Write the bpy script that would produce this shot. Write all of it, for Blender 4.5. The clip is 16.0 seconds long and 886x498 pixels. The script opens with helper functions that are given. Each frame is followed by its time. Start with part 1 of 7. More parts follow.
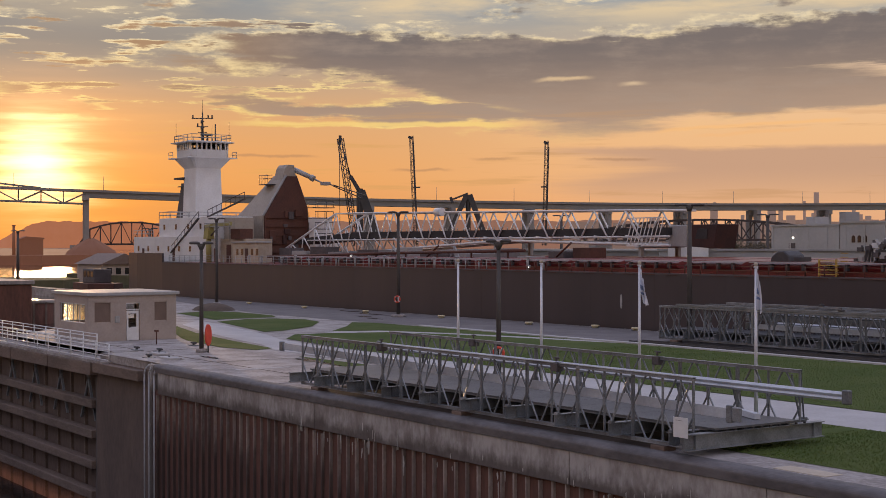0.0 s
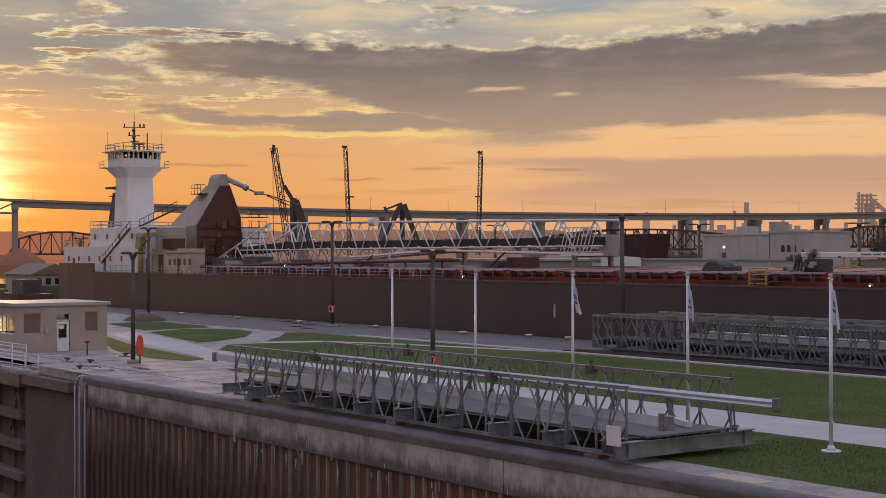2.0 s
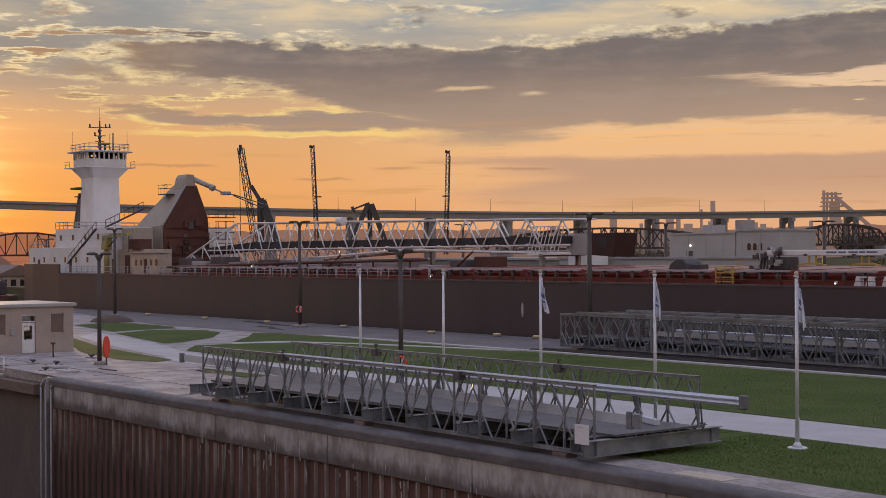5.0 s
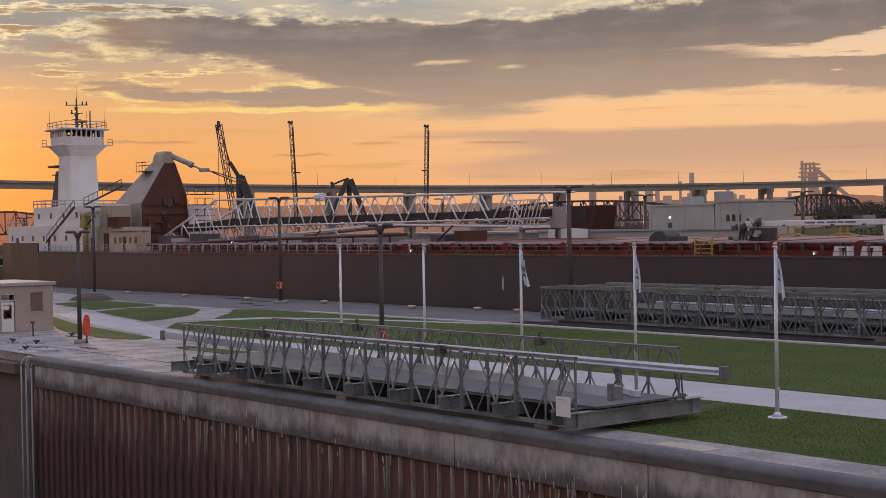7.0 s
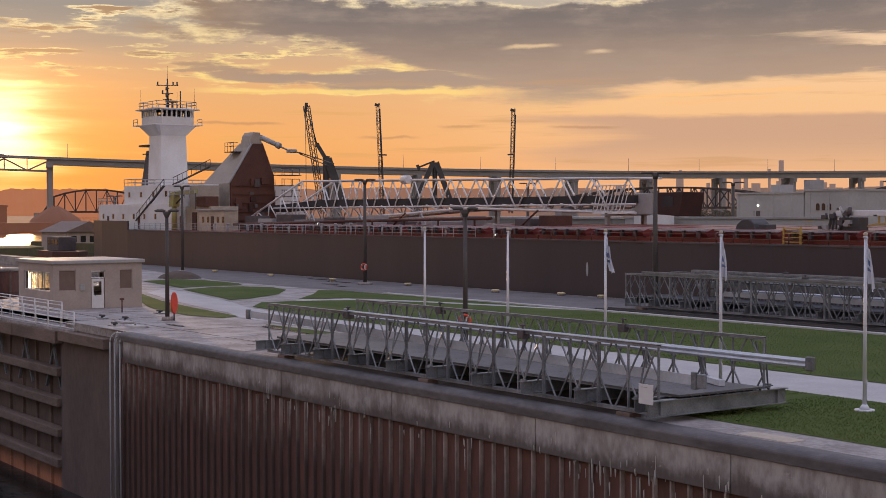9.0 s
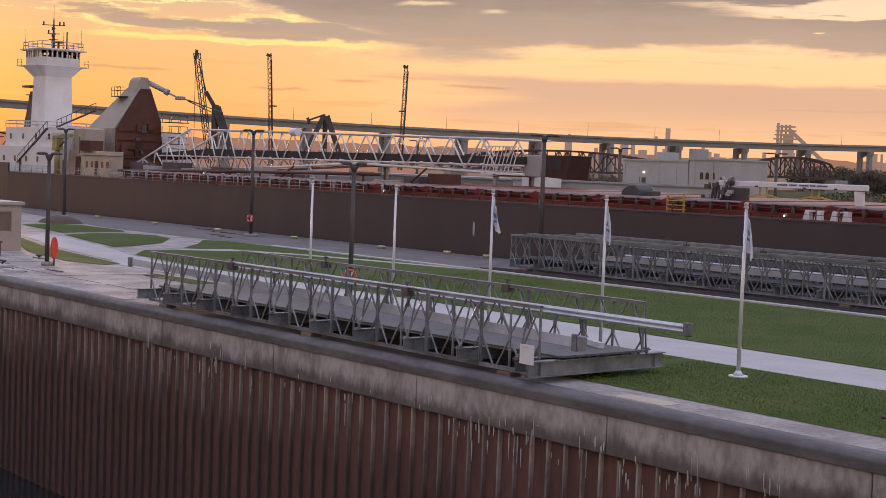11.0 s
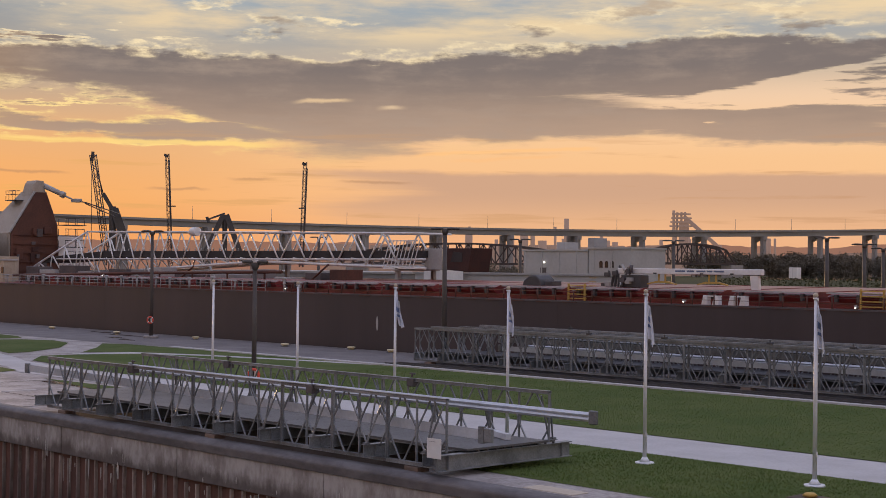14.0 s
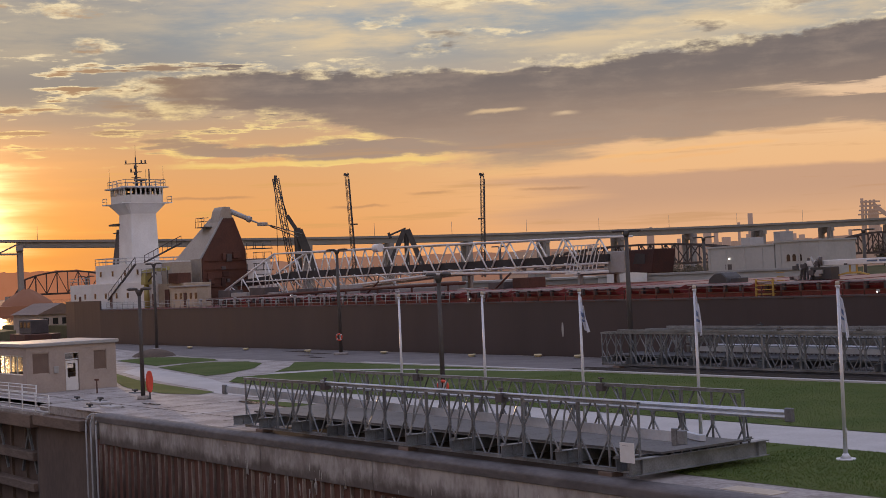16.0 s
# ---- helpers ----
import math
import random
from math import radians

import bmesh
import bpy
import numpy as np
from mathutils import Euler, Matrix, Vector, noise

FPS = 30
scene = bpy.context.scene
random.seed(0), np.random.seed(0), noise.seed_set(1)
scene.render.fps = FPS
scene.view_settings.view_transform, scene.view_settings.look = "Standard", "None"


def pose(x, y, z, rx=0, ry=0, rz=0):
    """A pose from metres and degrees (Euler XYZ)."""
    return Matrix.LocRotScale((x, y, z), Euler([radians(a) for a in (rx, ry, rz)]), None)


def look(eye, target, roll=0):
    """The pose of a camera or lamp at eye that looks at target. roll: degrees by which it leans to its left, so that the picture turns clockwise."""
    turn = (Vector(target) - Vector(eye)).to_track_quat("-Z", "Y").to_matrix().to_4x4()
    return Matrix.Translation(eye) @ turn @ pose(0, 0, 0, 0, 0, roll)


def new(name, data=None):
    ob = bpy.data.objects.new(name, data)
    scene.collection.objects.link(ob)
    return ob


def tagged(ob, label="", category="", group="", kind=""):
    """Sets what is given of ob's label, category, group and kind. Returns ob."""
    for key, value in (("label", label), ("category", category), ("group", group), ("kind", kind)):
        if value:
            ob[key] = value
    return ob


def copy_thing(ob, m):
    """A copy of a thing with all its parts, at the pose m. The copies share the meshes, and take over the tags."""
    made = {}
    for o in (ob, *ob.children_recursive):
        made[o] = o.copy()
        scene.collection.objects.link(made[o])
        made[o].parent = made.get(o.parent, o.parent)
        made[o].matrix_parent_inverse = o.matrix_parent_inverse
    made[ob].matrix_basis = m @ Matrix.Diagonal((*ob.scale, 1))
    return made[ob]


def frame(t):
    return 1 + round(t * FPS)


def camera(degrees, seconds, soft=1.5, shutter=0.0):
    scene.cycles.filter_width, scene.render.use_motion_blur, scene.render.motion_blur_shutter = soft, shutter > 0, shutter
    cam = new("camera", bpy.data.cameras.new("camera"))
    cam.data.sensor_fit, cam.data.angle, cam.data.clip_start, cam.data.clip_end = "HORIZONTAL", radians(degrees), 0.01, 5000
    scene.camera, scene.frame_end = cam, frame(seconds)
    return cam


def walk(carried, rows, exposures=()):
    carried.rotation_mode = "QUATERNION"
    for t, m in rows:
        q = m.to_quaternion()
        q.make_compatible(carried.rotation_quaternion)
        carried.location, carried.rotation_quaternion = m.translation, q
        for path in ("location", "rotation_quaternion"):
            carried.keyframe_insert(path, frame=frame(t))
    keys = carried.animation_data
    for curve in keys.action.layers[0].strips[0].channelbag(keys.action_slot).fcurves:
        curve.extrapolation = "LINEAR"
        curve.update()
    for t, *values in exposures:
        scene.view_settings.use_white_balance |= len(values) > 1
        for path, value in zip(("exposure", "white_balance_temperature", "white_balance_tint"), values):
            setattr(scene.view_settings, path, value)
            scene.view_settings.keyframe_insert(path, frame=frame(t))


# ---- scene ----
# The camera stands on a high platform and only turns.
EYE = (0.0, 0.0, 7.0)
cam = camera(34.6, 16.0, soft=0.8)
TURNS = [
    (0, 89.865, 0.096, 56.258),
    (0.5, 90.108, 0.026, 55.359),
    (1, 90.296, 0.067, 54.436),
    (1.5, 90.360, 0.108, 53.774),
    (2, 90.249, 0.144, 53.604),
    (2.5, 90.068, 0.163, 53.868),
    (3, 89.948, 0.081, 54.306),
    (3.5, 89.985, 0.094, 54.493),
    (4, 90.197, 0.146, 54.254),
    (4.5, 90.333, 0.232, 53.546),
    (5, 90.224, 0.376, 52.306),
    (5.2, 90.067, 0.436, 51.585),
    (7.3, 89.033, 1.108, 51.601),
    (7.5, 89.125, 1.098, 52.409),
    (8, 89.304, 1.009, 54.329),
    (8.2, 89.309, 0.930, 54.920),
    (10.3, 86.777, -1.613, 52.869),
    (10.5, 86.702, -1.763, 52.250),
    (11, 86.888, -2.174, 50.450),
    (11.5, 87.673, -2.238, 48.674),
    (12, 88.588, -2.029, 47.498),
    (12.5, 89.447, -1.788, 46.527),
    (13, 90.095, -1.542, 45.866),
    (13.5, 90.514, -1.171, 45.715),
    (14, 90.783, -0.596, 46.498),
    (14.5, 91.080, 0.173, 48.225),
    (15, 91.368, 1.106, 50.437),
    (15.5, 91.495, 1.865, 52.392),
    (16, 91.202, 2.491, 53.836),
]
walk(cam, [(t, pose(*EYE, rx, ry, rz)) for t, rx, ry, rz in TURNS],
     exposures=[(0, -0.10), (5, -0.12), (7.5, 0.03), (8.2, 0.03), (10.5, 0.22), (11, 0.36), (11.5, 0.36), (12, 0.24), (13, 0.1), (14.5, 0.0), (16, -0.12)])

# ---- world: low sun behind broken cloud ----
SUN_AZ, SUN_EL = radians(-72.0), radians(3.3)
world = bpy.data.worlds.new("evening_sky")
scene.world = world
world.use_nodes = True
wt = world.node_tree
wt.nodes.clear()


class Graph:
    """Short forms to wire shader nodes."""

    def __init__(self, tree):
        self.tree = tree

    def node(self, kind, **values):
        n = self.tree.nodes.new(kind)
        for key, value in values.items():
            if key == "op":
                n.operation = value
            elif key == "dims":
                n.noise_dimensions = value
            elif key == "blend":
                n.blend_type = value
            elif key == "clamped":
                n.use_clamp = value
        return n

    def put(self, n, slot, value):
        if isinstance(value, bpy.types.NodeSocket):
            self.tree.links.new(value, n.inputs[slot])
        else:
            n.inputs[slot].default_value = value

    def math(self, op, a, b=0.0, c=0.0, clamped=False):
        n = self.node("ShaderNodeMath", op=op, clamped=clamped)
        self.put(n, 0, a), self.put(n, 1, b), self.put(n, 2, c)
        return n.outputs[0]

    def vec(self, op, a, b=(0, 0, 0)):
        n = self.node("ShaderNodeVectorMath", op=op)
        self.put(n, 0, a), self.put(n, 1, b)
        return n

    def dot(self, a, b):
        return self.vec("DOT_PRODUCT", a, b).outputs["Value"]

    def xyz(self, x, y, z=0.0):
        n = self.node("ShaderNodeCombineXYZ")
        self.put(n, 0, x), self.put(n, 1, y), self.put(n, 2, z)
        return n.outputs[0]

    def noise(self, where, scale, detail=4.0, rough=0.55, distortion=0.0):
        n = self.node("ShaderNodeTexNoise")
        self.put(n, "Vector", where), self.put(n, "Scale", scale), self.put(n, "Detail", detail)
        self.put(n, "Roughness", rough), self.put(n, "Distortion", distortion)
        return n.outputs[0]

    def step(self, value, low, high, a=0.0, b=1.0):
        n = self.node("ShaderNodeMapRange")
        n.interpolation_type = "SMOOTHSTEP"
        for slot, v in zip(range(5), (value, low, high, a, b)):
            self.put(n, slot, v)
        return n.outputs[0]

    def ramp(self, value, stops):
        n = self.node("ShaderNodeValToRGB")
        e = n.color_ramp.elements
        while len(e) < len(stops):
            e.new(0.5)
        for spot, (p, c) in zip(e, stops):
            spot.position, spot.color = p, (*c, 1) if len(c) == 3 else c
        self.put(n, 0, value)
        return n.outputs[0]

    def mix(self, f, a, b, blend="MIX"):
        n = self.node("ShaderNodeMixRGB", blend=blend)
        for slot, v in zip(range(3), (f, a, b)):
            self.put(n, slot, (*v, 1) if isinstance(v, tuple) and len(v) == 3 else v)
        return n.outputs[0]


def srgb(r, g, b):
    return tuple((c / 255 / 12.92) if c < 11 else ((c / 255 + 0.055) / 1.055) ** 2.4 for c in (r, g, b))


g = Graph(wt)
way = g.node("ShaderNodeTexCoord").outputs["Generated"]
AHEAD = radians(-56.0)
fwd = g.dot(way, (math.sin(AHEAD), math.cos(AHEAD), 0))
side = g.dot(way, (math.cos(AHEAD), -math.sin(AHEAD), 0))
up = g.dot(way, (0, 0, 1))
u = g.math("MULTIPLY", g.math("ARCTAN2", side, fwd), 57.296)      # degrees to the right
v = g.math("MULTIPLY", g.math("ARCSINE", up), 57.296)             # degrees of height
def drift(su, sv, seed, scale=1.0, detail=6.0, rough=0.58):
    """Noise about zero over the sky, drawn out along the horizon."""
    return g.math("SUBTRACT", g.noise(g.xyz(g.math("MULTIPLY", u, su), g.math("MULTIPLY", v, sv), seed), scale, detail, rough), 0.5)


def plus(*terms):
    total = terms[0]
    for t in terms[1:]:
        total = g.math("ADD", total, t)
    return total


def times(*terms):
    total = terms[0]
    for t in terms[1:]:
        total = g.math("MULTIPLY", total, t)
    return total


# clear sky: orange at the horizon, blue-grey higher up, paler towards the zenith
clear = g.ramp(g.math("DIVIDE", v, 60.0), [
    (0.0, srgb(226, 150, 108)), (0.045, srgb(242, 181, 122)), (0.085, srgb(228, 180, 132)),
    (0.13, srgb(184, 168, 150)), (0.17, srgb(160, 168, 174)), (0.22, srgb(170, 174, 184)), (0.5, srgb(206, 206, 234)), (1.0, srgb(200, 205, 238))])
clear = g.mix(times(g.step(u, -4.0, 9.0), g.step(v, 9.0, 6.5), 0.8), clear, g.ramp(g.math("DIVIDE", v, 10.0), [(0.0, srgb(226, 170, 136)), (0.2, srgb(246, 192, 144)), (0.45, srgb(250, 200, 148)), (0.7, srgb(250, 212, 176)), (1.0, srgb(236, 214, 190))]))
sun_d = g.math("SQRT", g.math("ADD", g.math("POWER", g.math("ABSOLUTE", g.math("ADD", u, 16.1)), 2.0),
                              g.math("POWER", g.math("ABSOLUTE", g.math("MULTIPLY", g.math("SUBTRACT", v, 3.2), 1.15)), 2.0)))
sun_d = g.math("ADD", sun_d, g.math("MULTIPLY", g.math("SUBTRACT", g.noise(g.xyz(g.math("MULTIPLY", u, 0.16), g.math("MULTIPLY", v, 1.9), 61.0), 1.0, 5.0, 0.55), 0.5), 3.2))
sun_d = g.math("MAXIMUM", sun_d, 0.0)
halo = g.math("EXPONENT", g.math("MULTIPLY", g.math("POWER", g.math("DIVIDE", sun_d, 2.7), 1.3), -1.0))
core = g.math("EXPONENT", g.math("MULTIPLY", g.math("POWER", g.math("DIVIDE", sun_d, 1.5), 2.0), -1.0))
wide = g.math("MULTIPLY", g.math("EXPONENT", g.math("MULTIPLY", g.math("DIVIDE", sun_d, 12.0), -1.0)), g.step(v, 8.0, 1.0))
sky = g.mix(g.math("MULTIPLY", wide, 0.95), clear, srgb(255, 160, 48))
shade = g.math("MULTIPLY", g.math("MULTIPLY", g.step(u, -2.0, -13.0), g.step(v, 5.4, 8.2)), g.step(v, 30.0, 14.0, 0.0, 0.6))
sky = g.mix(shade, sky, srgb(140, 134, 130))


# heights and bearings pushed about, so that the banks end in streaks and billows
vq = plus(v, times(drift(0.07, 0.12, 1.0), 1.9), times(drift(0.2, 1.5, 2.0, 1.0, 8.0, 0.6), 1.25), times(drift(0.7, 1.3, 5.0, 1.0, 7.0, 0.62), g.step(v, 6.8, 8.6, 0.15, 1.3)))
uq = plus(u, times(drift(0.05, 0.75, 3.0, 1.0, 5.0), 17.0), times(drift(0.3, 1.9, 4.0), 5.0))


def band(u0, u1, soft, v0, v1, edge, tilt=0.0):
    """A long bank of cloud between two heights and two bearings."""
    vv = g.math("SUBTRACT", vq, g.math("MULTIPLY", u, tilt))
    return times(g.step(uq, u0 - soft, u0 + soft), g.step(uq, u1 + soft, u1 - soft), g.step(vv, v0 - edge, v0 + edge), g.step(vv, v1 + edge, v1 - edge))


low_edge = g.math("ADD", 5.0, g.step(u, 4.0, -5.0, 0.0, 1.75))
gap_top = g.math("ADD", 6.95, times(g.math("MAXIMUM", g.math("SUBTRACT", u, 19.0), 0.0), 0.17))
vs = plus(v, times(drift(0.17, 1.9, 17.0, 1.0, 8.0, 0.62), 1.1))
gap = times(g.step(uq, 12.0, 21.0), g.step(vs, 6.35, 6.6), g.step(g.math("SUBTRACT", vs, gap_top), 0.15, -0.15))
top_edge = g.math("ADD", 8.5, g.step(u, 6.0, 16.0, 0.0, 0.55))
bank = times(g.step(uq, -13.0, -7.0), g.step(uq, 33.0, 25.0), g.step(g.math("SUBTRACT", vq, low_edge), -0.5, 0.45), g.step(g.math("SUBTRACT", vq, top_edge), 0.35, -0.45), g.math("SUBTRACT", 1.0, times(gap, 0.92)))
foot = times(band(1.5, 8.5, 3.0, 4.35, 5.8, 0.7), 0.75)
strip = band(-7.4, 4.5, 1.6, 4.95, 5.6, 0.22, -0.02)
curl = drift(0.3, 1.55, 9.0, 1.0, 8.0, 0.62)
wisps = times(g.step(plus(times(curl, 0.7), times(drift(0.16, 2.6, 10.0, 1.0, 8.0, 0.6), 0.6)), -0.01, 0.13), g.step(u, -20.5, -16.0), g.step(u, 3.0, -6.0), g.step(v, 4.6, 5.8), g.step(v, 9.8, 8.7))
tail = times(g.step(drift(0.16, 1.5, 71.0, 1.0, 8.0, 0.62), -0.05, 0.12), g.step(u, 8.0, 14.0), g.step(v, 5.6, 6.6), g.step(v, 9.6, 8.6), 0.8)
high = times(g.step(drift(0.2, 0.75, 12.0, 1.0, 8.0, 0.6), 0.0, 0.17), g.step(v, 8.6, 9.4), 0.72)
slit = g.step(drift(0.22, 1.5, 15.0, 1.0, 6.0, 0.55), 0.19, 0.27)
cover = g.math("MAXIMUM", g.math("MAXIMUM", times(bank, g.math("SUBTRACT", 1.0, times(slit, 0.75))), foot), g.math("MAXIMUM", strip, g.math("MAXIMUM", g.math("MAXIMUM", wisps, tail), high)))
near_sun = g.math("EXPONENT", g.math("MULTIPLY", g.math("DIVIDE", sun_d, 15.0), -1.0))
grain = drift(0.5, 1.2, 21.0, 1.0, 9.0, 0.64)
grey = g.mix(g.step(vq, 4.6, 8.2), srgb(180, 152, 132), srgb(122, 111, 108))
grey = g.mix(times(g.step(plus(times(grain, 0.6), times(drift(0.08, 0.6, 23.0), 1.2)), -0.05, 0.30), 0.7), grey, srgb(168, 148, 134))
grey = g.mix(times(g.step(v, 9.0, 10.5), 0.75), grey, srgb(206, 184, 158))
haze = times(g.step(plus(u, times(drift(0.05, 0.9, 31.0), 14.0)), 3.0, 9.0), g.step(v, 0.9, 3.2), g.step(plus(v, times(drift(0.09, 0.25, 34.0), 0.9), times(drift(0.5, 2.0, 35.0), 0.25)), 3.98, 3.72))
sky = g.mix(times(haze, 0.8), sky, srgb(197, 157, 133))
grey = g.mix(times(g.step(u, -4.0, -13.0), 0.6), grey, srgb(206, 160, 112))
# sunlit cream veil above the bank
veil = times(g.step(drift(0.09, 0.5, 41.0, 1.0, 7.0, 0.6), -0.12, 0.12), g.step(v, 8.2, 9.6), g.step(v, 24.0, 12.0), g.step(u, -12.0, 0.0, 0.4, 1.0))
sky = g.mix(times(veil, 0.88), sky, srgb(240, 212, 168))
sky = g.mix(times(g.step(cover, 0.25, 0.8), 0.95), sky, grey)
edge = times(g.step(cover, 0.04, 0.4), g.step(cover, 0.95, 0.4), g.step(plus(grain, times(curl, 0.9)), -0.12, 0.16))
glow = g.mix(g.step(v, 5.0, 9.0), srgb(255, 218, 138), srgb(255, 232, 188))
rim = g.math("MAXIMUM", g.step(u, 5.0, -1.0, 0.12, 1.0), g.step(v, 7.6, 8.4))
sky = g.mix(times(edge, rim, g.math("ADD", 0.5, times(near_sun, 1.6), clamped=True)), sky, glow)
# the sunlit underside of the long strip, and slits where light breaks through the bank
lit = times(g.step(u, -9.5, -7.0), g.step(u, 3.8, 1.0), g.step(plus(v, times(drift(0.3, 0.2, 81.0), 0.5)), 4.72, 4.82), g.step(plus(v, times(drift(0.3, 0.2, 81.0), 0.5)), 5.02, 4.90))
sky = g.mix(times(lit, 0.85), sky, srgb(255, 216, 132))
for u0, u1, v0, tone in ((3.2, 6.0, 6.62, (236, 202, 158)), (6.6, 8.1, 6.42, (240, 208, 168)), (8.0, 16.0, 4.72, (255, 196, 132)), (9.5, 14.5, 4.42, (250, 192, 134))):
    mid = plus(v, times(g.math("SUBTRACT", u, (u0 + u1) / 2), -0.05), times(drift(0.35, 0.5, 83.0 + u0, 1.0, 6.0), 0.5))
    slot = times(g.step(u, u0, u0 + 0.9), g.step(u, u1, u1 - 0.9), g.step(mid, v0 - 0.11, v0), g.step(mid, v0 + 0.13, v0 + 0.02))
    sky = g.mix(times(slot, 0.75), sky, srgb(*tone))
# small grey fingers of cloud floating in the clear band
for u0, u1, v0 in ((-2.6, 0.4, 3.05), (0.6, 3.0, 3.52), (-9.2, -5.0, 3.62), (5.0, 8.5, 3.45)):
    mid = plus(v, times(drift(0.5, 0.5, 93.0 + u0, 1.0, 6.0), 0.4))
    slot = times(g.step(u, u0, u0 + 1.0), g.step(u, u1, u1 - 1.0), g.step(mid, v0 - 0.09, v0), g.step(mid, v0 + 0.08, v0 + 0.01))
    sky = g.mix(times(slot, 0.5), sky, srgb(176, 132, 100))
# thin streaks low over the horizon
streak = drift(0.13, 2.2, 51.0, 1.0, 6.0, 0.58)
streak = times(g.step(streak, 0.05, 0.17), g.step(v, 1.2, 2.2), g.step(v, 6.0, 4.4))
sky = g.mix(times(streak, 0.5), sky, g.mix(near_sun, srgb(190, 142, 108), srgb(255, 196, 90)))
# the open blue sky overhead and behind gives more light than the west
sky = g.mix(1.0, sky, g.mix(g.step(v, 13.0, 34.0), (1, 1, 1), (1.25, 1.25, 1.30)), "MULTIPLY")
# the veiled sun itself
sky = g.mix(1.0, sky, g.mix(halo, (0, 0, 0), (0.75, 0.33, 0.07)), "ADD")
sky = g.mix(1.0, sky, g.mix(core, (0, 0, 0), (2.0, 1.6, 0.95)), "ADD")
air = g.node("ShaderNodeTexSky")
air.sky_type = "NISHITA"
air.sun_disc = False
air.sun_elevation, air.sun_rotation = SUN_EL, SUN_AZ
dome = g.node("ShaderNodeBackground")
g.put(dome, 0, air.outputs[0]), g.put(dome, 1, 0.15)
near = g.node("ShaderNodeBackground")
g.put(near, 0, sky), g.put(near, 1, 1.0)
both = g.node("ShaderNodeMixShader")
g.put(both, 0, g.step(v, 14.0, 40.0, 0.0, 0.25))
wt.links.new(near.outputs[0], both.inputs[1])
wt.links.new(dome.outputs[0], both.inputs[2])
out = g.node("ShaderNodeOutputWorld")
wt.links.new(both.outputs[0], out.inputs[0])

sun = new("sun", bpy.data.lights.new("sun", "SUN"))
sun.data.energy, sun.data.angle, sun.data.color = 1.5, radians(2.0), (1.0, 0.62, 0.32)
toward = Vector((math.sin(SUN_AZ) * math.cos(SUN_EL), math.cos(SUN_AZ) * math.cos(SUN_EL), math.sin(SUN_EL)))
sun.matrix_world = look(toward * 500, (0, 0, 0))

# ---- materials ----
def material(name, colour, second=None, scale=1.0, rough=0.7, metal=0.0, bump=0.15, fine_scale=None, spread=0.5,
             stretch=(1, 1, 1), spec=0.5, vary=0.0):
    """Colour in two tones at two scales, with roughness variation and fine relief, in metres."""
    m = bpy.data.materials.new(name)
    m.use_nodes = True
    k = Graph(m.node_tree)
    b = m.node_tree.nodes["Principled BSDF"]
    second = second or tuple(c * 0.72 for c in colour)
    place = k.node("ShaderNodeNewGeometry").outputs["Position"]
    place = k.vec("MULTIPLY", place, stretch).outputs[0]
    big = k.noise(place, scale, 5.0, 0.6)
    small = k.noise(place, fine_scale or scale * 14, 4.0, 0.6)
    f = k.math("ADD", k.math("MULTIPLY", big, 0.65), k.math("MULTIPLY", small, 0.35))
    tone = k.mix(k.step(f, 0.5 - spread * 0.35, 0.5 + spread * 0.35), colour, second)
    if vary:
        r = k.node("ShaderNodeObjectInfo").outputs["Random"]
        h = k.node("ShaderNodeHueSaturation")
        k.put(h, "Value", k.math("ADD", 1.0 - vary / 2, k.math("MULTIPLY", r, vary))), k.put(h, "Color", tone)
        tone = h.outputs[0]
    k.put(b, "Base Color", tone)
    k.put(b, "Roughness", k.math("ADD", rough - 0.1, k.math("MULTIPLY", small, 0.2)))
    k.put(b, "Metallic", metal)
    k.put(b, "Specular IOR Level", spec)
    if bump:
        n = k.node("ShaderNodeBump")
        k.put(n, "Strength", bump), k.put(n, "Distance", 0.02), k.put(n, "Height", small)
        k.put(b, "Normal", n.outputs[0])
    return m


CONCRETE = material("concrete", (0.42, 0.38, 0.355), (0.225, 0.195, 0.18), 0.45, 0.8, fine_scale=5, spread=0.36, bump=0.25)
WALL_CONCRETE = material("weathered_wall_concrete", (0.45, 0.41, 0.38), (0.235, 0.20, 0.18), 0.6, 0.9, bump=0.5, fine_scale=3.0, spread=0.42,
                         stretch=(1.6, 1, 0.7))


def tide_stain(m, level, colour):
    """Dark scum left by the water, with a ragged upper edge and runs."""
    k = Graph(m.node_tree)
    b = m.node_tree.nodes["Principled BSDF"]
    tone = b.inputs["Base Color"].links[0].from_socket
    place = k.node("ShaderNodeNewGeometry").outputs["Position"]
    split = k.node("ShaderNodeSeparateXYZ")
    k.put(split, 0, place)
    edge = k.math("ADD", k.math("MULTIPLY", k.noise(k.vec("MULTIPLY", place, (0.8, 0.7, 0.2)).outputs[0], 1.0, 4.0, 0.65), 1.4),
                  k.math("MULTIPLY", k.noise(k.vec("MULTIPLY", place, (2.3, 1.0, 2.0)).outputs[0], 1.0, 7.0, 0.7), 0.65))
    h = k.math("ADD", split.outputs[2], k.math("SUBTRACT", edge, 1.0))
    wet = k.step(h, level + 0.3, level - 0.3)
    tone = k.mix(k.math("MULTIPLY", wet, 0.85), tone, colour)
    pale = k.step(k.noise(k.vec("MULTIPLY", place, (1.4, 1.0, 3.5)).outputs[0], 1.0, 8.0, 0.7), 0.64, 0.72)
    k.put(b, "Base Color", k.mix(k.math("MULTIPLY", pale, 0.55), tone, (0.5, 0.47, 0.44)))


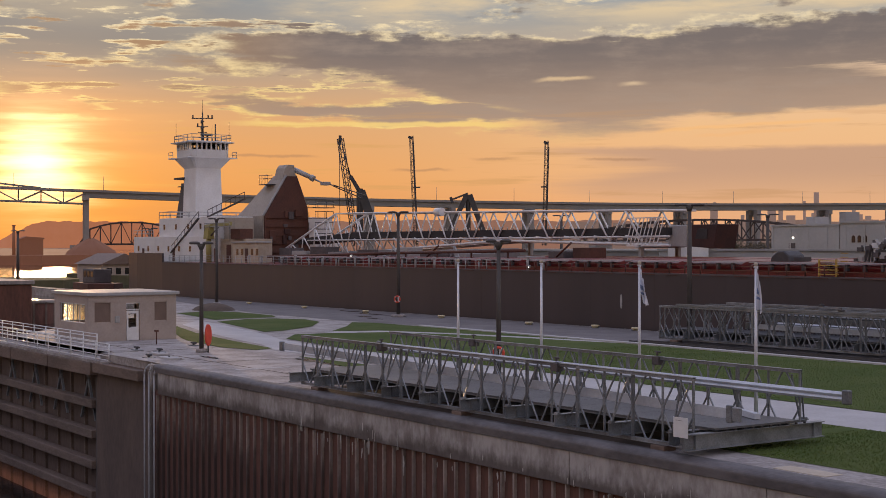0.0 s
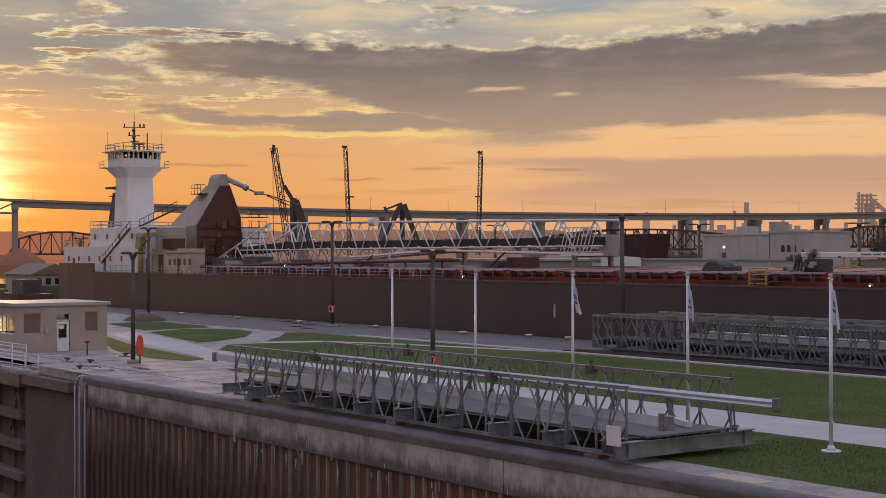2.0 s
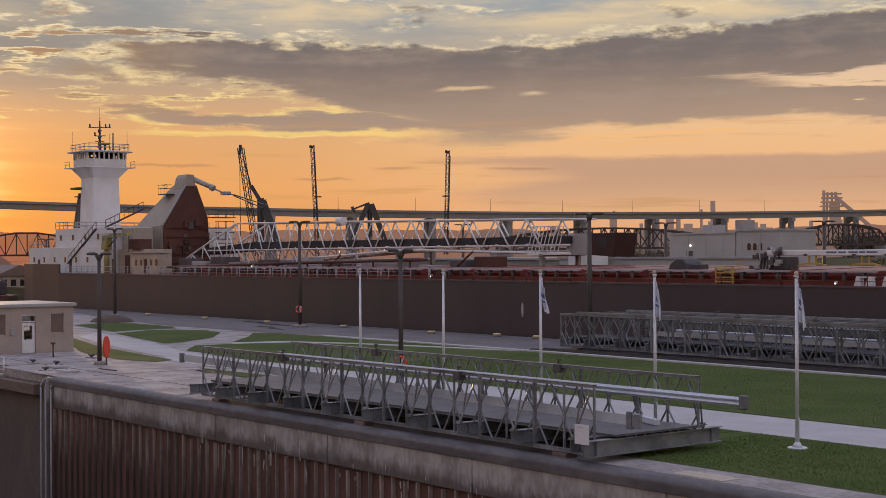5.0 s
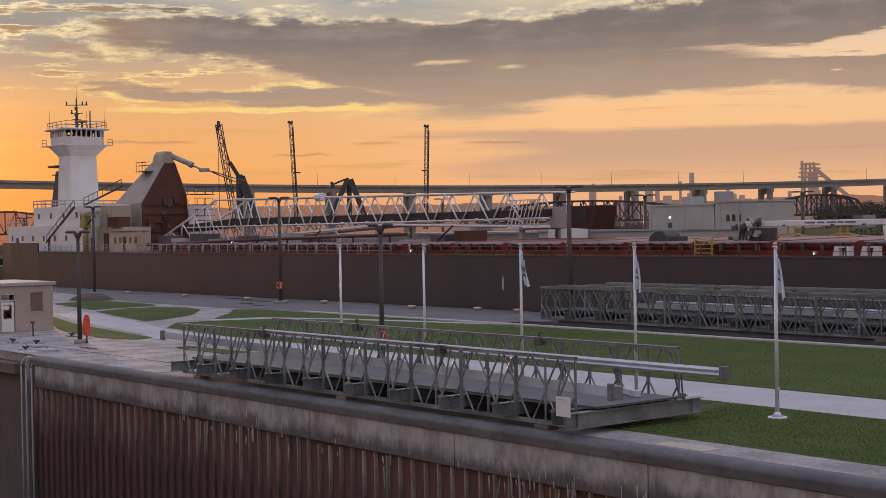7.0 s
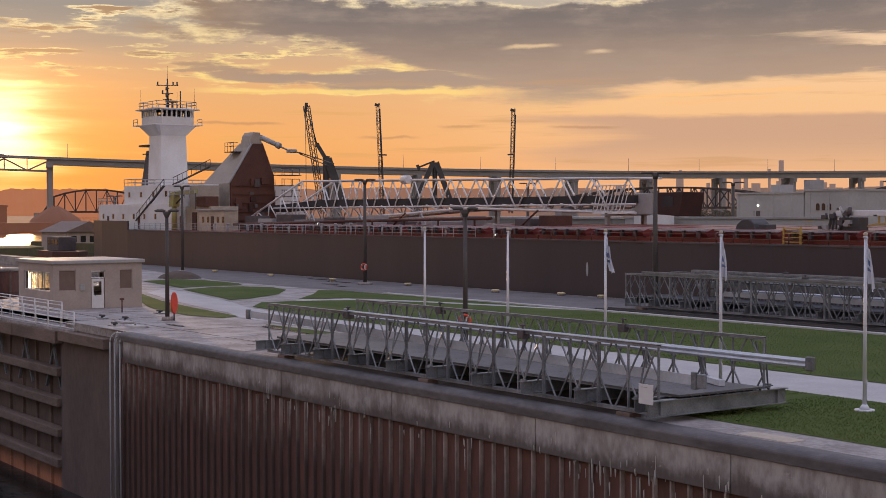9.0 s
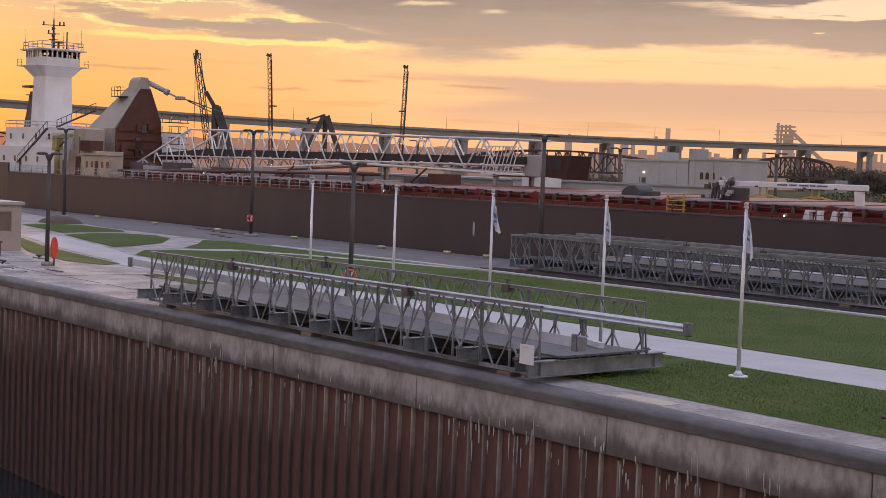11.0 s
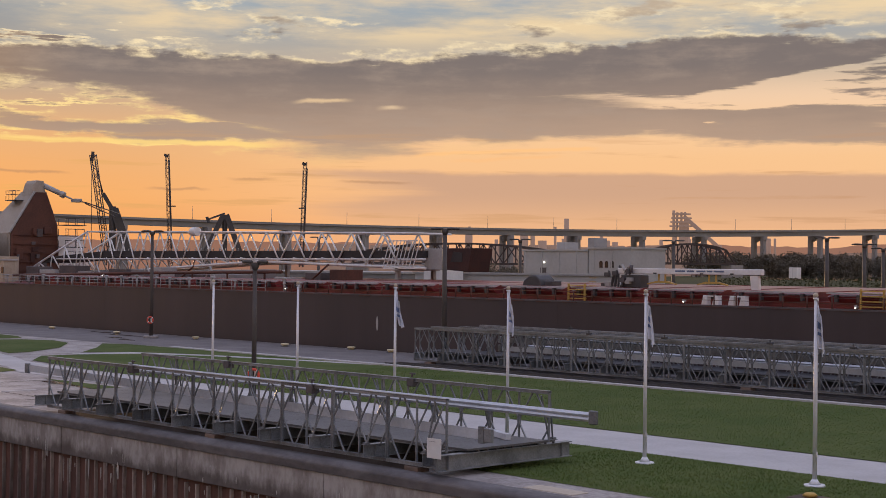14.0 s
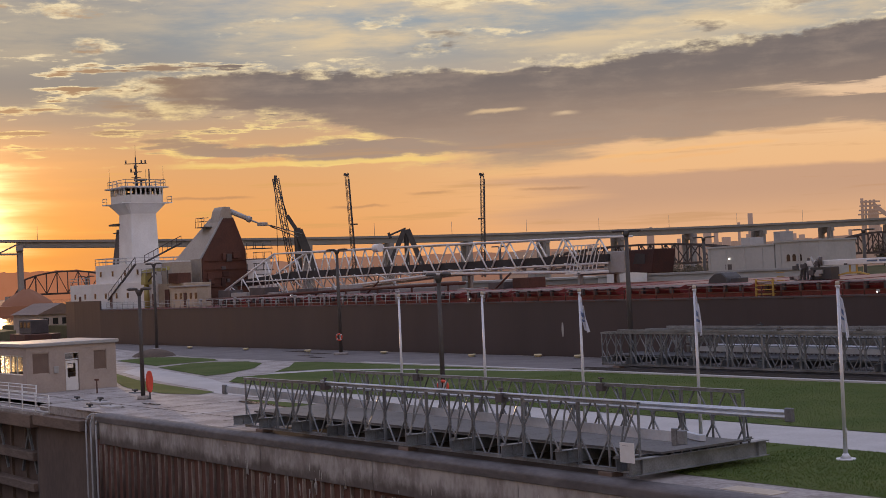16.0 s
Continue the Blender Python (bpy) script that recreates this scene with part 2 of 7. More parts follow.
tide_stain(WALL_CONCRETE, -1.22, (0.085, 0.062, 0.052))
PALE = material("pale_pavement", (0.50, 0.48, 0.47), (0.40, 0.38, 0.37), 0.4, 0.8, fine_scale=8)
PAVERS = material("grey_pavers", (0.185, 0.165, 0.16), (0.115, 0.102, 0.10), 0.35, 0.85, fine_scale=5)
GRASS = material("mown_grass", (0.060, 0.092, 0.024), (0.105, 0.125, 0.042), 0.22, 0.95, bump=1.0, fine_scale=7, spread=0.45, spec=0.1)
STEEL = material("galvanised_steel", (0.27, 0.285, 0.30), (0.125, 0.132, 0.14), 1.1, 0.45, 0.3, bump=0.1, vary=0.5)
BRIGHT_STEEL = material("bright_zinc_rail", (0.60, 0.63, 0.68), (0.46, 0.49, 0.54), 0.6, 0.5, 0.25, bump=0.05)
DARK_STEEL = material("dark_painted_steel", (0.05, 0.05, 0.055), (0.09, 0.08, 0.075), 0.6, 0.6, 0.1)
NOSING = material("worn_steel_nosing", (0.17, 0.155, 0.155), (0.085, 0.077, 0.078), 0.6, 0.6, 0.2, bump=0.2, fine_scale=5, stretch=(0.4, 1, 1))
PILE = material("rust_brown_sheet_piling", (0.175, 0.074, 0.050), (0.085, 0.042, 0.031), 0.5, 0.9, bump=0.35, fine_scale=4, stretch=(1, 1, 0.3), spread=0.7)
RIB = material("worn_pile_flange", (0.42, 0.34, 0.29), (0.13, 0.092, 0.075), 0.9, 0.85, bump=0.25, fine_scale=6, stretch=(1, 1, 0.5), spread=0.8, vary=0.5)


def wet_below(m, level, colour):
    """Algae and wet rust on what stands below the usual water line."""
    k = Graph(m.node_tree)
    b = m.node_tree.nodes["Principled BSDF"]
    tone = b.inputs["Base Color"].links[0].from_socket
    place = k.node("ShaderNodeNewGeometry").outputs["Position"]
    split = k.node("ShaderNodeSeparateXYZ")
    k.put(split, 0, place)
    h = k.math("ADD", split.outputs[2], k.math("MULTIPLY", k.noise(k.vec("MULTIPLY", place, (1.7, 1, 0.3)).outputs[0], 1.0, 3.0, 0.6), 3.5))
    k.put(b, "Base Color", k.mix(k.step(h, level + 1.2, level - 1.6), tone, colour))


wet_below(RIB, -1.6, (0.085, 0.055, 0.045))
STAIN = material("lime_stain", (0.55, 0.52, 0.48), (0.38, 0.35, 0.31), 2.0, 0.95)
TIMBER = material("dark_timber", (0.22, 0.155, 0.12), (0.12, 0.085, 0.066), 0.8, 0.85, bump=0.4, fine_scale=9, stretch=(0.25, 1, 1))
WHITE = material("white_paint", (0.78, 0.77, 0.76), (0.66, 0.64, 0.62), 0.3, 0.5, bump=0.06)
CREAM = material("cream_paint", (0.52, 0.44, 0.34), (0.38, 0.31, 0.23), 0.4, 0.6)
HULL = material("black_hull_paint", (0.040, 0.030, 0.034), (0.064, 0.047, 0.050), 0.5, 0.5, bump=0.08, fine_scale=2.6, spread=0.8, stretch=(0.4, 1, 0.05))
RED = material("red_hatch_paint", (0.22, 0.032, 0.030), (0.13, 0.026, 0.025), 0.5, 0.4, vary=0.2)
RUST = material("red_brown_plating", (0.125, 0.048, 0.031), (0.07, 0.03, 0.022), 0.35, 0.75, bump=0.2)
GREY_PLATE = material("light_grey_plating", (0.40, 0.39, 0.38), (0.30, 0.29, 0.28), 0.3, 0.6)
BELT = material("black_rubber_belt", (0.025, 0.022, 0.022), (0.05, 0.045, 0.045), 0.5, 0.8)
YELLOW = material("yellow_paint", (0.52, 0.34, 0.08), (0.40, 0.25, 0.06), 0.8, 0.6)
RING = material("orange_red_lifebuoy", (0.75, 0.09, 0.05), (0.6, 0.07, 0.04), 2.0, 0.5)
RAIL_STEEL = material("brown_railway_steel", (0.085, 0.062, 0.055), (0.055, 0.042, 0.038), 0.05, 0.8)
FLAG = material("white_flag_cloth", (0.80, 0.80, 0.84), (0.66, 0.68, 0.76), 1.2, 0.9)
FLAG_BLUE = material("blue_flag_print", (0.26, 0.32, 0.50), (0.20, 0.26, 0.44), 2.0, 0.9)
ALU = material("brushed_aluminium_pole", (0.74, 0.75, 0.79), (0.64, 0.65, 0.69), 1.5, 0.45, 0.3, bump=0.03)
LAMP_POLE = material("weathered_bronze_pole", (0.10, 0.088, 0.08), (0.07, 0.06, 0.055), 0.7, 0.6, 0.3)
BOOTH_WALL = material("tan_block_wall", (0.44, 0.36, 0.31), (0.35, 0.285, 0.245), 0.6, 0.85, fine_scale=7, bump=0.2)
BRIDGE = material("green_grey_bridge_paint", (0.30, 0.29, 0.26), (0.23, 0.22, 0.20), 0.02, 0.7)
PIER = material("bridge_pier_concrete", (0.33, 0.31, 0.29), (0.26, 0.245, 0.23), 0.05, 0.85)
PLANT = material("industrial_cladding", (0.30, 0.29, 0.28), (0.22, 0.21, 0.205), 0.03, 0.8, vary=0.4)
FAR_WALL = material("grey_rendered_wall", (0.46, 0.45, 0.44), (0.38, 0.37, 0.36), 0.08, 0.85)
# leaf colour browned and lightened to carry the haze before the trees
LEAF = material("haze_toned_leaves", (0.105, 0.088, 0.064), (0.145, 0.122, 0.088), 0.3, 0.8, vary=0.4)
BARK = material("bark", (0.11, 0.08, 0.06), None, 2.0, 0.9)
SOIL = material("far_bank", (0.15, 0.135, 0.075), (0.10, 0.092, 0.055), 0.03, 0.95, spec=0.1)
LAMP_LENS = material("lamp_lens", (0.5, 0.5, 0.48), None, 2.0, 0.3)
SIGN_INK = material("faded_ink", (0.16, 0.20, 0.30), None, 3.0, 0.8)


def glass(name, tint, rough=0.04):
    m = bpy.data.materials.new(name)
    m.use_nodes = True
    b = m.node_tree.nodes["Principled BSDF"]
    b.inputs["Base Color"].default_value = (*tint, 1)
    b.inputs["Roughness"].default_value = rough
    b.inputs["Transmission Weight"].default_value = 1.0
    b.inputs["IOR"].default_value = 1.1
    return m


GLASS = glass("window_glass", (0.9, 0.92, 0.92))
DARK_GLASS = material("dark_window_glass", (0.02, 0.022, 0.025), None, 1.0, 0.12, bump=0.0)


def water_material():
    m = bpy.data.materials.new("rippled_water")
    m.use_nodes = True
    k = Graph(m.node_tree)
    b = m.node_tree.nodes["Principled BSDF"]
    b.inputs["Base Color"].default_value = (0.02, 0.025, 0.025, 1)
    b.inputs["Roughness"].default_value = 0.05
    place = k.node("ShaderNodeNewGeometry").outputs["Position"]
    h = k.math("ADD", k.noise(place, 0.35, 3.0, 0.5), k.math("MULTIPLY", k.noise(place, 2.2, 3.0, 0.5), 0.25))
    n = k.node("ShaderNodeBump")
    k.put(n, "Strength", 0.6), k.put(n, "Distance", 0.10), k.put(n, "Height", h)
    k.put(b, "Normal", n.outputs[0])
    return m


LIT = material("lit_lamp_glass", (0.9, 0.88, 0.82), None, 1.0, 0.4, bump=0.0)
LIT.node_tree.nodes["Principled BSDF"].inputs["Emission Color"].default_value = (1.0, 0.93, 0.8, 1)
LIT.node_tree.nodes["Principled BSDF"].inputs["Emission Strength"].default_value = 3.0
WATER = water_material()


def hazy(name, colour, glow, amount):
    """A far backdrop; the haze before it is painted on as its own glow."""
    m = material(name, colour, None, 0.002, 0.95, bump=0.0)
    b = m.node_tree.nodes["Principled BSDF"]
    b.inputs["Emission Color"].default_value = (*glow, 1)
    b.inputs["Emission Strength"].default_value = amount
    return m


# evening haze put into the far hill and shore colours as emission
HILL_WARM = hazy("haze_glow_sunset_hill", (0.10, 0.08, 0.06), srgb(196, 114, 66), 0.66)
SHORE = hazy("haze_glow_far_shore", (0.09, 0.07, 0.055), srgb(140, 82, 56), 0.42)
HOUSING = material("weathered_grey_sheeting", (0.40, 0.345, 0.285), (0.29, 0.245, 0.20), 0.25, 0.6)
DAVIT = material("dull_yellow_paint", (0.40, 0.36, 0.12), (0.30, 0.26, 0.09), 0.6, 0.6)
HILL = hazy("haze_glow_wooded_hill", (0.10, 0.09, 0.07), srgb(168, 112, 84), 0.62)
# the mill's paleness is haze painted as emission, not lit steel
PLANT_FAR = hazy("haze_glow_mill_steel", (0.13, 0.115, 0.105), srgb(158, 126, 112), 0.5)
FUNNEL = material("sooty_grey_paint", (0.12, 0.10, 0.10), (0.07, 0.06, 0.06), 0.4, 0.7)
EARTH = material("bare_brown_earth", (0.12, 0.085, 0.062), (0.075, 0.055, 0.042), 0.7, 0.95, bump=0.6, fine_scale=5)
BROWN_PANEL = material("tan_brown_shutter", (0.20, 0.135, 0.105), (0.15, 0.10, 0.08), 1.0, 0.6)
DARK_DECK = material("dark_steel_planking", (0.045, 0.047, 0.052), (0.028, 0.029, 0.032), 0.8, 0.6)
RECESS = material("brown_recess_steel", (0.17, 0.115, 0.09), (0.11, 0.075, 0.06), 0.3, 0.85, stretch=(1, 1, 0.4))
SCRUB = material("olive_scrub", (0.05, 0.053, 0.027), (0.09, 0.088, 0.045), 0.2, 0.9, spec=0.05)
PUDDLE = material("standing_rain_water", (0.05, 0.05, 0.05), None, 0.5, 0.12, bump=0.0, spec=1.0)
NEAR_DECK = material("worn_steel_planking", (0.115, 0.113, 0.116), (0.072, 0.071, 0.074), 0.7, 0.55, 0.15)
SHADOW_STRIP = material("shadow_line_black", (0.055, 0.053, 0.055), (0.04, 0.038, 0.04), 0.6, 0.8)
BLADE = material("grass_blades", (0.095, 0.150, 0.038), (0.165, 0.195, 0.068), 0.6, 0.9, bump=0.0, spec=0.1)

# ---- mesh tools ----
def box(bm, x0, x1, y0, y1, z0, z1):
    p = [bm.verts.new(c) for c in ((x0, y0, z0), (x1, y0, z0), (x1, y1, z0), (x0, y1, z0),
                                   (x0, y0, z1), (x1, y0, z1), (x1, y1, z1), (x0, y1, z1))]
    for f in ((3, 2, 1, 0), (4, 5, 6, 7), (0, 1, 5, 4), (1, 2, 6, 5), (2, 3, 7, 6), (3, 0, 4, 7)):
        bm.faces.new([p[i] for i in f])
    return bm


def beam(bm, a, b, w, h):
    """A bar of rectangular section from a to b, w across and h high."""
    a, b = Vector(a), Vector(b)
    d = (b - a).normalized()
    s = d.cross(Vector((0, 0, 1)))
    s = Vector((1, 0, 0)) if s.length < 1e-4 else s.normalized()
    t = s.cross(d)
    ring = [[bm.verts.new(e + s * i * w / 2 + t * j * h / 2) for i, j in ((-1, -1), (1, -1), (1, 1), (-1, 1))] for e in (a, b)]
    for i in range(4):
        bm.faces.new((ring[0][i], ring[0][(i + 1) % 4], ring[1][(i + 1) % 4], ring[1][i]))
    bm.faces.new(ring[0][::-1]), bm.faces.new(ring[1])
    return bm


def tube(bm, a, b, r, r2=None, n=8):
    a, b = Vector(a), Vector(b)
    d = (b - a).normalized()
    s = d.cross(Vector((0, 0, 1)))
    s = Vector((1, 0, 0)) if s.length < 1e-4 else s.normalized()
    t = s.cross(d)
    ring = [[bm.verts.new(e + (s * math.cos(k * math.tau / n) + t * math.sin(k * math.tau / n)) * q) for k in range(n)]
            for e, q in ((a, r), (b, r if r2 is None else r2))]
    for i in range(n):
        f = bm.faces.new((ring[0][i], ring[0][(i + 1) % n], ring[1][(i + 1) % n], ring[1][i]))
        f.smooth = True
    bm.faces.new(ring[0][::-1]), bm.faces.new(ring[1])
    return bm


def prism(bm, section, axis, lo, hi):
    """A flat outline drawn out along an axis; the outline gives the two other coordinates in order."""
    def place(p, e):
        return {"x": (e, p[0], p[1]), "y": (p[0], e, p[1]), "z": (p[0], p[1], e)}[axis]
    rings = [[bm.verts.new(place(p, e)) for p in section] for e in (lo, hi)]
    n = len(section)
    for i in range(n):
        bm.faces.new((rings[0][i], rings[0][(i + 1) % n], rings[1][(i + 1) % n], rings[1][i]))
    bm.faces.new(rings[0][::-1]), bm.faces.new(rings[1])
    return bm


def ball(bm, c, r, n=10, squash=1.0):
    rows = []
    for i in range(1, n // 2):
        a = math.pi * i / (n // 2)
        rows.append([bm.verts.new((c[0] + r * math.sin(a) * math.cos(k * math.tau / n), c[1] + r * math.sin(a) * math.sin(k * math.tau / n),
                                   c[2] + r * squash * math.cos(a))) for k in range(n)])
    t, b = bm.verts.new((c[0], c[1], c[2] + r * squash)), bm.verts.new((c[0], c[1], c[2] - r * squash))
    for k in range(n):
        j = (k + 1) % n
        bm.faces.new((t, rows[0][k], rows[0][j])).smooth = True
        bm.faces.new((b, rows[-1][j], rows[-1][k])).smooth = True
        for p, q in zip(rows, rows[1:]):
            bm.faces.new((p[k], q[k], q[j], p[j])).smooth = True
    return bm


BASES = {}


def mesh_of(name, bm, mat, bevel=0.0):
    if bevel:
        bmesh.ops.bevel(bm, geom=list(bm.edges), offset=bevel, segments=1, affect="EDGES")
    bmesh.ops.recalc_face_normals(bm, faces=list(bm.faces))
    me = bpy.data.meshes.new(name)
    bm.to_mesh(me)
    bm.free()
    me.materials.append(mat)
    return me


def thing(name, base, label, category, group="", kind=""):
    ob = new(name)
    ob.empty_display_size = 0.3
    ob.location = base
    BASES[ob.name] = Vector(base)
    return tagged(ob, label, category, group, kind)


def part(name, bm, mat, parent, label="", bevel=0.0):
    """One mesh under a thing or part, drawn in world coordinates."""
    bmesh.ops.translate(bm, verts=list(bm.verts), vec=-BASES[parent.name])
    ob = new(name, mesh_of(name, bm, mat, bevel))
    ob.parent = parent
    BASES[ob.name] = BASES[parent.name]
    return tagged(ob, label)


def solid_thing(name, bm, mat, label, category, group="", kind="", bevel=0.0):
    ob = new(name, mesh_of(name, bm, mat, bevel))
    BASES[ob.name] = Vector((0, 0, 0))
    return tagged(ob, label, category, group, kind)


def shared(name, me, parent, spot=(0, 0, 0), turn=0.0):
    ob = new(name, me)
    ob.parent = parent
    ob.location = spot
    ob.rotation_euler.z = turn
    return ob


def B():
    return bmesh.new()


def sheet(name, outline, z, mat, label, category, kind="structure"):
    bm = B()
    bm.faces.new([bm.verts.new((x, y, z)) for x, y in outline])
    bmesh.ops.triangulate(bm, faces=list(bm.faces))
    me = mesh_of(name, bm, mat)
    if me.polygons[0].normal.z < 0:
        me.flip_normals()
    ob = new(name, me)
    BASES[ob.name] = Vector((0, 0, 0))
    return tagged(ob, label, category, "", kind)


# ---- water and land ----
WALL_Y, FAR_EDGE = 32.4, 78.9
WATER_Z = -1.3


def water_sheet():
    bm = B()
    for x0, x1, y0, y1 in ((-4900, 4900, 113, 4900), (-4900, -126, -4900, 113), (-126, 4900, 79.0, 113), (-126, 4900, -4900, -60)):
        bm.faces.new([bm.verts.new(c) for c in ((x0, y0, WATER_Z), (x1, y0, WATER_Z), (x1, y1, WATER_Z), (x0, y1, WATER_Z))])
    return solid_thing("water", bm, WATER, "wide calm river water with low sun on it", "water", kind="structure")


water_sheet()
bm = B()
bm.faces.new([bm.verts.new(c) for c in ((-126, 6, -11), (80, 6, -11), (80, 33, -11), (-126, 33, -11))])
solid_thing("water_chamber", bm, WATER, "dark still water at the bottom of the lock chamber", "water", kind="structure")
bm = B()
box(bm, -126.5, -126, 6, 34, -12, -0.6)
solid_thing("lock_gate_end", bm, PILE, "closed steel end of the lock chamber", "gate", kind="structure")
bm = B()
prism(bm, [(-126, -60), (120, -60), (120, 6), (-126, 6)], "z", -12, 0.0)
solid_thing("pavement_near", bm, CONCRETE, "plain concrete apron on the near side of the lock", "pavement", kind="structure")
# the island between the two locks
bm = B()
prism(bm, [(120, 32.95), (-80, 32.95), (-80, 34.2), (-112, 34.2), (-122, 42), (-140, 55), (-172, 72), (-262, FAR_EDGE - 0.2), (-262, FAR_EDGE), (120, FAR_EDGE)],
      "z", -12, 0.0)
solid_thing("ground_island", bm, CONCRETE, "worn concrete lock island with stains and joints", "pavement", kind="structure")

# concrete strip beside the lock edge, in slabs
slab_me = mesh_of("slab", prism(B(), [(-2.38, 0), (2.38, 0), (2.38, 1.86), (-2.38, 1.86)], "z", 0.004, 0.03), CONCRETE)
edge_walk = thing("pavement_edge", (0, 32.95, 0), "concrete slab walk along the lock edge", "pavement", kind="structure")
for i in list(range(4)) + list(range(10, 34)):
    shared("slab", slab_me, edge_walk, (-81.5 + i * 4.8, 0, 0))

# lawns, paths and pavers
sheet("grass_lawn_near", [(110, 34.85), (-36.2, 34.85), (-36.6, 38.9), (-62, 39.3), (-80, 42.3), (-60, 43.1), (110, 43.1)], 0.035, GRASS,
      "mown green grass strip beside the lock", "grass")
sheet("ground_bare", [(-36.4, 33.0), (-36.2, 34.9), (-36.6, 38.9), (-61.6, 39.2), (-61.2, 33.0)], 0.034, EARTH, "bare brown earth under the stored bridge", "earth")
sheet("path_pale", [(110, 43.1), (-60, 43.1), (-86, 43.6), (-100, 48.6), (-86, 48.0), (110, 47.8)], 0.02, PALE, "pale concrete footpath across the grass", "path")
sheet("grass_lawn_middle", [(110, 47.9), (-84, 48.1), (-95.5, 49.6), (-99.8, 52.6), (-99.6, 56), (-98, 60), (-93, 62.6), (-84, 65.2), (-77, 66.9), (110, 66.9)], 0.03, GRASS,
      "wide mown green lawn beside the footpath", "grass")
sheet("path_narrow", [(-77, 66.9), (-84, 65.2), (-93, 62.6), (-98, 60), (-99.6, 56), (-101.4, 55.8), (-100.2, 60.6), (-94, 63.6), (-86, 65.9), (-81, 66.9)], 0.02, PALE,
      "narrow pale path between two lawns", "path")
sheet("grass_lawn_verge", [(-81, 66.9), (-86, 65.9), (-94, 63.6), (-100.2, 60.6), (-102, 57.2), (-107.4, 61.7), (-112.6, 65.2), (-110.8, 66.4), (-104, 66.65)], 0.03, GRASS,
      "mown green verge inside the kerb", "grass")
sheet("grass_lawn_corner", [(-116.1, 49.6), (-106.1, 47.0), (-97.1, 45.5), (-87.1, 44.2), (-86.3, 42.6), (-90.0, 41.7), (-97.7, 42.6), (-100.4, 43.3), (-110, 46.5)], 0.028, GRASS,
      "triangle of mown grass near the hut", "grass")
sheet("grass_lawn_back", [(-120.8, 55.6), (-123.6, 60.2), (-122.8, 62.6), (-119.6, 64.2), (-115, 63.2), (-108.8, 59.0), (-104.7, 54.1), (-104.2, 52.1), (-112.9, 53.9)], 0.028, GRASS,
      "rounded lawn between curving paths", "grass")
sheet("grass_lawn_end", [(-138.5, 59.1), (-140.8, 63.6), (-137.4, 65.4), (-128.6, 65.2), (-124.9, 63.8), (-124.9, 60.7), (-123.9, 56.8), (-131.9, 58.1)], 0.028, GRASS,
      "far lawn beside the quay", "grass")
sheet("path_fork", [(-86.3, 44.6), (-97, 46.2), (-106, 47.9), (-118, 50.9), (-124, 55.2), (-113, 53.2), (-104, 51.4), (-99.5, 50.3), (-95.5, 49.0), (-86, 47.8)], 0.016, PALE,
      "pale concrete path that forks towards the quay", "path")
sheet("pavers_quay", [(110, 67.6), (-78, 67.6), (-104, 67.3), (-116, 66), (-134, 66), (-170, 72), (-250, 78.6), (110, 78.6)], 0.012, PAVERS,
      "dark grey paved quay beside the ship", "pavement")
# dark strip painted for the shadow line along the far bridge's foot
sheet("track_strip", [(110, 67.65), (-76, 67.65), (-79, 68.4), (-79, 70.1), (110, 70.1)], 0.02, SHADOW_STRIP, "dark strip for the shadow line and dark base beside the stored bridge", "pavement")
for n, y in enumerate((68.3, 69.55)):
    solid_thing("trim_rail_%d" % (n + 1), box(B(), -78, 110, y - 0.04, y + 0.04, 0.024, 0.14), DARK_STEEL, "dark crane rail set beside the kerb", "rail", kind="structure")
bm = B()
prism(bm, [(110, 66.95), (110, 67.55), (-78, 67.55), (-104, 67.25), (-104, 66.65), (-78, 66.95)], "z", 0.0, 0.12)
solid_thing("kerb", bm, PALE, "pale concrete kerb along the lawn", "kerb", kind="structure", bevel=0.02)
# rain water and a pale drain strip on the apron
random.seed(9)
for n, (x, y, a, b) in enumerate(((-76.0, 41.5, 2.6, 0.55), (-72.8, 41.2, 2.0, 0.3), (-69.5, 40.6, 2.2, 0.3), (-84, 35.4, 2.4, 0.22), (-124.5, 74.6, 3.2, 0.5), (-131, 76.0, 3.0, 0.4), (-121, 71.5, 2.0, 0.4), (-117, 70.2, 1.5, 0.35), (-70.2, 41.9, 1.8, 0.3), (-82.5, 37.4, 1.4, 0.2))):
    pts = [(x + a * math.cos(k * math.tau / 18) * random.uniform(0.75, 1.1), y + b * math.sin(k * math.tau / 18) * random.uniform(0.7, 1.3)) for k in range(18)]
    sheet("puddle_%d" % (n + 1), pts, 0.026, PUDDLE, "shallow puddle of rain water on concrete", "puddle")
sheet("drain_strip", [(-73.5, 34.2), (-73.5, 38.3), (-73.1, 38.3), (-73.1, 34.2)], 0.012, PALE, "pale drain strip set in the apron", "drain")
for n, (x0, y0, x1, y1) in enumerate(((-62.5, 36.2, -100.6, 36.2), (-68, 33.0, -68, 42.5), (-79, 34.3, -79, 42.5), (-90, 34.3, -90, 41.2), (-96, 34.3, -96, 41.8))):
    w = 0.05
    bmj = B()
    box(bmj, min(x0, x1) - (w if x0 == x1 else 0), max(x0, x1) + (w if x0 == x1 else 0), min(y0, y1) - (w if y0 == y1 else 0), max(y0, y1) + (w if y0 == y1 else 0), 0.002, 0.008)
    solid_thing("trim_joint_%d" % (n + 1), bmj, EARTH, "dark joint between concrete slabs", "joint", kind="structure")
bm = B()
box(bm, -31.2, -29.1, 33.2, 34.0, 0.03, 0.05)
solid_thing("hatch_plate", bm, CREAM, "pale yellow steel cover plate in the concrete walk", "cover plate", bevel=0.006)


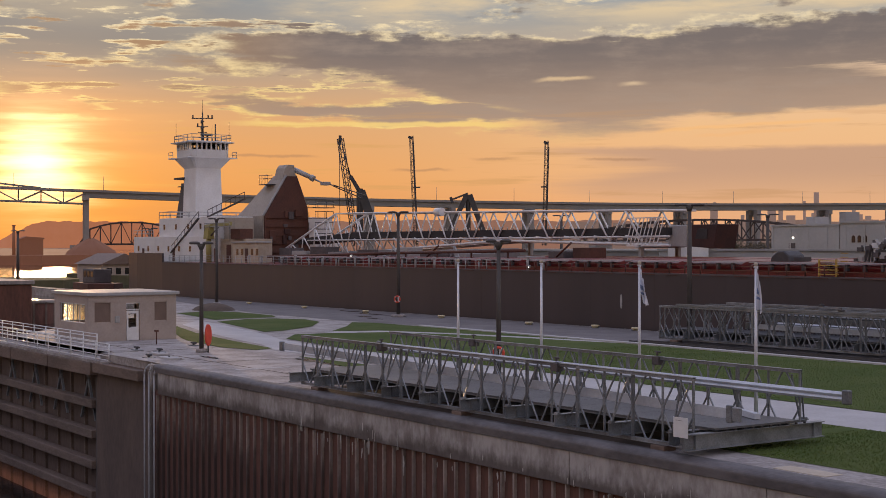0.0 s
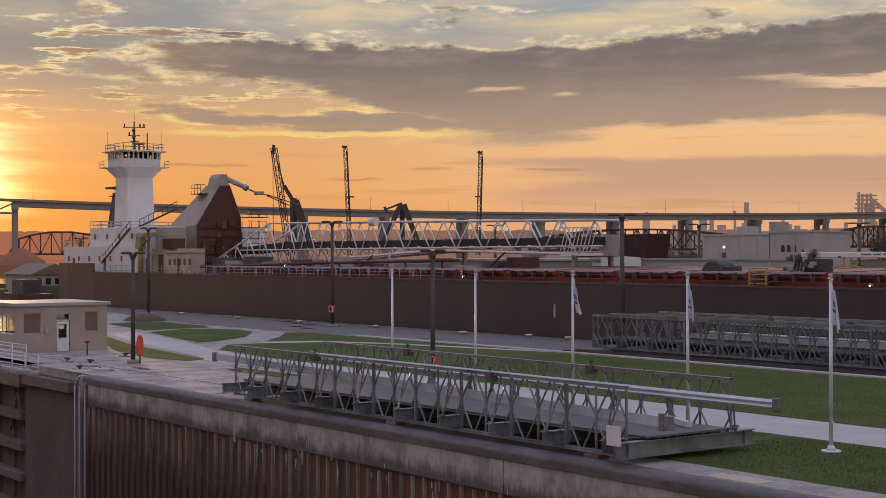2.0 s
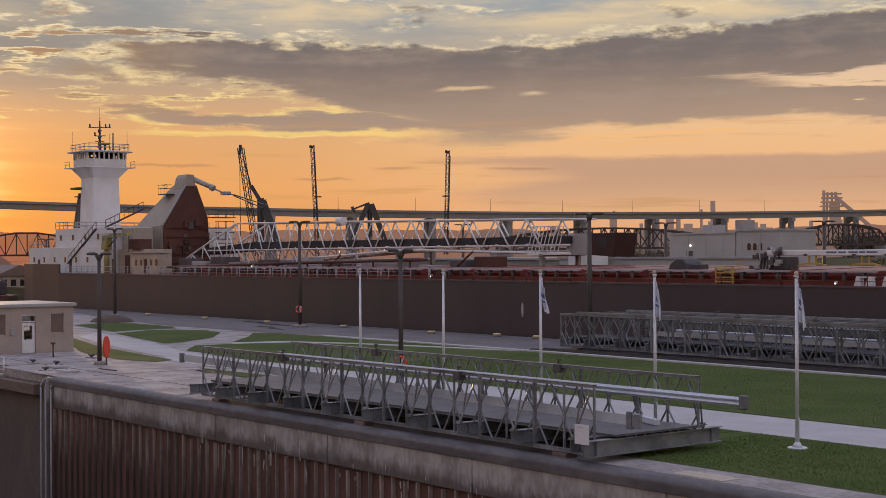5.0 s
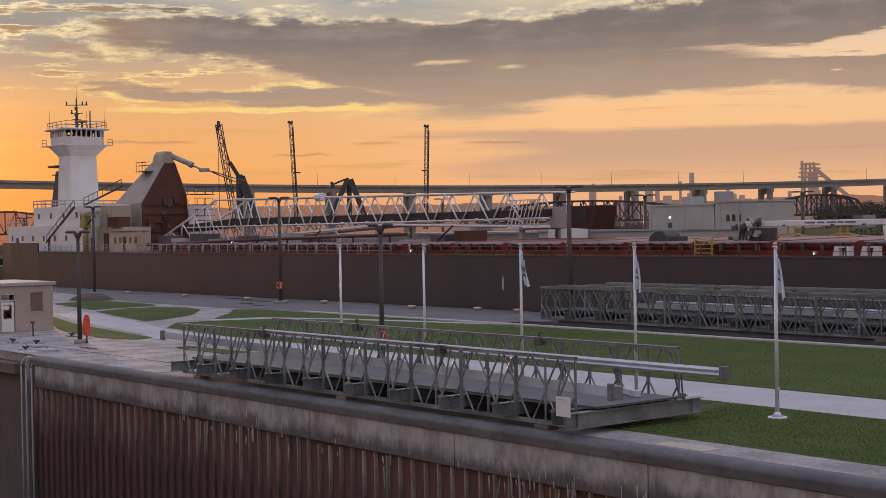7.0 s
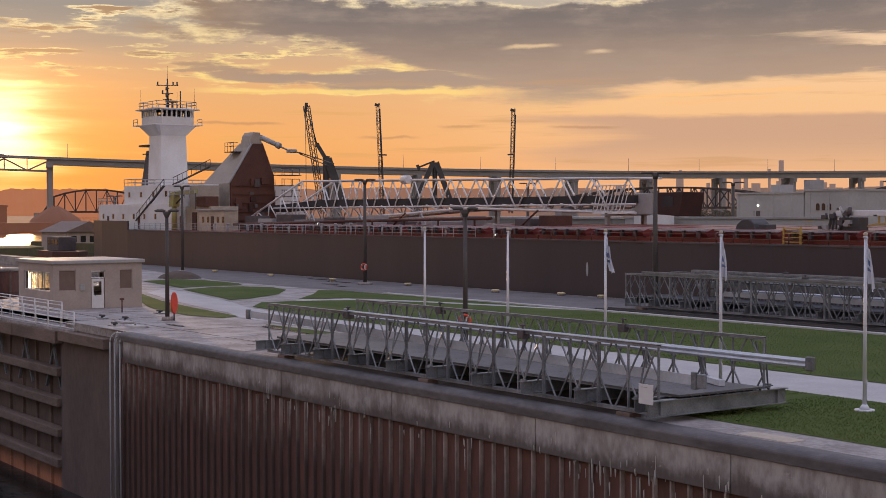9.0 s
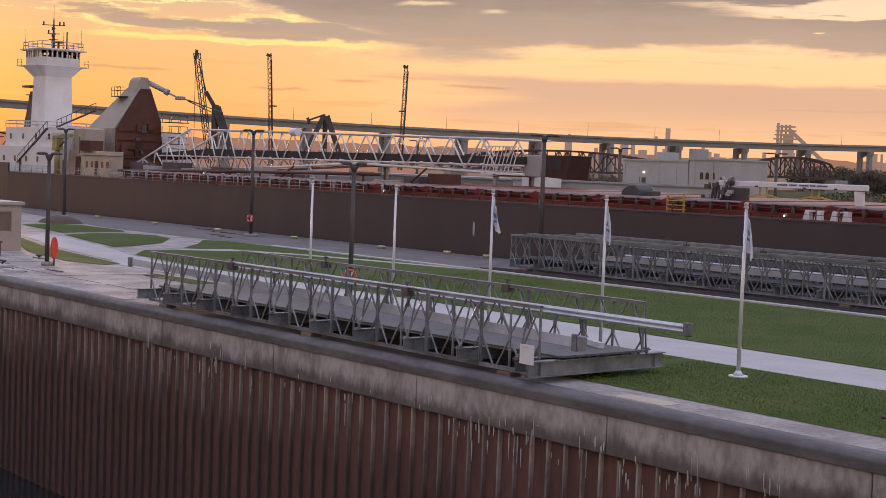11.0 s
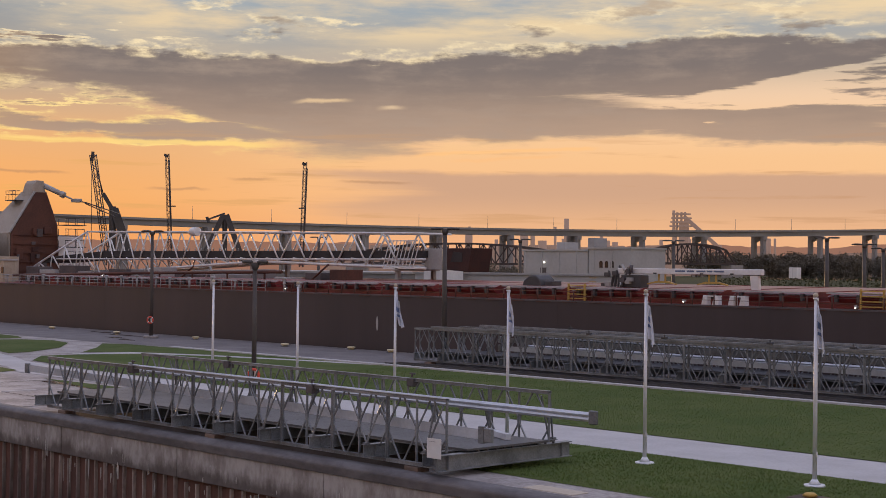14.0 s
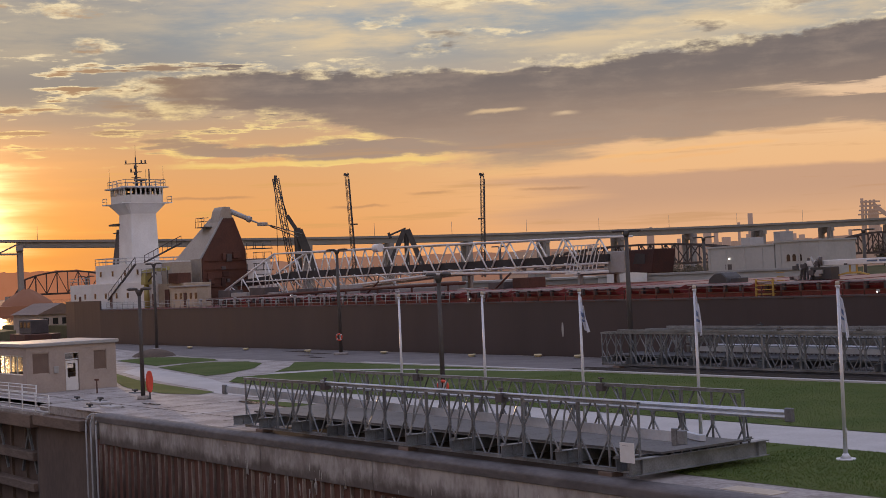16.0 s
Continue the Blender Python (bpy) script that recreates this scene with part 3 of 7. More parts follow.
# ---- lock wall ----
lock_wall = thing("wall_lock", (0, WALL_Y, 0), "lock wall of concrete above rusty sheet piling", "wall", kind="structure")
bm = B()
box(bm, -79.6, 120, 32.62, 33.2, -12, -1.5)
part("sheet_piling", bm, PILE, lock_wall, "dark rust-brown steel sheet piling")
panel_me = mesh_of("concrete_panel", box(B(), -4.78, 4.78, 0.0, 0.5, -1.68, -0.42), WALL_CONCRETE, 0.015)
for i in range(16):
    shared("concrete_panel", panel_me, lock_wall, (-73.9 + i * 9.6, 0.0, 0))
rib_me = mesh_of("rib", prism(B(), [(-0.055, 0.24), (-0.038, 0.07), (0.038, 0.07), (0.055, 0.24)], "z", -12, -1.62), RIB)
random.seed(3)
for i in range(118):
    ob = shared("rib", rib_me, lock_wall, (-79.0 + i * 0.8, 0.0, random.uniform(-0.25, 0.05)))
# rounded nosing along the edge
bm = B()
arc = [(WALL_Y + 0.6, 0.05)] + [(WALL_Y + 0.28 - 0.36 * math.sin(a), -0.17 + 0.23 * math.cos(a)) for a in [k * math.pi / 2 / 7 for k in range(8)]]
arc += [(WALL_Y - 0.08, -0.42), (WALL_Y + 0.02, -0.46), (WALL_Y + 0.6, -0.46)]
prism(bm, arc, "x", -79.2, 120)
part("nosing", bm, NOSING, lock_wall, "worn rounded steel nosing on the lock edge")
# lime runs and spalled patches, thin and uneven
random.seed(11)
for i in range(96):
    x = random.choice((random.uniform(-38, -20), random.uniform(-62, -20)))
    bm = B()
    z1 = -1.5 + random.uniform(-0.7, 0.7)
    w, h = random.uniform(0.008, 0.035), random.uniform(0.06, 0.2) + 0.9 * random.random() ** 3
    for k in range(random.choice((1, 1, 2))):
        xx = x + random.uniform(-0.3, 0.3)
        zz = z1 - random.uniform(0, 0.3)
        prism(bm, [(xx - w, zz), (xx + w * 0.6, zz + 0.05), (xx + w, zz - h * 0.4), (xx + w * 0.3, zz - h), (xx - w * 0.4, zz - h * 0.7)], "y",
              WALL_Y + (-0.012 if zz > -1.6 else 0.03), WALL_Y + 0.05)
    part("lime_run", bm, STAIN, lock_wall, "white lime run on the wall")
# ladder pipes at the corner of the recess
for x in (-80.4, -79.7, -78.9):
    bm = B()
    pts = [(x, WALL_Y - 0.12, -12), (x, WALL_Y - 0.12, -0.6)] + [(x, WALL_Y - 0.12 + 0.5 * (1 - math.cos(a)), -0.6 + 0.55 * math.sin(a)) for a in (0.4, 0.8, 1.2, 1.57)]
    for a, b in zip(pts, pts[1:]):
        tube(bm, a, b, 0.055)
    part("pipe", bm, GREY_PLATE, lock_wall, "grey upright pipe at the wall corner")
# gate recess with its timber-faced leaf
recess = thing("wall_recess", (-96, 34.2, 0), "shadowed gate recess in the lock wall", "wall", kind="structure")
bm = B()
box(bm, -126, -79.7, 34.2, 34.9, -12, -0.02)
part("recess_wall", bm, RECESS, recess)
bm = B()
box(bm, -90.2, -79.9, 32.95, 33.3, -12, -0.52)
part("plain_panel", bm, RECESS, recess, "plain brown steel panel in the recess")
bm = B()
box(bm, -126, -90.6, 33.62, 33.8, -12, -0.6)
part("skin_plate", bm, RECESS, recess)
bm = B()
box(bm, -80.0, -79.6, 32.45, 34.3, -12, -0.02)
part("recess_cheek", bm, WALL_CONCRETE, recess)
bm = B()
box(bm, -90.0, -80.0, 33.1, 34.2, -0.5, 0.01)
part("apron_edge", bm, CONCRETE, recess)
bm = B()
box(bm, -90.6, -89.9, 33.0, 34.3, -12, -0.4)
part("recess_pier", bm, WALL_CONCRETE, recess)
gate = thing("lock_gate", (-101, 33.2, 0), "folded steel lock gate with timber fenders in its recess", "gate")
for z in (-3.4, -5.4, -7.4, -9.4):
    bm = B()
    box(bm, -124, -90.6, 32.7, 33.5, z - 0.28, z + 0.28)
    part("girder", bm, TIMBER, gate, "brown horizontal gate girder", 0.04)
for i in range(12):
    x = -91.2 - i * 2.8
    bm = B()
    beam(bm, (x, 33.55, -12), (x, 33.55, -1.4), 0.22, 0.22)
    part("stiffener", bm, TIMBER, gate)
for i in range(6):
    x = -91.5 - i * 5.6
    for s in (1, -1):
        bm = B()
        beam(bm, (x - 1.3 + s * 0.25, 33.3, -1.4), (x - 1.3 - s * 1.4, 33.3, -4.6), 0.14, 0.18)
        part("brace", bm, STEEL, gate)
for i in range(4):
    bm = B()
    box(bm, -98.4 - i * 8.6, -90.0 - i * 8.6, 32.35, 32.95, -1.45, -0.62)
    part("fender_timber", bm, TIMBER, gate, "weathered square fender timber", 0.03)
bm = B()
box(bm, -89.6, -81.8, 32.4, 33.0, -1.2, -0.55)
part("fender_timber", bm, TIMBER, gate, "weathered square fender timber", 0.03)
bm = B()
box(bm, -124, -88, 32.5, 34.25, -0.6, -0.42)
part("walkway", bm, CONCRETE, gate)
rail = thing("guard_rail", (-100, 33, -0.42), "white pipe guard rail along the gate walkway", "railing")
for z in (0.0, 0.28, 0.56, 0.84, 1.05):
    bm = B()
    tube(bm, (-124, 32.75, z - 0.32), (-87.5, 32.75, z - 0.32), 0.035, n=6)
    part("rail", bm, WHITE, rail)
    bm = B()
    tube(bm, (-124, 34.15, z - 0.02), (-93.5, 34.15, z - 0.02), 0.035, n=6)
    part("rail", bm, WHITE, rail)
for i in range(16):
    bm = B()
    tube(bm, (-87.5 - i * 2.4, 32.75, -0.42), (-87.5 - i * 2.4, 32.75, 0.76), 0.04, n=6)
    part("post", bm, WHITE, rail)
for i in range(12):
    bm = B()
    tube(bm, (-93.5 - i * 2.7, 34.15, -0.42), (-93.5 - i * 2.7, 34.15, 1.06), 0.04, n=6)
    part("post", bm, WHITE, rail)

# ---- operator's hut ----
hut = thing("operator_hut", (-104.5, 39.5, 0), "flat-roofed tan masonry operator's hut on the lock island", "hut")


def holed_wall(name, axis, at, depth, lo, hi, z0, z1, holes, parent, mat):
    """One wall pierced by openings; holes are (lo, hi, sill, head)."""
    us = sorted({lo, hi} | {e for h in holes for e in h[:2]})
    zs = sorted({z0, z1} | {e for h in holes for e in h[2:]})

    def solid(i, j):
        if not (0 <= i < len(us) - 1 and 0 <= j < len(zs) - 1):
            return False
        a, c = (us[i] + us[i + 1]) / 2, (zs[j] + zs[j + 1]) / 2
        return not any(h[0] < a < h[1] and h[2] < c < h[3] for h in holes)
    bm = B()
    found = {}

    def vert(i, j, k):
        if (i, j, k) not in found:
            w = at + depth * k
            found[i, j, k] = bm.verts.new((w, us[i], zs[j]) if axis == "x" else (us[i], w, zs[j]))
        return found[i, j, k]
    for i in range(len(us) - 1):
        for j in range(len(zs) - 1):
            if not solid(i, j):
                continue
            for k in (0, 1):
                bm.faces.new([vert(i, j, k), vert(i + 1, j, k), vert(i + 1, j + 1, k), vert(i, j + 1, k)])
            for di, dj, a, b in ((-1, 0, (i, j), (i, j + 1)), (1, 0, (i + 1, j), (i + 1, j + 1)), (0, -1, (i, j), (i + 1, j)), (0, 1, (i, j + 1), (i + 1, j + 1))):
                if not solid(i + di, j + dj):
                    bm.faces.new([vert(*a, 0), vert(*b, 0), vert(*b, 1), vert(*a, 1)])
    return part(name, bm, mat, parent)


def glazing(parent, axis, at, a, b, c, d, bars, frame_mat, pane_mat=None):
    """A framed window with single panes between bars."""
    bm = B()
    w = 0.07
    ts = [a + (b - a) * k / bars for k in range(bars + 1)]
    for p, q, r, s in [(a, b, c, c + w), (a, b, d - w, d)] + [(t - w / 2, t + w / 2, c, d) for t in ts]:
        if axis == "x":
            box(bm, at - 0.04, at + 0.04, p, q, r, s)
        else:
            box(bm, p, q, at - 0.04, at + 0.04, r, s)
    win = part("window", bm, frame_mat, parent)
    for p, q in zip(ts, ts[1:]):
        bm = B()
        if axis == "x":
            box(bm, at - 0.006, at + 0.006, p + w / 2, q - w / 2, c + w, d - w)
        else:
            box(bm, p + w / 2, q - w / 2, at - 0.006, at + 0.006, c + w, d - w)
        pane = part("pane", bm, pane_mat or GLASS, win)
        pane.visible_shadow = False


HX0, HX1, HY0, HY1 = -108.3, -100.75, 36.15, 43.0
front = [(36.6, 37.85, 1.35, 2.9), (39.04, 40.1, 0.0, 2.8), (41.25, 42.25, 1.38, 2.88)]
holed_wall("wall", "x", HX1 - 0.2, 0.2, HY0, HY1, 0, 3.35, front, hut, BOOTH_WALL)
holed_wall("wall", "x", HX0, 0.2, HY0, HY1, 0, 3.35, [(36.8, 42.6, 1.2, 2.7)], hut, BOOTH_WALL)
holed_wall("wall", "y", HY0, 0.2, HX0 + 0.2, HX1 - 0.2, 0, 3.35, [(-107.0, -101.5, 1.3, 2.75)], hut, BOOTH_WALL)
holed_wall("wall", "y", HY1 - 0.2, 0.2, HX0 + 0.2, HX1 - 0.2, 0, 3.35, [(-107.0, -103.0, 1.3, 2.75)], hut, BOOTH_WALL)
glazing(hut, "x", HX0 + 0.1, 36.8, 42.6, 1.2, 2.7, 5, WHITE)
glazing(hut, "y", HY0 + 0.1, -107.0, -101.5, 1.3, 2.75, 4, WHITE)
glazing(hut, "y", HY1 - 0.1, -107.0, -103.0, 1.3, 2.75, 3, WHITE)
glazing(hut, "x", HX1 - 0.1, 36.6, 37.85, 1.35, 2.9, 1, BOOTH_WALL, BROWN_PANEL)
glazing(hut, "x", HX1 - 0.1, 41.25, 42.25, 1.38, 2.88, 1, BOOTH_WALL, BROWN_PANEL)
bm = B()
box(bm, HX1 - 0.13, HX1 - 0.08, 39.1, 40.04, 0.02, 1.0), box(bm, HX1 - 0.13, HX1 - 0.08, 39.1, 39.24, 1.0, 2.2)
box(bm, HX1 - 0.13, HX1 - 0.08, 39.86, 40.04, 1.0, 2.2), box(bm, HX1 - 0.13, HX1 - 0.08, 39.24, 39.86, 2.0, 2.2)
door = part("door", bm, WHITE, hut, "white half-glazed door")
bm = B()
box(bm, HX1 - 0.12, HX1 - 0.1, 39.24, 39.86, 1.0, 2.0)
part("pane", bm, GLASS, door).visible_shadow = False
bm = B()
box(bm, HX1 - 0.08, HX1 - 0.02, 39.32, 39.37, 0.95, 1.1)
part("handle", bm, DARK_STEEL, door)
glazing(hut, "x", HX1 - 0.1, 39.04, 40.1, 2.26, 2.8, 1, WHITE)
bm = B()
box(bm, HX1 - 0.02, HX1 + 0.12, 38.15, 38.5, 1.35, 1.85)
part("meter_box", bm, GREY_PLATE, hut, "", 0.02)
bm = B()
box(bm, HX0 - 0.2, HX1 + 0.2, HY0 - 0.2, HY1 + 0.2, 3.35, 3.6)
part("roof", bm, GREY_PLATE, hut, "flat roof with pale metal edge", 0.03)
bm = B()
box(bm, HX0 + 0.2, HX1 - 0.2, HY0 + 0.2, HY1 - 0.2, 0.0, 0.05)
part("floor", bm, CONCRETE, hut)
bm = B()
box(bm, HX0 + 0.5, HX0 + 1.3, 37.0, 42.4, 0.05, 0.95)
part("desk", bm, TIMBER, hut)


# single blades standing up from the lawns
def blades(name, spots, label):
    rng = np.random.RandomState(6)
    count = sum(n for *_, n in spots)
    pts = np.concatenate([np.stack([rng.uniform(a, b, n), rng.uniform(c, d, n)], 1) for a, b, c, d, n in spots])
    turn, lean, tall, wide = rng.uniform(0, 6.283, count), rng.uniform(-0.05, 0.05, (count, 2)), rng.uniform(0.025, 0.07, count), rng.uniform(0.01, 0.024, count)
    dx, dy = np.cos(turn) * wide, np.sin(turn) * wide
    base = np.full(count, 0.03)
    a = np.stack([pts[:, 0] - dx, pts[:, 1] - dy, base], 1)
    b = np.stack([pts[:, 0] + dx, pts[:, 1] + dy, base], 1)
    c = np.stack([pts[:, 0] + lean[:, 0], pts[:, 1] + lean[:, 1], base + tall], 1)
    me = bpy.data.meshes.new(name)
    me.from_pydata(np.stack([a, b, c], 1).reshape(-1, 3).tolist(), [], np.arange(count * 3).reshape(-1, 3).tolist())
    me.materials.append(BLADE)
    tagged(new(name, me), label, "grass", "", "stuff")


blades("grass_blades", [(-35.8, -12, 34.95, 43.0, 42000), (-75, -12, 48.0, 66.8, 60000), (-45, -36.7, 39.2, 43.0, 5000)], "short mown grass blades on the lawns")

# ---- panel bridges ----
PANEL, ZB, ZT = 3.05, 0.28, 2.56
random.seed(5)


def panel_meshes():
    def m(name, fill, mat=STEEL):
        bm = B()
        fill(bm)
        return mesh_of(name, bm, mat)

    def chords(bm):
        for z in (ZB,):
            box(bm, 0.01, PANEL - 0.01, -0.105, 0.105, z + 0.05, z + 0.06), box(bm, 0.01, PANEL - 0.01, -0.105, 0.105, z - 0.06, z - 0.05)
            for y in (-0.07, 0.07):
                box(bm, 0.01, PANEL - 0.01, y - 0.012, y + 0.012, z - 0.05, z + 0.05)
    q, h = PANEL / 4, (ZB + ZT) / 2
    braces = []
    for x0 in (0.06, PANEL / 2 + 0.05):
        l, c, r = x0, x0 + q - 0.05, x0 + 2 * q - 0.1
        for a, b in (((l, h - 0.12), (c - 0.06, ZB)), ((l, h + 0.12), (c - 0.06, ZT)), ((r, h - 0.12), (c + 0.06, ZB)), ((r, h + 0.12), (c + 0.06, ZT))):
            braces.append(m("brace", lambda bm, a=a, b=b: beam(bm, (a[0], 0, a[1]), (b[0], 0, b[1]), 0.05, 0.05)))
    posts = [m("post", lambda bm, x=x, w=w: box(bm, x - w, x + w, -0.038, 0.038, ZB, ZT)) for x, w in ((0.04, 0.03), (PANEL / 2, 0.024), (PANEL - 0.04, 0.03))]
    gusset = m("gusset", lambda bm: box(bm, PANEL / 2 - 0.055, PANEL / 2 + 0.055, -0.045, 0.045, h - 0.14, h + 0.14))
    
    def upper(bm):
        box(bm, 0.01, PANEL - 0.01, -0.11, 0.11, ZT + 0.05, ZT + 0.06), box(bm, 0.01, PANEL - 0.01, -0.105, 0.105, ZT - 0.06, ZT - 0.05)
        for y in (-0.07, 0.07):
            box(bm, 0.01, PANEL - 0.01, y - 0.012, y + 0.012, ZT - 0.05, ZT + 0.05)
    return m("bottom_chord", chords), posts, braces, gusset, m("top_chord", upper)


PANEL_MESH, POST_MESH, BRACE_MESH, GUSSET_MESH, TOP_MESH = panel_meshes()


def truss_panel(parent, spot):
    p = shared("truss_panel", PANEL_MESH, parent, spot)
    shared("top_chord", TOP_MESH, p)
    for me in POST_MESH:
        shared("post", me, p)
    for me in BRACE_MESH:
        shared("brace", me, p)
    shared("gusset", GUSSET_MESH, p)


def i_beam(bm, x, y0, y1, z0, z1, w=0.26):
    box(bm, x - w / 2, x + w / 2, y0, y1, z0, z0 + 0.03), box(bm, x - w / 2, x + w / 2, y0, y1, z1 - 0.03, z1)
    box(bm, x - 0.015, x + 0.015, y0, y1, z0 + 0.03, z1 - 0.03)
    for y in (y0 + 0.5, y1 - 0.5):
        box(bm, x - w / 2 + 0.02, x + w / 2 - 0.02, y - 0.012, y + 0.012, z0 + 0.03, z1 - 0.03)


def guard(parent, x0, x1, y, za, zb, out, mat=None, note="bright corrugated guard rail"):
    """A corrugated guard rail with flared end plates, za high at x0 and zb at x1."""
    sec = [(0, -0.17), (0.05 * out, -0.12), (0.085 * out, -0.085), (0.05 * out, -0.03), (0, 0), (0.05 * out, 0.03), (0.085 * out, 0.085), (0.05 * out, 0.12), (0, 0.17),
           (-0.02 * out, 0.17), (-0.02 * out, -0.17)]
    bm = B()
    rings = [[bm.verts.new((x, y + a, z + b)) for a, b in sec] for x, z in ((x0, za), (x1, zb))]
    n = len(sec)
    for i in range(n):
        bm.faces.new((rings[0][i], rings[0][(i + 1) % n], rings[1][(i + 1) % n], rings[1][i]))
    bm.faces.new(rings[0][::-1]), bm.faces.new(rings[1])
    r = part("guard_rail", bm, mat or BRIGHT_STEEL, parent, note)
    for x, z, s in ((x0, za, -1), (x1, zb, 1)):
        bm = B()
        box(bm, min(x, x + s * 0.35), max(x, x + s * 0.35), y - 0.1, y + 0.06, z - 0.24, z + 0.24)
        part("end_plate", bm, STEEL, r, "", 0.03)


def bridge(base_x, base_y, far, count, label, double, group):
    """A stored panel bridge; base_x is the end nearest the lock mouth, panels run towards -x."""
    b = thing("panel_bridge", (base_x, base_y, 0), label, "bridge", group)
    x0 = base_x - count * PANEL
    ys = [0.0, far] + ([0.46, far - 0.46] if double else [])
    for y in ys:
        for i in range(count):
            truss_panel(b, (-PANEL * (i + 1), y, 0))
    for i in range(count + 1):
        x = base_x - i * PANEL - 0.42
        if i == count:
            x = x0 + 0.1
        bm = B()
        i_beam(bm, x, base_y - (0.15 if double else 0.75), base_y + far + (0.15 if double else 0.75), 0.36, 0.82)
        part("floor_beam", bm, STEEL, b, "", 0)
        if i < count:
            for y, s in ((base_y, 1), (base_y + far, -1)):
                if double:
                    part("raker", beam(B(), (x, y + s * 0.12, 2.35), (x, y + s * 0.95, 0.82), 0.07, 0.09), STEEL, b)
                else:
                    part("raker", beam(B(), (x + 0.33, y - s * 0.1, 2.42), (x, y - s * 0.62, 0.82), 0.055, 0.06), STEEL, b)
                    part("raker", beam(B(), (x - 0.1, y - s * 0.1, 2.42), (x - 0.08, y - s * 0.5, 0.82), 0.045, 0.05), STEEL, b)
                    part("raker_foot", box(B(), x - 0.1, x + 0.1, y - s * 0.62 - 0.08, y - s * 0.62 + 0.08, 0.82, 0.88), STEEL, b)
    deck_y0, deck_y1 = base_y + (0.95 if double else 0.55), base_y + far - (0.95 if double else 0.55)
    n = count * 2
    w = (count * PANEL + 0.6) / n
    for i in range(n):
        bm = B()
        box(bm, x0 - 0.2 + i * w + 0.008, x0 - 0.2 + (i + 1) * w - 0.008, deck_y0, deck_y1, 0.86, 0.93)
        part("deck_panel", bm, DARK_DECK if double else NEAR_DECK, b)
    for y in (deck_y0, (deck_y0 + deck_y1) / 2, deck_y1 - 0.1):
        bm = B()
        box(bm, x0, base_x, y, y + 0.1, 0.82, 0.86)
        part("stringer", bm, STEEL, b)
    for k in range(3):
        bm = B()
        x = x0 + 1.6 + k * (base_x - x0 - 3.2) / 2
        box(bm, x - 0.35, x + 0.35, base_y - 0.2, base_y + 0.35, 0.0, 0.2)
        part("bearing_timber", bm, TIMBER, b, "", 0.02)
        bm = B()
        box(bm, x - 0.5, x + 0.5, base_y + far - 0.3, base_y + far + 0.35, 0.0, 0.2)
        part("bearing_timber", bm, TIMBER, b, "", 0.02)
    return b


near_bridge = bridge(-34.55, 33.08, 5.1, 9, "grey galvanised steel panel bridge stored beside the lock edge", False, "stored panel bridges")
guard(near_bridge, -64.6, -33.1, 33.42, 1.9, 1.52, 1)
guard(near_bridge, -62.2, -32.3, 37.75, 1.89, 1.89, -1)
# heavy end beam with bolts, facing the lawn
bm = B()
i_beam(bm, -34.3, 32.3, 38.95, 0.26, 0.80, 0.3)
end_beam = part("end_beam", bm, STEEL, near_bridge, "deep end cross beam")
for k in range(10):
    bm = B()
    tube(bm, (-34.2, 34.2 + 0.42 * k, 0.8), (-34.2, 34.2 + 0.42 * k, 0.87), 0.05, n=6)
    part("bolt", bm, DARK_STEEL, end_beam)
for x, y, z in ((-54.45, 33.08, 2.5), (-41.86, 33.08, 2.5), (-54.55, 38.18, 2.5), (-41.9, 38.18, 2.5)):
    bm = B()
    box(bm, x - 0.19, x + 0.19, y - 0.18, y + 0.18, z - 0.2, z + 0.12)
    box(bm, x - 0.26, x + 0.26, y - 0.05, y + 0.05, z + 0.05, z + 0.1)
    tube(bm, (x - 0.05, y, z + 0.16), (x - 0.05, y, z + 0.34), 0.05, n=6), tube(bm, (x - 0.2, y, z + 0.3), (x + 0.14, y, z + 0.3), 0.035, n=6)
    part("chord_clamp", bm, FUNNEL, near_bridge, "rusty clamp on the top chord", 0.015)
bm = B()
beam(bm, (-36.7, 37.2, 1.05), (-35.0, 36.5, 1.05), 0.22, 0.2)
part("loose_angle", bm, BRIGHT_STEEL, near_bridge, "loose steel angle lying on the deck")
bm = B()
box(bm, -33.4, -33.15, 33.36, 33.5, 1.22, 1.8)
part("end_post", bm, STEEL, near_bridge, "", 0.02)
# notice on the end of the bridge
notice = thing("notice_board", (-34.5, 32.3, 0.85), "small white notice fixed to the bridge end", "sign")
bm = B()
box(bm, -34.62, -33.94, 32.2, 32.222, 0.72, 1.38)
part("board", bm, WHITE, notice, "", 0.004)
bm = B()
box(bm, -34.5, -34.2, 32.194, 32.198, 1.27, 1.285)
part("text_bar", bm, GREY_PLATE, notice)
bm = B()
box(bm, -34.32, -34.26, 32.222, 32.32, 0.5, 1.3)
part("bracket", bm, STEEL, notice)

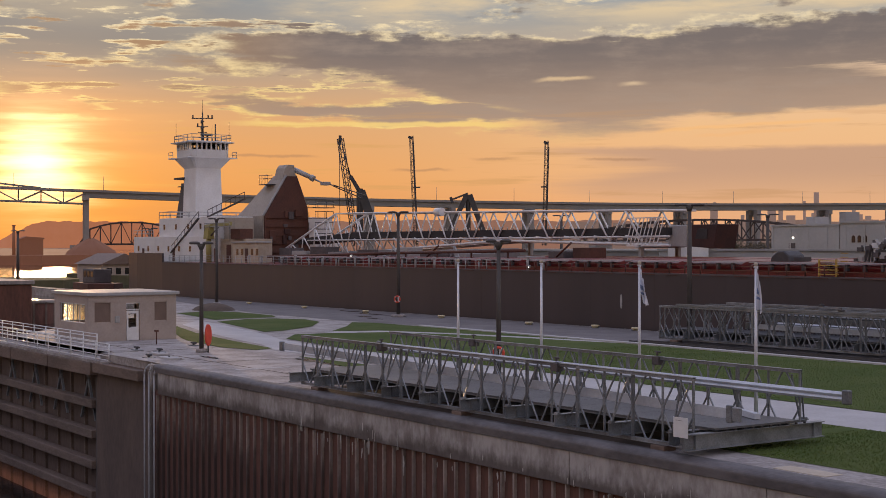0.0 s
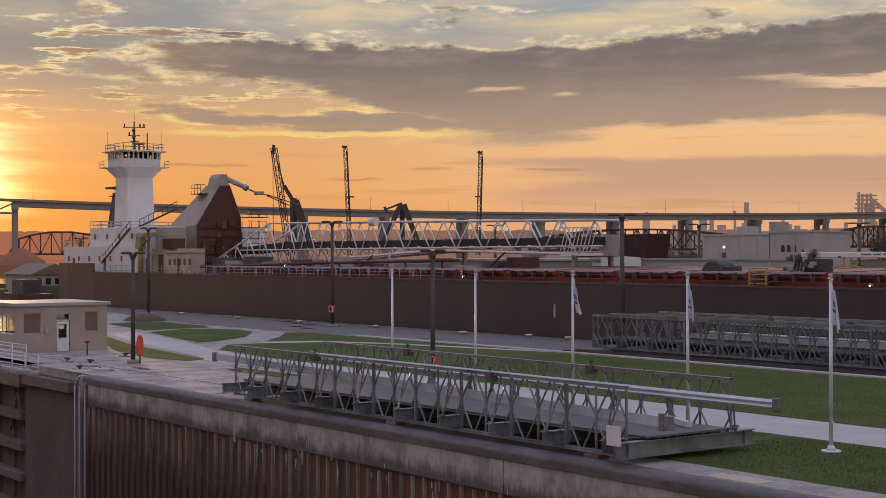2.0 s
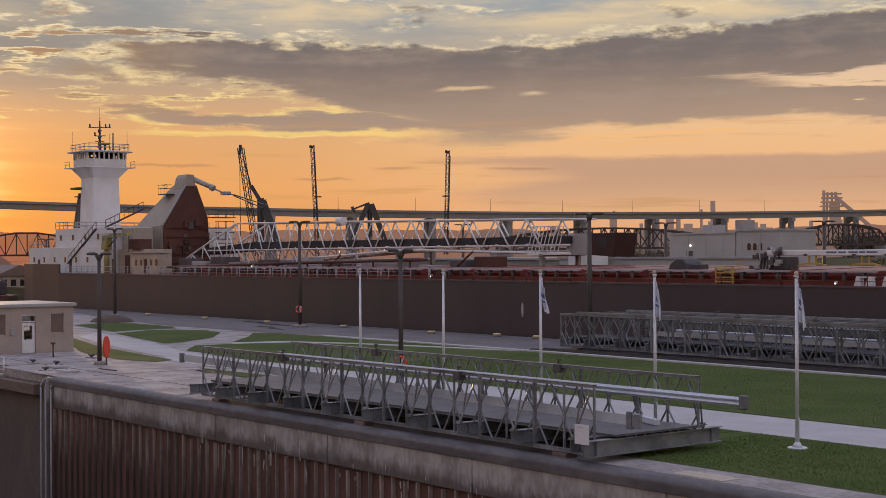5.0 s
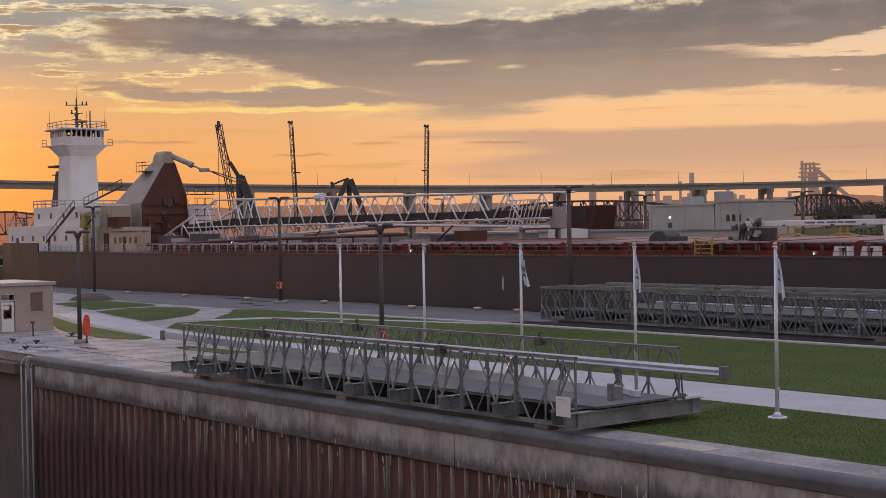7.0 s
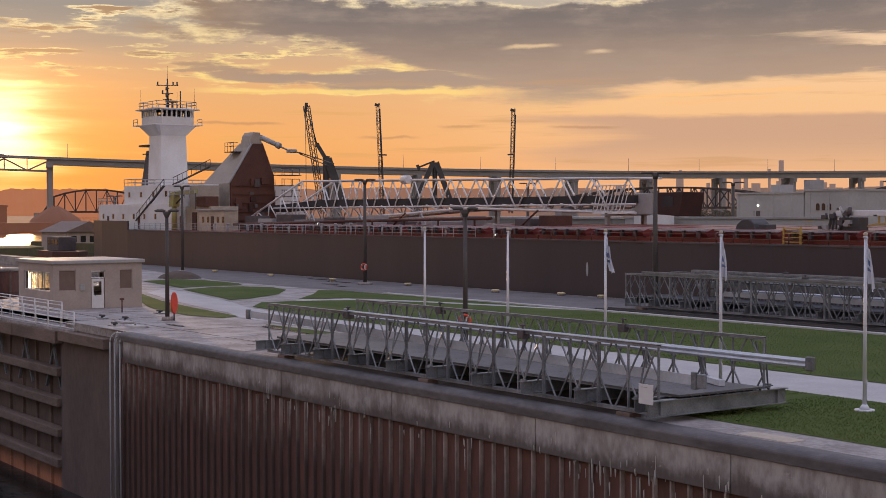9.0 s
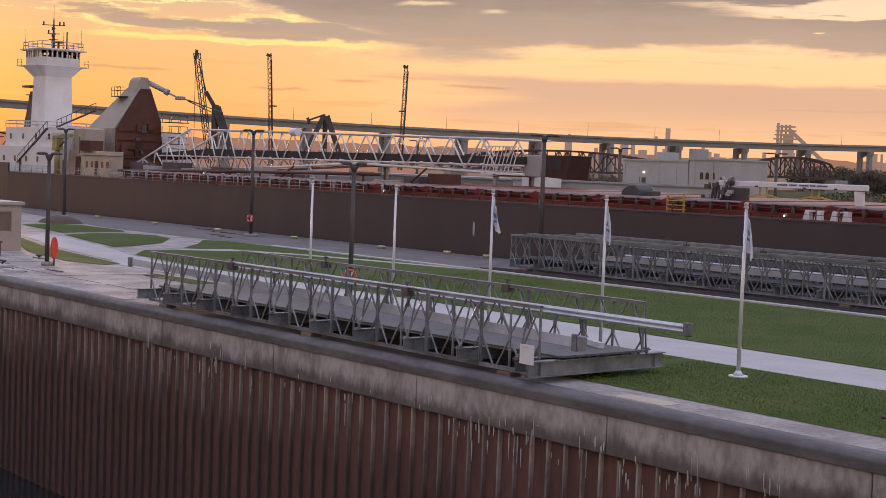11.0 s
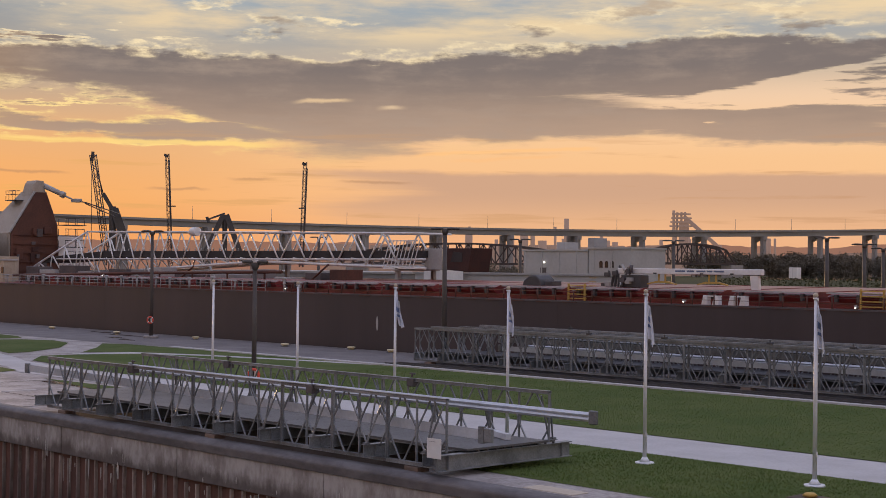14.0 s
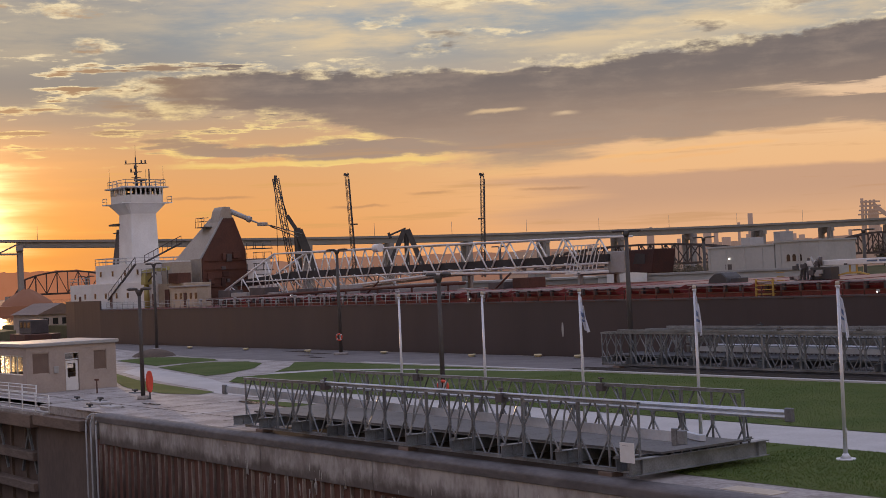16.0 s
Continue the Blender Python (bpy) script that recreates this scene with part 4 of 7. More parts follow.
far_bridge = bridge(-77.3 + 19 * PANEL, 70.6, 5.0, 19, "long grey steel panel bridge stored on the quay beside the ship", True, "stored panel bridges")
for y, s in ((71.75, 1), (74.5, -1)):
    guard(far_bridge, -69.5, -19, y, 2.05, 2.05, s, STEEL, "dull corrugated guard rail")
    guard(far_bridge, -69.5, -19, y, 1.45, 1.45, s)
for y in (70.6, 75.6):
    bm = B()
    box(bm, -75.5, -19.5, y - 0.12, y + 0.12, ZT + 0.08, ZT + 0.24)
    part("reinforcing_chord", bm, STEEL, far_bridge)
random.seed(8)
for k in range(7):
    x, y = -66 + k * 6.2 + random.uniform(-1, 1), random.choice((70.6, 75.6))
    bm = B()
    box(bm, x - 0.16, x + 0.16, y - 0.15, y + 0.15, ZT + 0.24, ZT + 0.36)
    tube(bm, (x, y, ZT + 0.3), (x, y, ZT + 0.5), 0.05, n=6)
    part("chord_clamp", bm, DARK_STEEL, far_bridge, "", 0.02)


# ---- flagpoles ----
def flagpole():
    f = thing("flagpole", (-59.7, 40.8, 0.03), "slim brushed aluminium flagpole on a round base in the grass", "flagpole", "row of flagpoles")
    x, y = -59.7, 40.8
    part("pole", tube(B(), (x, y, 0.05), (x, y, 6.12), 0.075, 0.05, 12), ALU, f)
    bm = tube(B(), (x, y, 0.03), (x, y, 0.09), 0.36, 0.34, 16)
    tube(bm, (x, y, 0.09), (x, y, 0.26), 0.2, 0.09, 16)
    part("base_collar", bm, ALU, f)
    bm = tube(B(), (x, y, 6.12), (x, y, 6.17), 0.09, n=10)
    tube(bm, (x, y, 6.1), (x + 0.13, y - 0.05, 6.1), 0.025, n=6)
    part("truck", bm, ALU, f)
    part("finial", ball(B(), (x, y, 6.25), 0.085, 12), CREAM, f, "worn gilded ball finial")
    part("halyard", tube(B(), (x + 0.1, y - 0.03, 0.9), (x + 0.1, y - 0.03, 6.1), 0.008, n=4), WHITE, f)
    part("cleat", box(B(), x + 0.07, x + 0.12, y - 0.06, y, 1.0, 1.14), ALU, f)
    return f


POLES = (-59.7, -52.8, -45.95, -39.2, -32.3, -25.3)
first = flagpole()
for x in POLES[1:]:
    copy_thing(first, pose(x, 40.8, 0.03))


def flag(x, seed, length, width, lean):
    """Limp cloth hanging in folds from the halyard."""
    rng = random.Random(seed)
    ph = [rng.uniform(0, 6.3) for _ in range(4)]

    def at(i, j):
        s, t = i / 16, j / 24
        fall = t * length
        out_x = 0.08 + s * width * (0.55 + 0.45 * t) * (1 - 0.25 * t * t) + lean * t * t
        fold = math.sin(s * 9 + ph[0] + t * 1.3) * 0.09 * (0.4 + t) + math.sin(s * 17 + ph[1] - t * 2) * 0.03
        return (x + out_x, 40.78 + fold - s * 0.1, 5.98 - fall - s * 0.5 * (1 - 0.4 * t) - 0.04 * math.sin(ph[2] + s * 6))
    def cloth(bm, i0, i1, j0, j1, lift):
        vs = {}
        for i in range(i0, i1 + 1):
            for j in range(j0, j1 + 1):
                p = at(i, j)
                vs[i, j] = bm.verts.new((p[0], p[1] - lift, p[2]))
        for i in range(i0, i1):
            for j in range(j0, j1):
                bm.faces.new((vs[i, j], vs[i + 1, j], vs[i + 1, j + 1], vs[i, j + 1])).smooth = True
        bmesh.ops.solidify(bm, geom=list(bm.faces), thickness=0.006)
    f = thing("flag", (x + 0.1, 40.78, 6.0), "limp white flag with a blue emblem hanging from its pole", "flag", "flags on the poles")
    bm = B()
    cloth(bm, 0, 16, 0, 24, 0.0)
    c = part("cloth", bm, FLAG, f)
    for i0, i1, j0, j1 in ((5, 11, 8, 12), (4, 12, 14, 16)):
        bm = B()
        cloth(bm, i0, i1, j0, j1, 0.012)
        part("emblem", bm, FLAG_BLUE, c, "blue printed emblem")


flag(-45.95, 1, 1.3, 0.5, 0.2)
flag(-39.2, 2, 1.35, 0.36, 0.03)
flag(-32.3, 3, 1.4, 0.42, 0.12)
flag(-25.3, 4, 1.4, 0.38, 0.05)


# ---- street lamps, bollards, lifebuoys ----
def street_lamp(x, y, height, arm, label, r=0.16, base_r=None):
    s = thing("street_lamp", (x, y, 0), label, "street lamp", "lamps on the lock island")
    part("pole", tube(B(), (x, y, 0.0), (x, y, height - 0.1), r, r * 0.7, 10), LAMP_POLE, s)
    bm = tube(B(), (x, y, 0.0), (x, y, 0.25), (base_r or r * 2), (base_r or r * 2) * 0.9, 14)
    part("footing", bm, CONCRETE, s)
    d = Vector((0.80, 0.60, 0))
    bm = tube(B(), (x, y, height - 0.45), (x, y, height - 0.05), r * 0.8, 0.3, 10)
    part("bracket", bm, LAMP_POLE, s)
    for k in (-1, 1):
        e = Vector((x, y, height)) + d * k * arm
        c = Vector((x, y, height)) + d * k * 0.1
        bm = B()
        n = 14
        m = (e + c) / 2
        L = (e - c).length / 2
        ring = []
        for zz, sc in ((-0.09, 0.75), (-0.03, 1.0), (0.04, 0.95), (0.10, 0.5)):
            ring.append([bm.verts.new(m + d * math.cos(q * math.tau / n) * L * sc + Vector((-d.y, d.x, 0)) * math.sin(q * math.tau / n) * 0.26 * sc + Vector((0, 0, zz)))
                         for q in range(n)])
        for p, q in zip(ring, ring[1:]):
            for i in range(n):
                bm.faces.new((p[i], p[(i + 1) % n], q[(i + 1) % n], q[i])).smooth = True
        bm.faces.new(ring[0][::-1]), bm.faces.new(ring[-1])
        head = part("lamp_head", bm, LAMP_POLE, s)
        bm = B()
        tube(bm, m - Vector((0, 0, 0.10)), m - Vector((0, 0, 0.088)), 0.2, n=10)
        part("lens", bm, LAMP_LENS, head)
    return s


street_lamp(-78.0, 74.2, 10.0, 1.15, "tall bronze lamp post with two flat heads on the quay", 0.22, 0.5)
street_lamp(-118.7, 74.0, 10.3, 1.15, "tall bronze lamp post with a lifebuoy on the quay", 0.2, 0.75)
street_lamp(-157.0, 72.2, 10.3, 1.15, "tall bronze lamp post near the ship's stern", 0.2, 0.5)
street_lamp(-61.3, 44.5, 7.25, 0.72, "bronze lamp post beside the footpath", 0.15, 0.3)
street_lamp(-86.75, 38.8, 7.2, 0.9, "bronze lamp post on a square base near the hut", 0.15, 0.4)


def lifebuoy(x, y, z, side):
    c = thing("lifebuoy", (x, y, z), "orange-red lifebuoy hanging on a lamp post", "lifebuoy", "lifebuoys")
    bm = B()
    vs = [[bm.verts.new((x + (0.3 + 0.075 * math.cos(q)) * math.cos(p) * side[0], y + (0.3 + 0.075 * math.cos(q)) * math.cos(p) * side[1] + 0.0,
                         z + (0.3 + 0.075 * math.cos(q)) * math.sin(p))) for q in [k * math.tau / 8 for k in range(8)]] for p in [k * math.tau / 20 for k in range(20)]]
    nx = Vector((-side[1], side[0], 0))
    for i, ring in enumerate(vs):
        for k, vert in enumerate(ring):
            vert.co += nx * 0.075 * math.sin(k * math.tau / 8)
    for i in range(20):
        for k in range(8):
            bm.faces.new((vs[i][k], vs[(i + 1) % 20][k], vs[(i + 1) % 20][(k + 1) % 8], vs[i][(k + 1) % 8])).smooth = True
    ring_ob = part("ring", bm, RING, c)
    for p in (0.785, 2.356, 3.927, 5.498):
        bm = B()
        o = Vector((x + 0.3 * math.cos(p) * side[0], y + 0.3 * math.cos(p) * side[1], z + 0.3 * math.sin(p)))
        ball(bm, o, 0.09, 8)
        part("band", bm, WHITE, ring_ob)
    bm = box(B(), x - 0.05, x + 0.05, y - 0.05 + 0.12, y + 0.05 + 0.12, z - 0.2, z + 0.2)
    part("hook_board", bm, WHITE, c)


lifebuoy(-118.45, 73.72, 1.75, (0.86, 0.5))
lifebuoy(-61.05, 44.3, 1.3, (0.86, 0.5))
locker = thing("lifebuoy_locker", (-86.35, 39.1, 0), "narrow orange-red lifebuoy locker beside a lamp post", "locker")
part("stand", tube(B(), (-86.35, 39.1, 0), (-86.35, 39.1, 0.45), 0.06), DARK_STEEL, locker)
part("case", prism(B(), [(39.1 + 0.22 * math.cos(a), 1.15 + 0.72 * math.sin(a)) for a in [k * math.tau / 16 for k in range(16)]], "x", -86.47, -86.22), RING, locker, "", 0.03)


BOLLARD_PAINT = material("pale_yellow_paint", (0.72, 0.62, 0.38), (0.58, 0.50, 0.32), 1.2, 0.55)


def bollard(x, y, w, label):
    b = thing("bollard", (x, y, 0.0), label, "bollard", "yellow mooring bollards")
    part("foot", tube(B(), (x, y, 0.0), (x, y, 0.05), w * 1.15, w, 14), DARK_STEEL, b)
    bm = tube(B(), (x, y, 0.05), (x, y, 0.16), w * 0.7, w * 0.6, 14)
    tube(bm, (x, y, 0.16), (x, y, 0.28), w * 1.05, w * 0.9, 14)
    part("head", bm, BOLLARD_PAINT, b)


for x, y in ((-127.7, 75.6), (-114.4, 76.2), (-100.0, 75.9), (-93.0, 77.6), (-88.1, 77.8), (-141, 75.5), (-155, 75.5)):
    bollard(x, y, 0.36, "low pale yellow mooring bollard on the quay")
fire = thing("hydrant", (-23.9, 38.3, 0.03), "low yellow capped hydrant in the grass", "hydrant")
part("pad", box(B(), -24.4, -23.4, 37.7, 38.7, 0.03, 0.12), EARTH, fire, "", 0.04)
bm = tube(B(), (-23.9, 38.3, 0.12), (-23.9, 38.3, 0.18), 0.2, 0.2, 12)
tube(bm, (-23.9, 38.3, 0.16), (-23.9, 38.3, 0.24), 0.25, 0.14, 12)
part("cap", bm, YELLOW, fire)
post = thing("marker_post", (-95.6, 39.3, 0), "short rusty marker post on the apron", "post")
part("shaft", tube(B(), (-95.6, 39.3, 0), (-95.6, 39.3, 0.95), 0.05, n=8), RUST, post)
part("head", box(B(), -95.72, -95.48, 39.18, 39.42, 0.9, 1.02), RUST, post)
for x, y in ((-91, 36.0), (-88.5, 36.6), (-93, 41), (-84.2, 34.1)):
    t = thing("mooring_cleat", (x, y, 0), "low grey deck fitting on the concrete apron", "cleat", "apron fittings")
    part("plate", box(B(), x - 0.5, x + 0.5, y - 0.25, y + 0.25, 0.0, 0.06), STEEL, t, "", 0.01)
    part("horn", tube(B(), (x - 0.4, y, 0.2), (x + 0.4, y, 0.2), 0.07), DARK_STEEL, t)
    part("stem", tube(B(), (x, y, 0.06), (x, y, 0.2), 0.09), DARK_STEEL, t)

# dark bed of earth on the far lawn
bed = thing("planting_bed", (-143.0, 65.4, 0.0), "dark mounded planting bed beside the quay", "planting bed")
bm = B()
rings = [[bm.verts.new((-143.0 + r * 3.0 * math.cos(k * math.tau / 22) * (1 + 0.08 * math.sin(3 * k)), 65.4 + r * 2.2 * math.sin(k * math.tau / 22), z + 0.03 * math.sin(2.3 * k))) for k in range(22)]
         for r, z in ((1.0, 0.0), (0.85, 0.3), (0.55, 0.6), (0.2, 0.75))]
for p, q in zip(rings, rings[1:]):
    for k in range(22):
        bm.faces.new((p[k], p[(k + 1) % 22], q[(k + 1) % 22], q[k])).smooth = True
bm.faces.new(rings[-1])
part("mound", bm, EARTH, bed)
# worn concrete blocks lying on the apron
for x, y, w in ((-86.2, 35.6, 0.85), (-82.4, 34.7, 0.85)):
    t = thing("concrete_block", (x, y, 0.03), "low worn concrete block lying on the apron", "block", "apron blocks")
    part("slab", box(B(), x - w, x + w, y - 0.35, y + 0.35, 0.0, 0.16), PALE, t, "", 0.03)
    part("lifting_eye", tube(B(), (x - 0.1, y, 0.2), (x + 0.1, y, 0.2), 0.03, n=6), DARK_STEEL, t)

# ---- the bulk carrier ----
HOOD = material("dark_rusty_hood", (0.065, 0.024, 0.018), (0.035, 0.018, 0.016), 0.6, 0.8)
SY, DECK = 79.4, 4.66
ship = thing("bulk_carrier", (-100, 95, WATER_Z), "long black-hulled bulk carrier with a white wheelhouse tower", "ship")
bm = B()
plan = [(60, SY), (-191, SY), (-203, SY + 1.0), (-212, SY + 3.2), (-219, SY + 7), (-222, SY + 13), (-222, 98), (-219, 104), (-212, 108), (-203, 110), (-191, 111.4), (60, 111.4)]
prism(bm, plan, "z", WATER_Z - 1.0, DECK)
part("hull", bm, HULL, ship, "black painted hull side with faint plate seams")
bm = B()
stern = [p for p in plan if p[0] <= -191]
inner = [(x + (0.0 if x > -200 else 0.25), y + (0.25 if y < 95 else -0.25)) for x, y in stern]
prism(bm, stern + inner[::-1], "z", DECK, 6.0)
part("stern_bulwark", bm, HULL, ship)
bm = B()
prism(bm, [(60, SY + 0.3), (-190.5, SY + 0.3), (-190.5, 111.1), (60, 111.1)], "z", DECK, DECK + 0.02)
part("deck", bm, RED, ship, "dull red steel deck")
bm = B()
box(bm, -190.8, 60, SY - 0.04, SY + 0.18, DECK - 0.06, DECK + 0.06)
part("sheer_strake", bm, FUNNEL, ship, "worn dark deck edge")
# plate seams on the side
for k in range(30):
    x = -186 + k * 8.2
    bm = B()
    box(bm, x - 0.015, x + 0.015, SY - 0.004, SY + 0.01, -1.2, DECK - 0.1)
    part("plate_seam", bm, HULL, ship)
bm = B()
prism(bm, [(-91.72 + 0.13 * math.cos(a), 2.25 + 0.62 * math.sin(a)) for a in [k * math.tau / 14 for k in range(14)]], "y", SY - 0.03, SY + 0.01)
part("draught_mark", bm, GREY_PLATE, ship, "pale painted mark on the hull", 0.0)
# deck rail: posts and three wires
post_me = mesh_of("rail_post", tube(B(), (0, 0, 0), (0, 0, 1.05), 0.038, n=6), GREY_PLATE)
dark_post_me = mesh_of("rail_post", tube(B(), (0, 0, 0), (0, 0, 0.8), 0.05, n=6), RUST)
for k in range(46):
    o = shared("rail_post", post_me, ship, (-189 + k * 1.8 + 100, SY + 0.2 - 95, DECK - WATER_Z))
for k in range(84):
    o = shared("rail_post", dark_post_me, ship, (-104 + k * 1.8 + 100, SY + 0.2 - 95, DECK - WATER_Z))
for z in (0.38, 0.72, 1.05):
    bm = B()
    tube(bm, (-189, SY + 0.2, DECK + z), (-108, SY + 0.2, DECK + z), 0.024, n=5)
    part("rail", bm, GREY_PLATE, ship)
    if z < 0.8:
        part("wire", tube(B(), (-108, SY + 0.2, DECK + z), (50, SY + 0.2, DECK + z), 0.02, n=5), RUST, ship)
# feet of the rail along the deck edge
foot_me = mesh_of("deck_bracket", box(B(), -0.7, 0.7, -0.06, 0.12, 0.07, 0.12), RUST)
for k in range(90):
    shared("deck_bracket", foot_me, ship, (-187 + k * 2.6 + 100, SY - 0.02 - 95, DECK - WATER_Z - 0.16))

# hatches
bm = B()
box(bm, -158, 55, 82.2, 108.6, DECK, DECK + 0.42)
part("hatch_coaming", bm, RED, ship, "red hatch coaming", 0.0)
random.seed(21)
hatch_sec = [(82.0, 0.0), (81.7, 0.34), (82.5, 0.62), (95.4, 0.82), (108.3, 0.62), (109.1, 0.34), (108.8, 0.0)]
hatch_me = None
for k in range(29):
    x = -156.5 + k * 7.32
    bm = B()
    prism(bm, [(y - 95, z) for y, z in hatch_sec], "x", -3.1, 3.1)
    hatch_me = hatch_me or mesh_of("hatch_cover", bm, RED)
    h = shared("hatch_cover", hatch_me, ship, (x + 100, 0, DECK + 0.42 - WATER_Z))
    if k == 0:
        # pale strip painted along the cover edge for the sky's reflection
        edge_glint_me = mesh_of("hatch_lip", box(B(), -3.14, 3.14, -13.42, -12.9, 0.54, 0.62), GREY_PLATE)
        dog_me = mesh_of("hatch_dog", box(B(), -0.1, 0.1, -13.5, -13.2, 0.0, 0.5), DARK_STEEL)
    shared("hatch_lip", edge_glint_me, h)
    for dx in (-2.4, -0.8, 0.8, 2.4):
        shared("hatch_dog", dog_me, h, (dx, 0, 0))

# accommodation aft
def block(name, x0, x1, y0, y1, z0, z1, mat, label="", bevel=0.03):
    return part(name, box(B(), x0, x1, y0, y1, z0, z1), mat, ship, label, bevel)


house = block("deckhouse", -216, -187, 85, 106, DECK, 8.45, WHITE, "white accommodation block")
upper = block("upper_deckhouse", -208, -187.2, 86, 105, 8.45, 11.25, WHITE, "white upper deckhouse")
block("engine_casing", -186.8, -178.6, 86.5, 90.6, DECK, 8.0, CREAM, "cream painted engine casing")
block("casing_door", -184.6, -183.2, 86.4, 86.5, DECK, 7.2, RUST, "brown steel door", 0.01)
block("casing_locker", -182.4, -179.4, 86.0, 88, 8.0, 9.4, RUST, "rust-brown locker on the casing", 0.03)
block("casing_top", -186.6, -183.2, 87, 90, 8.0, 11.0, HOUSING)
# yellow stores crane ahead of the deckhouse
stores = thing("stores_crane", (-186.6, 84.6, DECK), "dull yellow stores crane with a level jib on deck", "crane")
part("post", tube(B(), (-186.6, 84.6, DECK), (-186.6, 84.6, 8.6), 0.42, 0.34, 10), DAVIT, stores)
part("slew_house", prism(B(), [(-187.4, 8.0), (-185.9, 8.0), (-185.6, 9.9), (-187.0, 10.0)], "y", 84.1, 85.1), DAVIT, stores, "", 0.05)
part("jib", beam(B(), (-186.8, 84.6, 9.8), (-179.4, 84.6, 10.1), 0.5, 0.5), DAVIT, stores)
part("ram", tube(B(), (-186.0, 84.6, 8.4), (-183.4, 84.6, 9.6), 0.1, n=6), FUNNEL, stores)
part("hook_line", tube(B(), (-179.6, 84.6, 10.0), (-179.6, 84.6, 7.6), 0.05, n=5), DARK_STEEL, stores)
block("workshop", -178.4, -170.8, 84.5, 86.2, DECK, 7.4, CREAM, "cream deck workshop")
block("workshop_roof", -178.6, -170.6, 84.3, 86.4, 7.4, 7.6, GREY_PLATE)
win_me = mesh_of("port_window", box(B(), -0.3, 0.3, -0.03, 0.03, -0.4, 0.4), DARK_GLASS, 0.01)
for x, y, z in [(-214 + 4 * k, 84.99, 6.6) for k in range(6)] + [(-206 + 4.5 * k, 85.99, 9.9) for k in range(4)] + [(-177 + 1.5 * k, 84.49, 6.2) for k in range(5)] + [(-182.0 + 1.4 * k, 86.49, 6.5) for k in range(3)]:
    shared("port_window", win_me, ship, (x + 100, y - 95, z - WATER_Z))
door_me = mesh_of("deck_door", box(B(), -0.4, 0.4, -0.04, 0.04, 0, 1.9), RUST, 0.01)
for x, y, z in ((-212, 84.98, DECK), (-200, 84.98, DECK), (-183, 83.98, DECK), (-174.2, 84.48, DECK)):
    shared("deck_door", door_me, ship, (x + 100, y - 95, z - WATER_Z + 0.1))
# stairs and rails on the house
for a, b in (((-201, 85.0, 6.0), (-191, 85.0, 11.0)), ((-190, 86, 11.2), (-182, 88, 13.6))):
    bm = B()
    beam(bm, a, b, 0.35, 0.14)
    beam(bm, (a[0], a[1], a[2] + 1), (b[0], b[1], b[2] + 1), 0.08, 0.08)
    for k in range(9):
        t = k / 8
        p = Vector(a).lerp(Vector(b), t)
        beam(bm, p, p + Vector((0, 0, 1)), 0.06, 0.06)
    part("stair", bm, FUNNEL, ship, "inclined deck stair")


def railing(pts, h=1.0, step=1.6, mat=GREY_PLATE, r=0.05):
    bm = B()
    for a, b in zip(pts, pts[1:]):
        a, b = Vector(a), Vector(b)
        for z in (0.5 * h, h):
            tube(bm, a + Vector((0, 0, z)), b + Vector((0, 0, z)), r, n=5)
        n = max(1, round((b - a).length / step))
        for k in range(n + 1):
            p = a.lerp(b, k / n)
            tube(bm, p, p + Vector((0, 0, h)), r, n=5)
    return part("railing", bm, mat, ship)


railing([(-216, 85, 8.45), (-208, 85, 8.45)])
railing([(-208, 86, 11.25), (-203.5, 86, 11.25), (-203.5, 100, 11.25)])
railing([(-208, 86, 11.25), (-208, 104, 11.25)])
railing([(-186.8, 84, 9.2), (-178.6, 84, 9.2)])
# wheelhouse tower
TX, TY = -208.5, 93.5


def loft(bm, levels, flat=4):
    """Stacked square rings (half x, half y, z) round the tower's axis, with cut corners."""
    rings = []
    for hx, hy, z, cut in levels:
        rings.append([bm.verts.new((TX + a, TY + b, z)) for a, b in ((-hx + cut, -hy), (hx - cut, -hy), (hx, -hy + cut), (hx, hy - cut), (hx - cut, hy), (-hx + cut, hy),
                                                                     (-hx, hy - cut), (-hx, -hy + cut))])
    for p, q in zip(rings, rings[1:]):
        for i in range(8):
            bm.faces.new((p[i], p[(i + 1) % 8], q[(i + 1) % 8], q[i]))
    bm.faces.new(rings[0][::-1]), bm.faces.new(rings[-1])
    return bm


part("tower", loft(B(), [(2.5, 2.35, 11.2, 0.12), (2.25, 2.15, 19.2, 0.12)]), WHITE, ship, "white tapering wheelhouse tower")
part("tower_flare", loft(B(), [(2.25, 2.15, 19.2, 0.12), (3.55, 3.45, 20.75, 0.5), (3.65, 3.55, 20.9, 0.5)]), WHITE, ship)
wheel = part("wheelhouse", loft(B(), [(3.35, 3.25, 20.9, 0.8), (3.35, 3.25, 22.1, 0.8)]), WHITE, ship, "white wheelhouse with a band of windows")
bm = loft(B(), [(3.15, 3.05, 22.1, 0.75), (3.15, 3.05, 23.1, 0.75)])
part("window_band", bm, GLASS, wheel, "clear glass window band")
part("console", box(B(), TX - 1.3, TX + 1.2, TY - 0.9, TY + 1.4, 22.1, 22.62), FUNNEL, wheel, "", 0.05)
part("chart_room", box(B(), TX - 2.6, TX - 0.9, TY + 0.2, TY + 2.4, 22.1, 23.1), TIMBER, wheel)
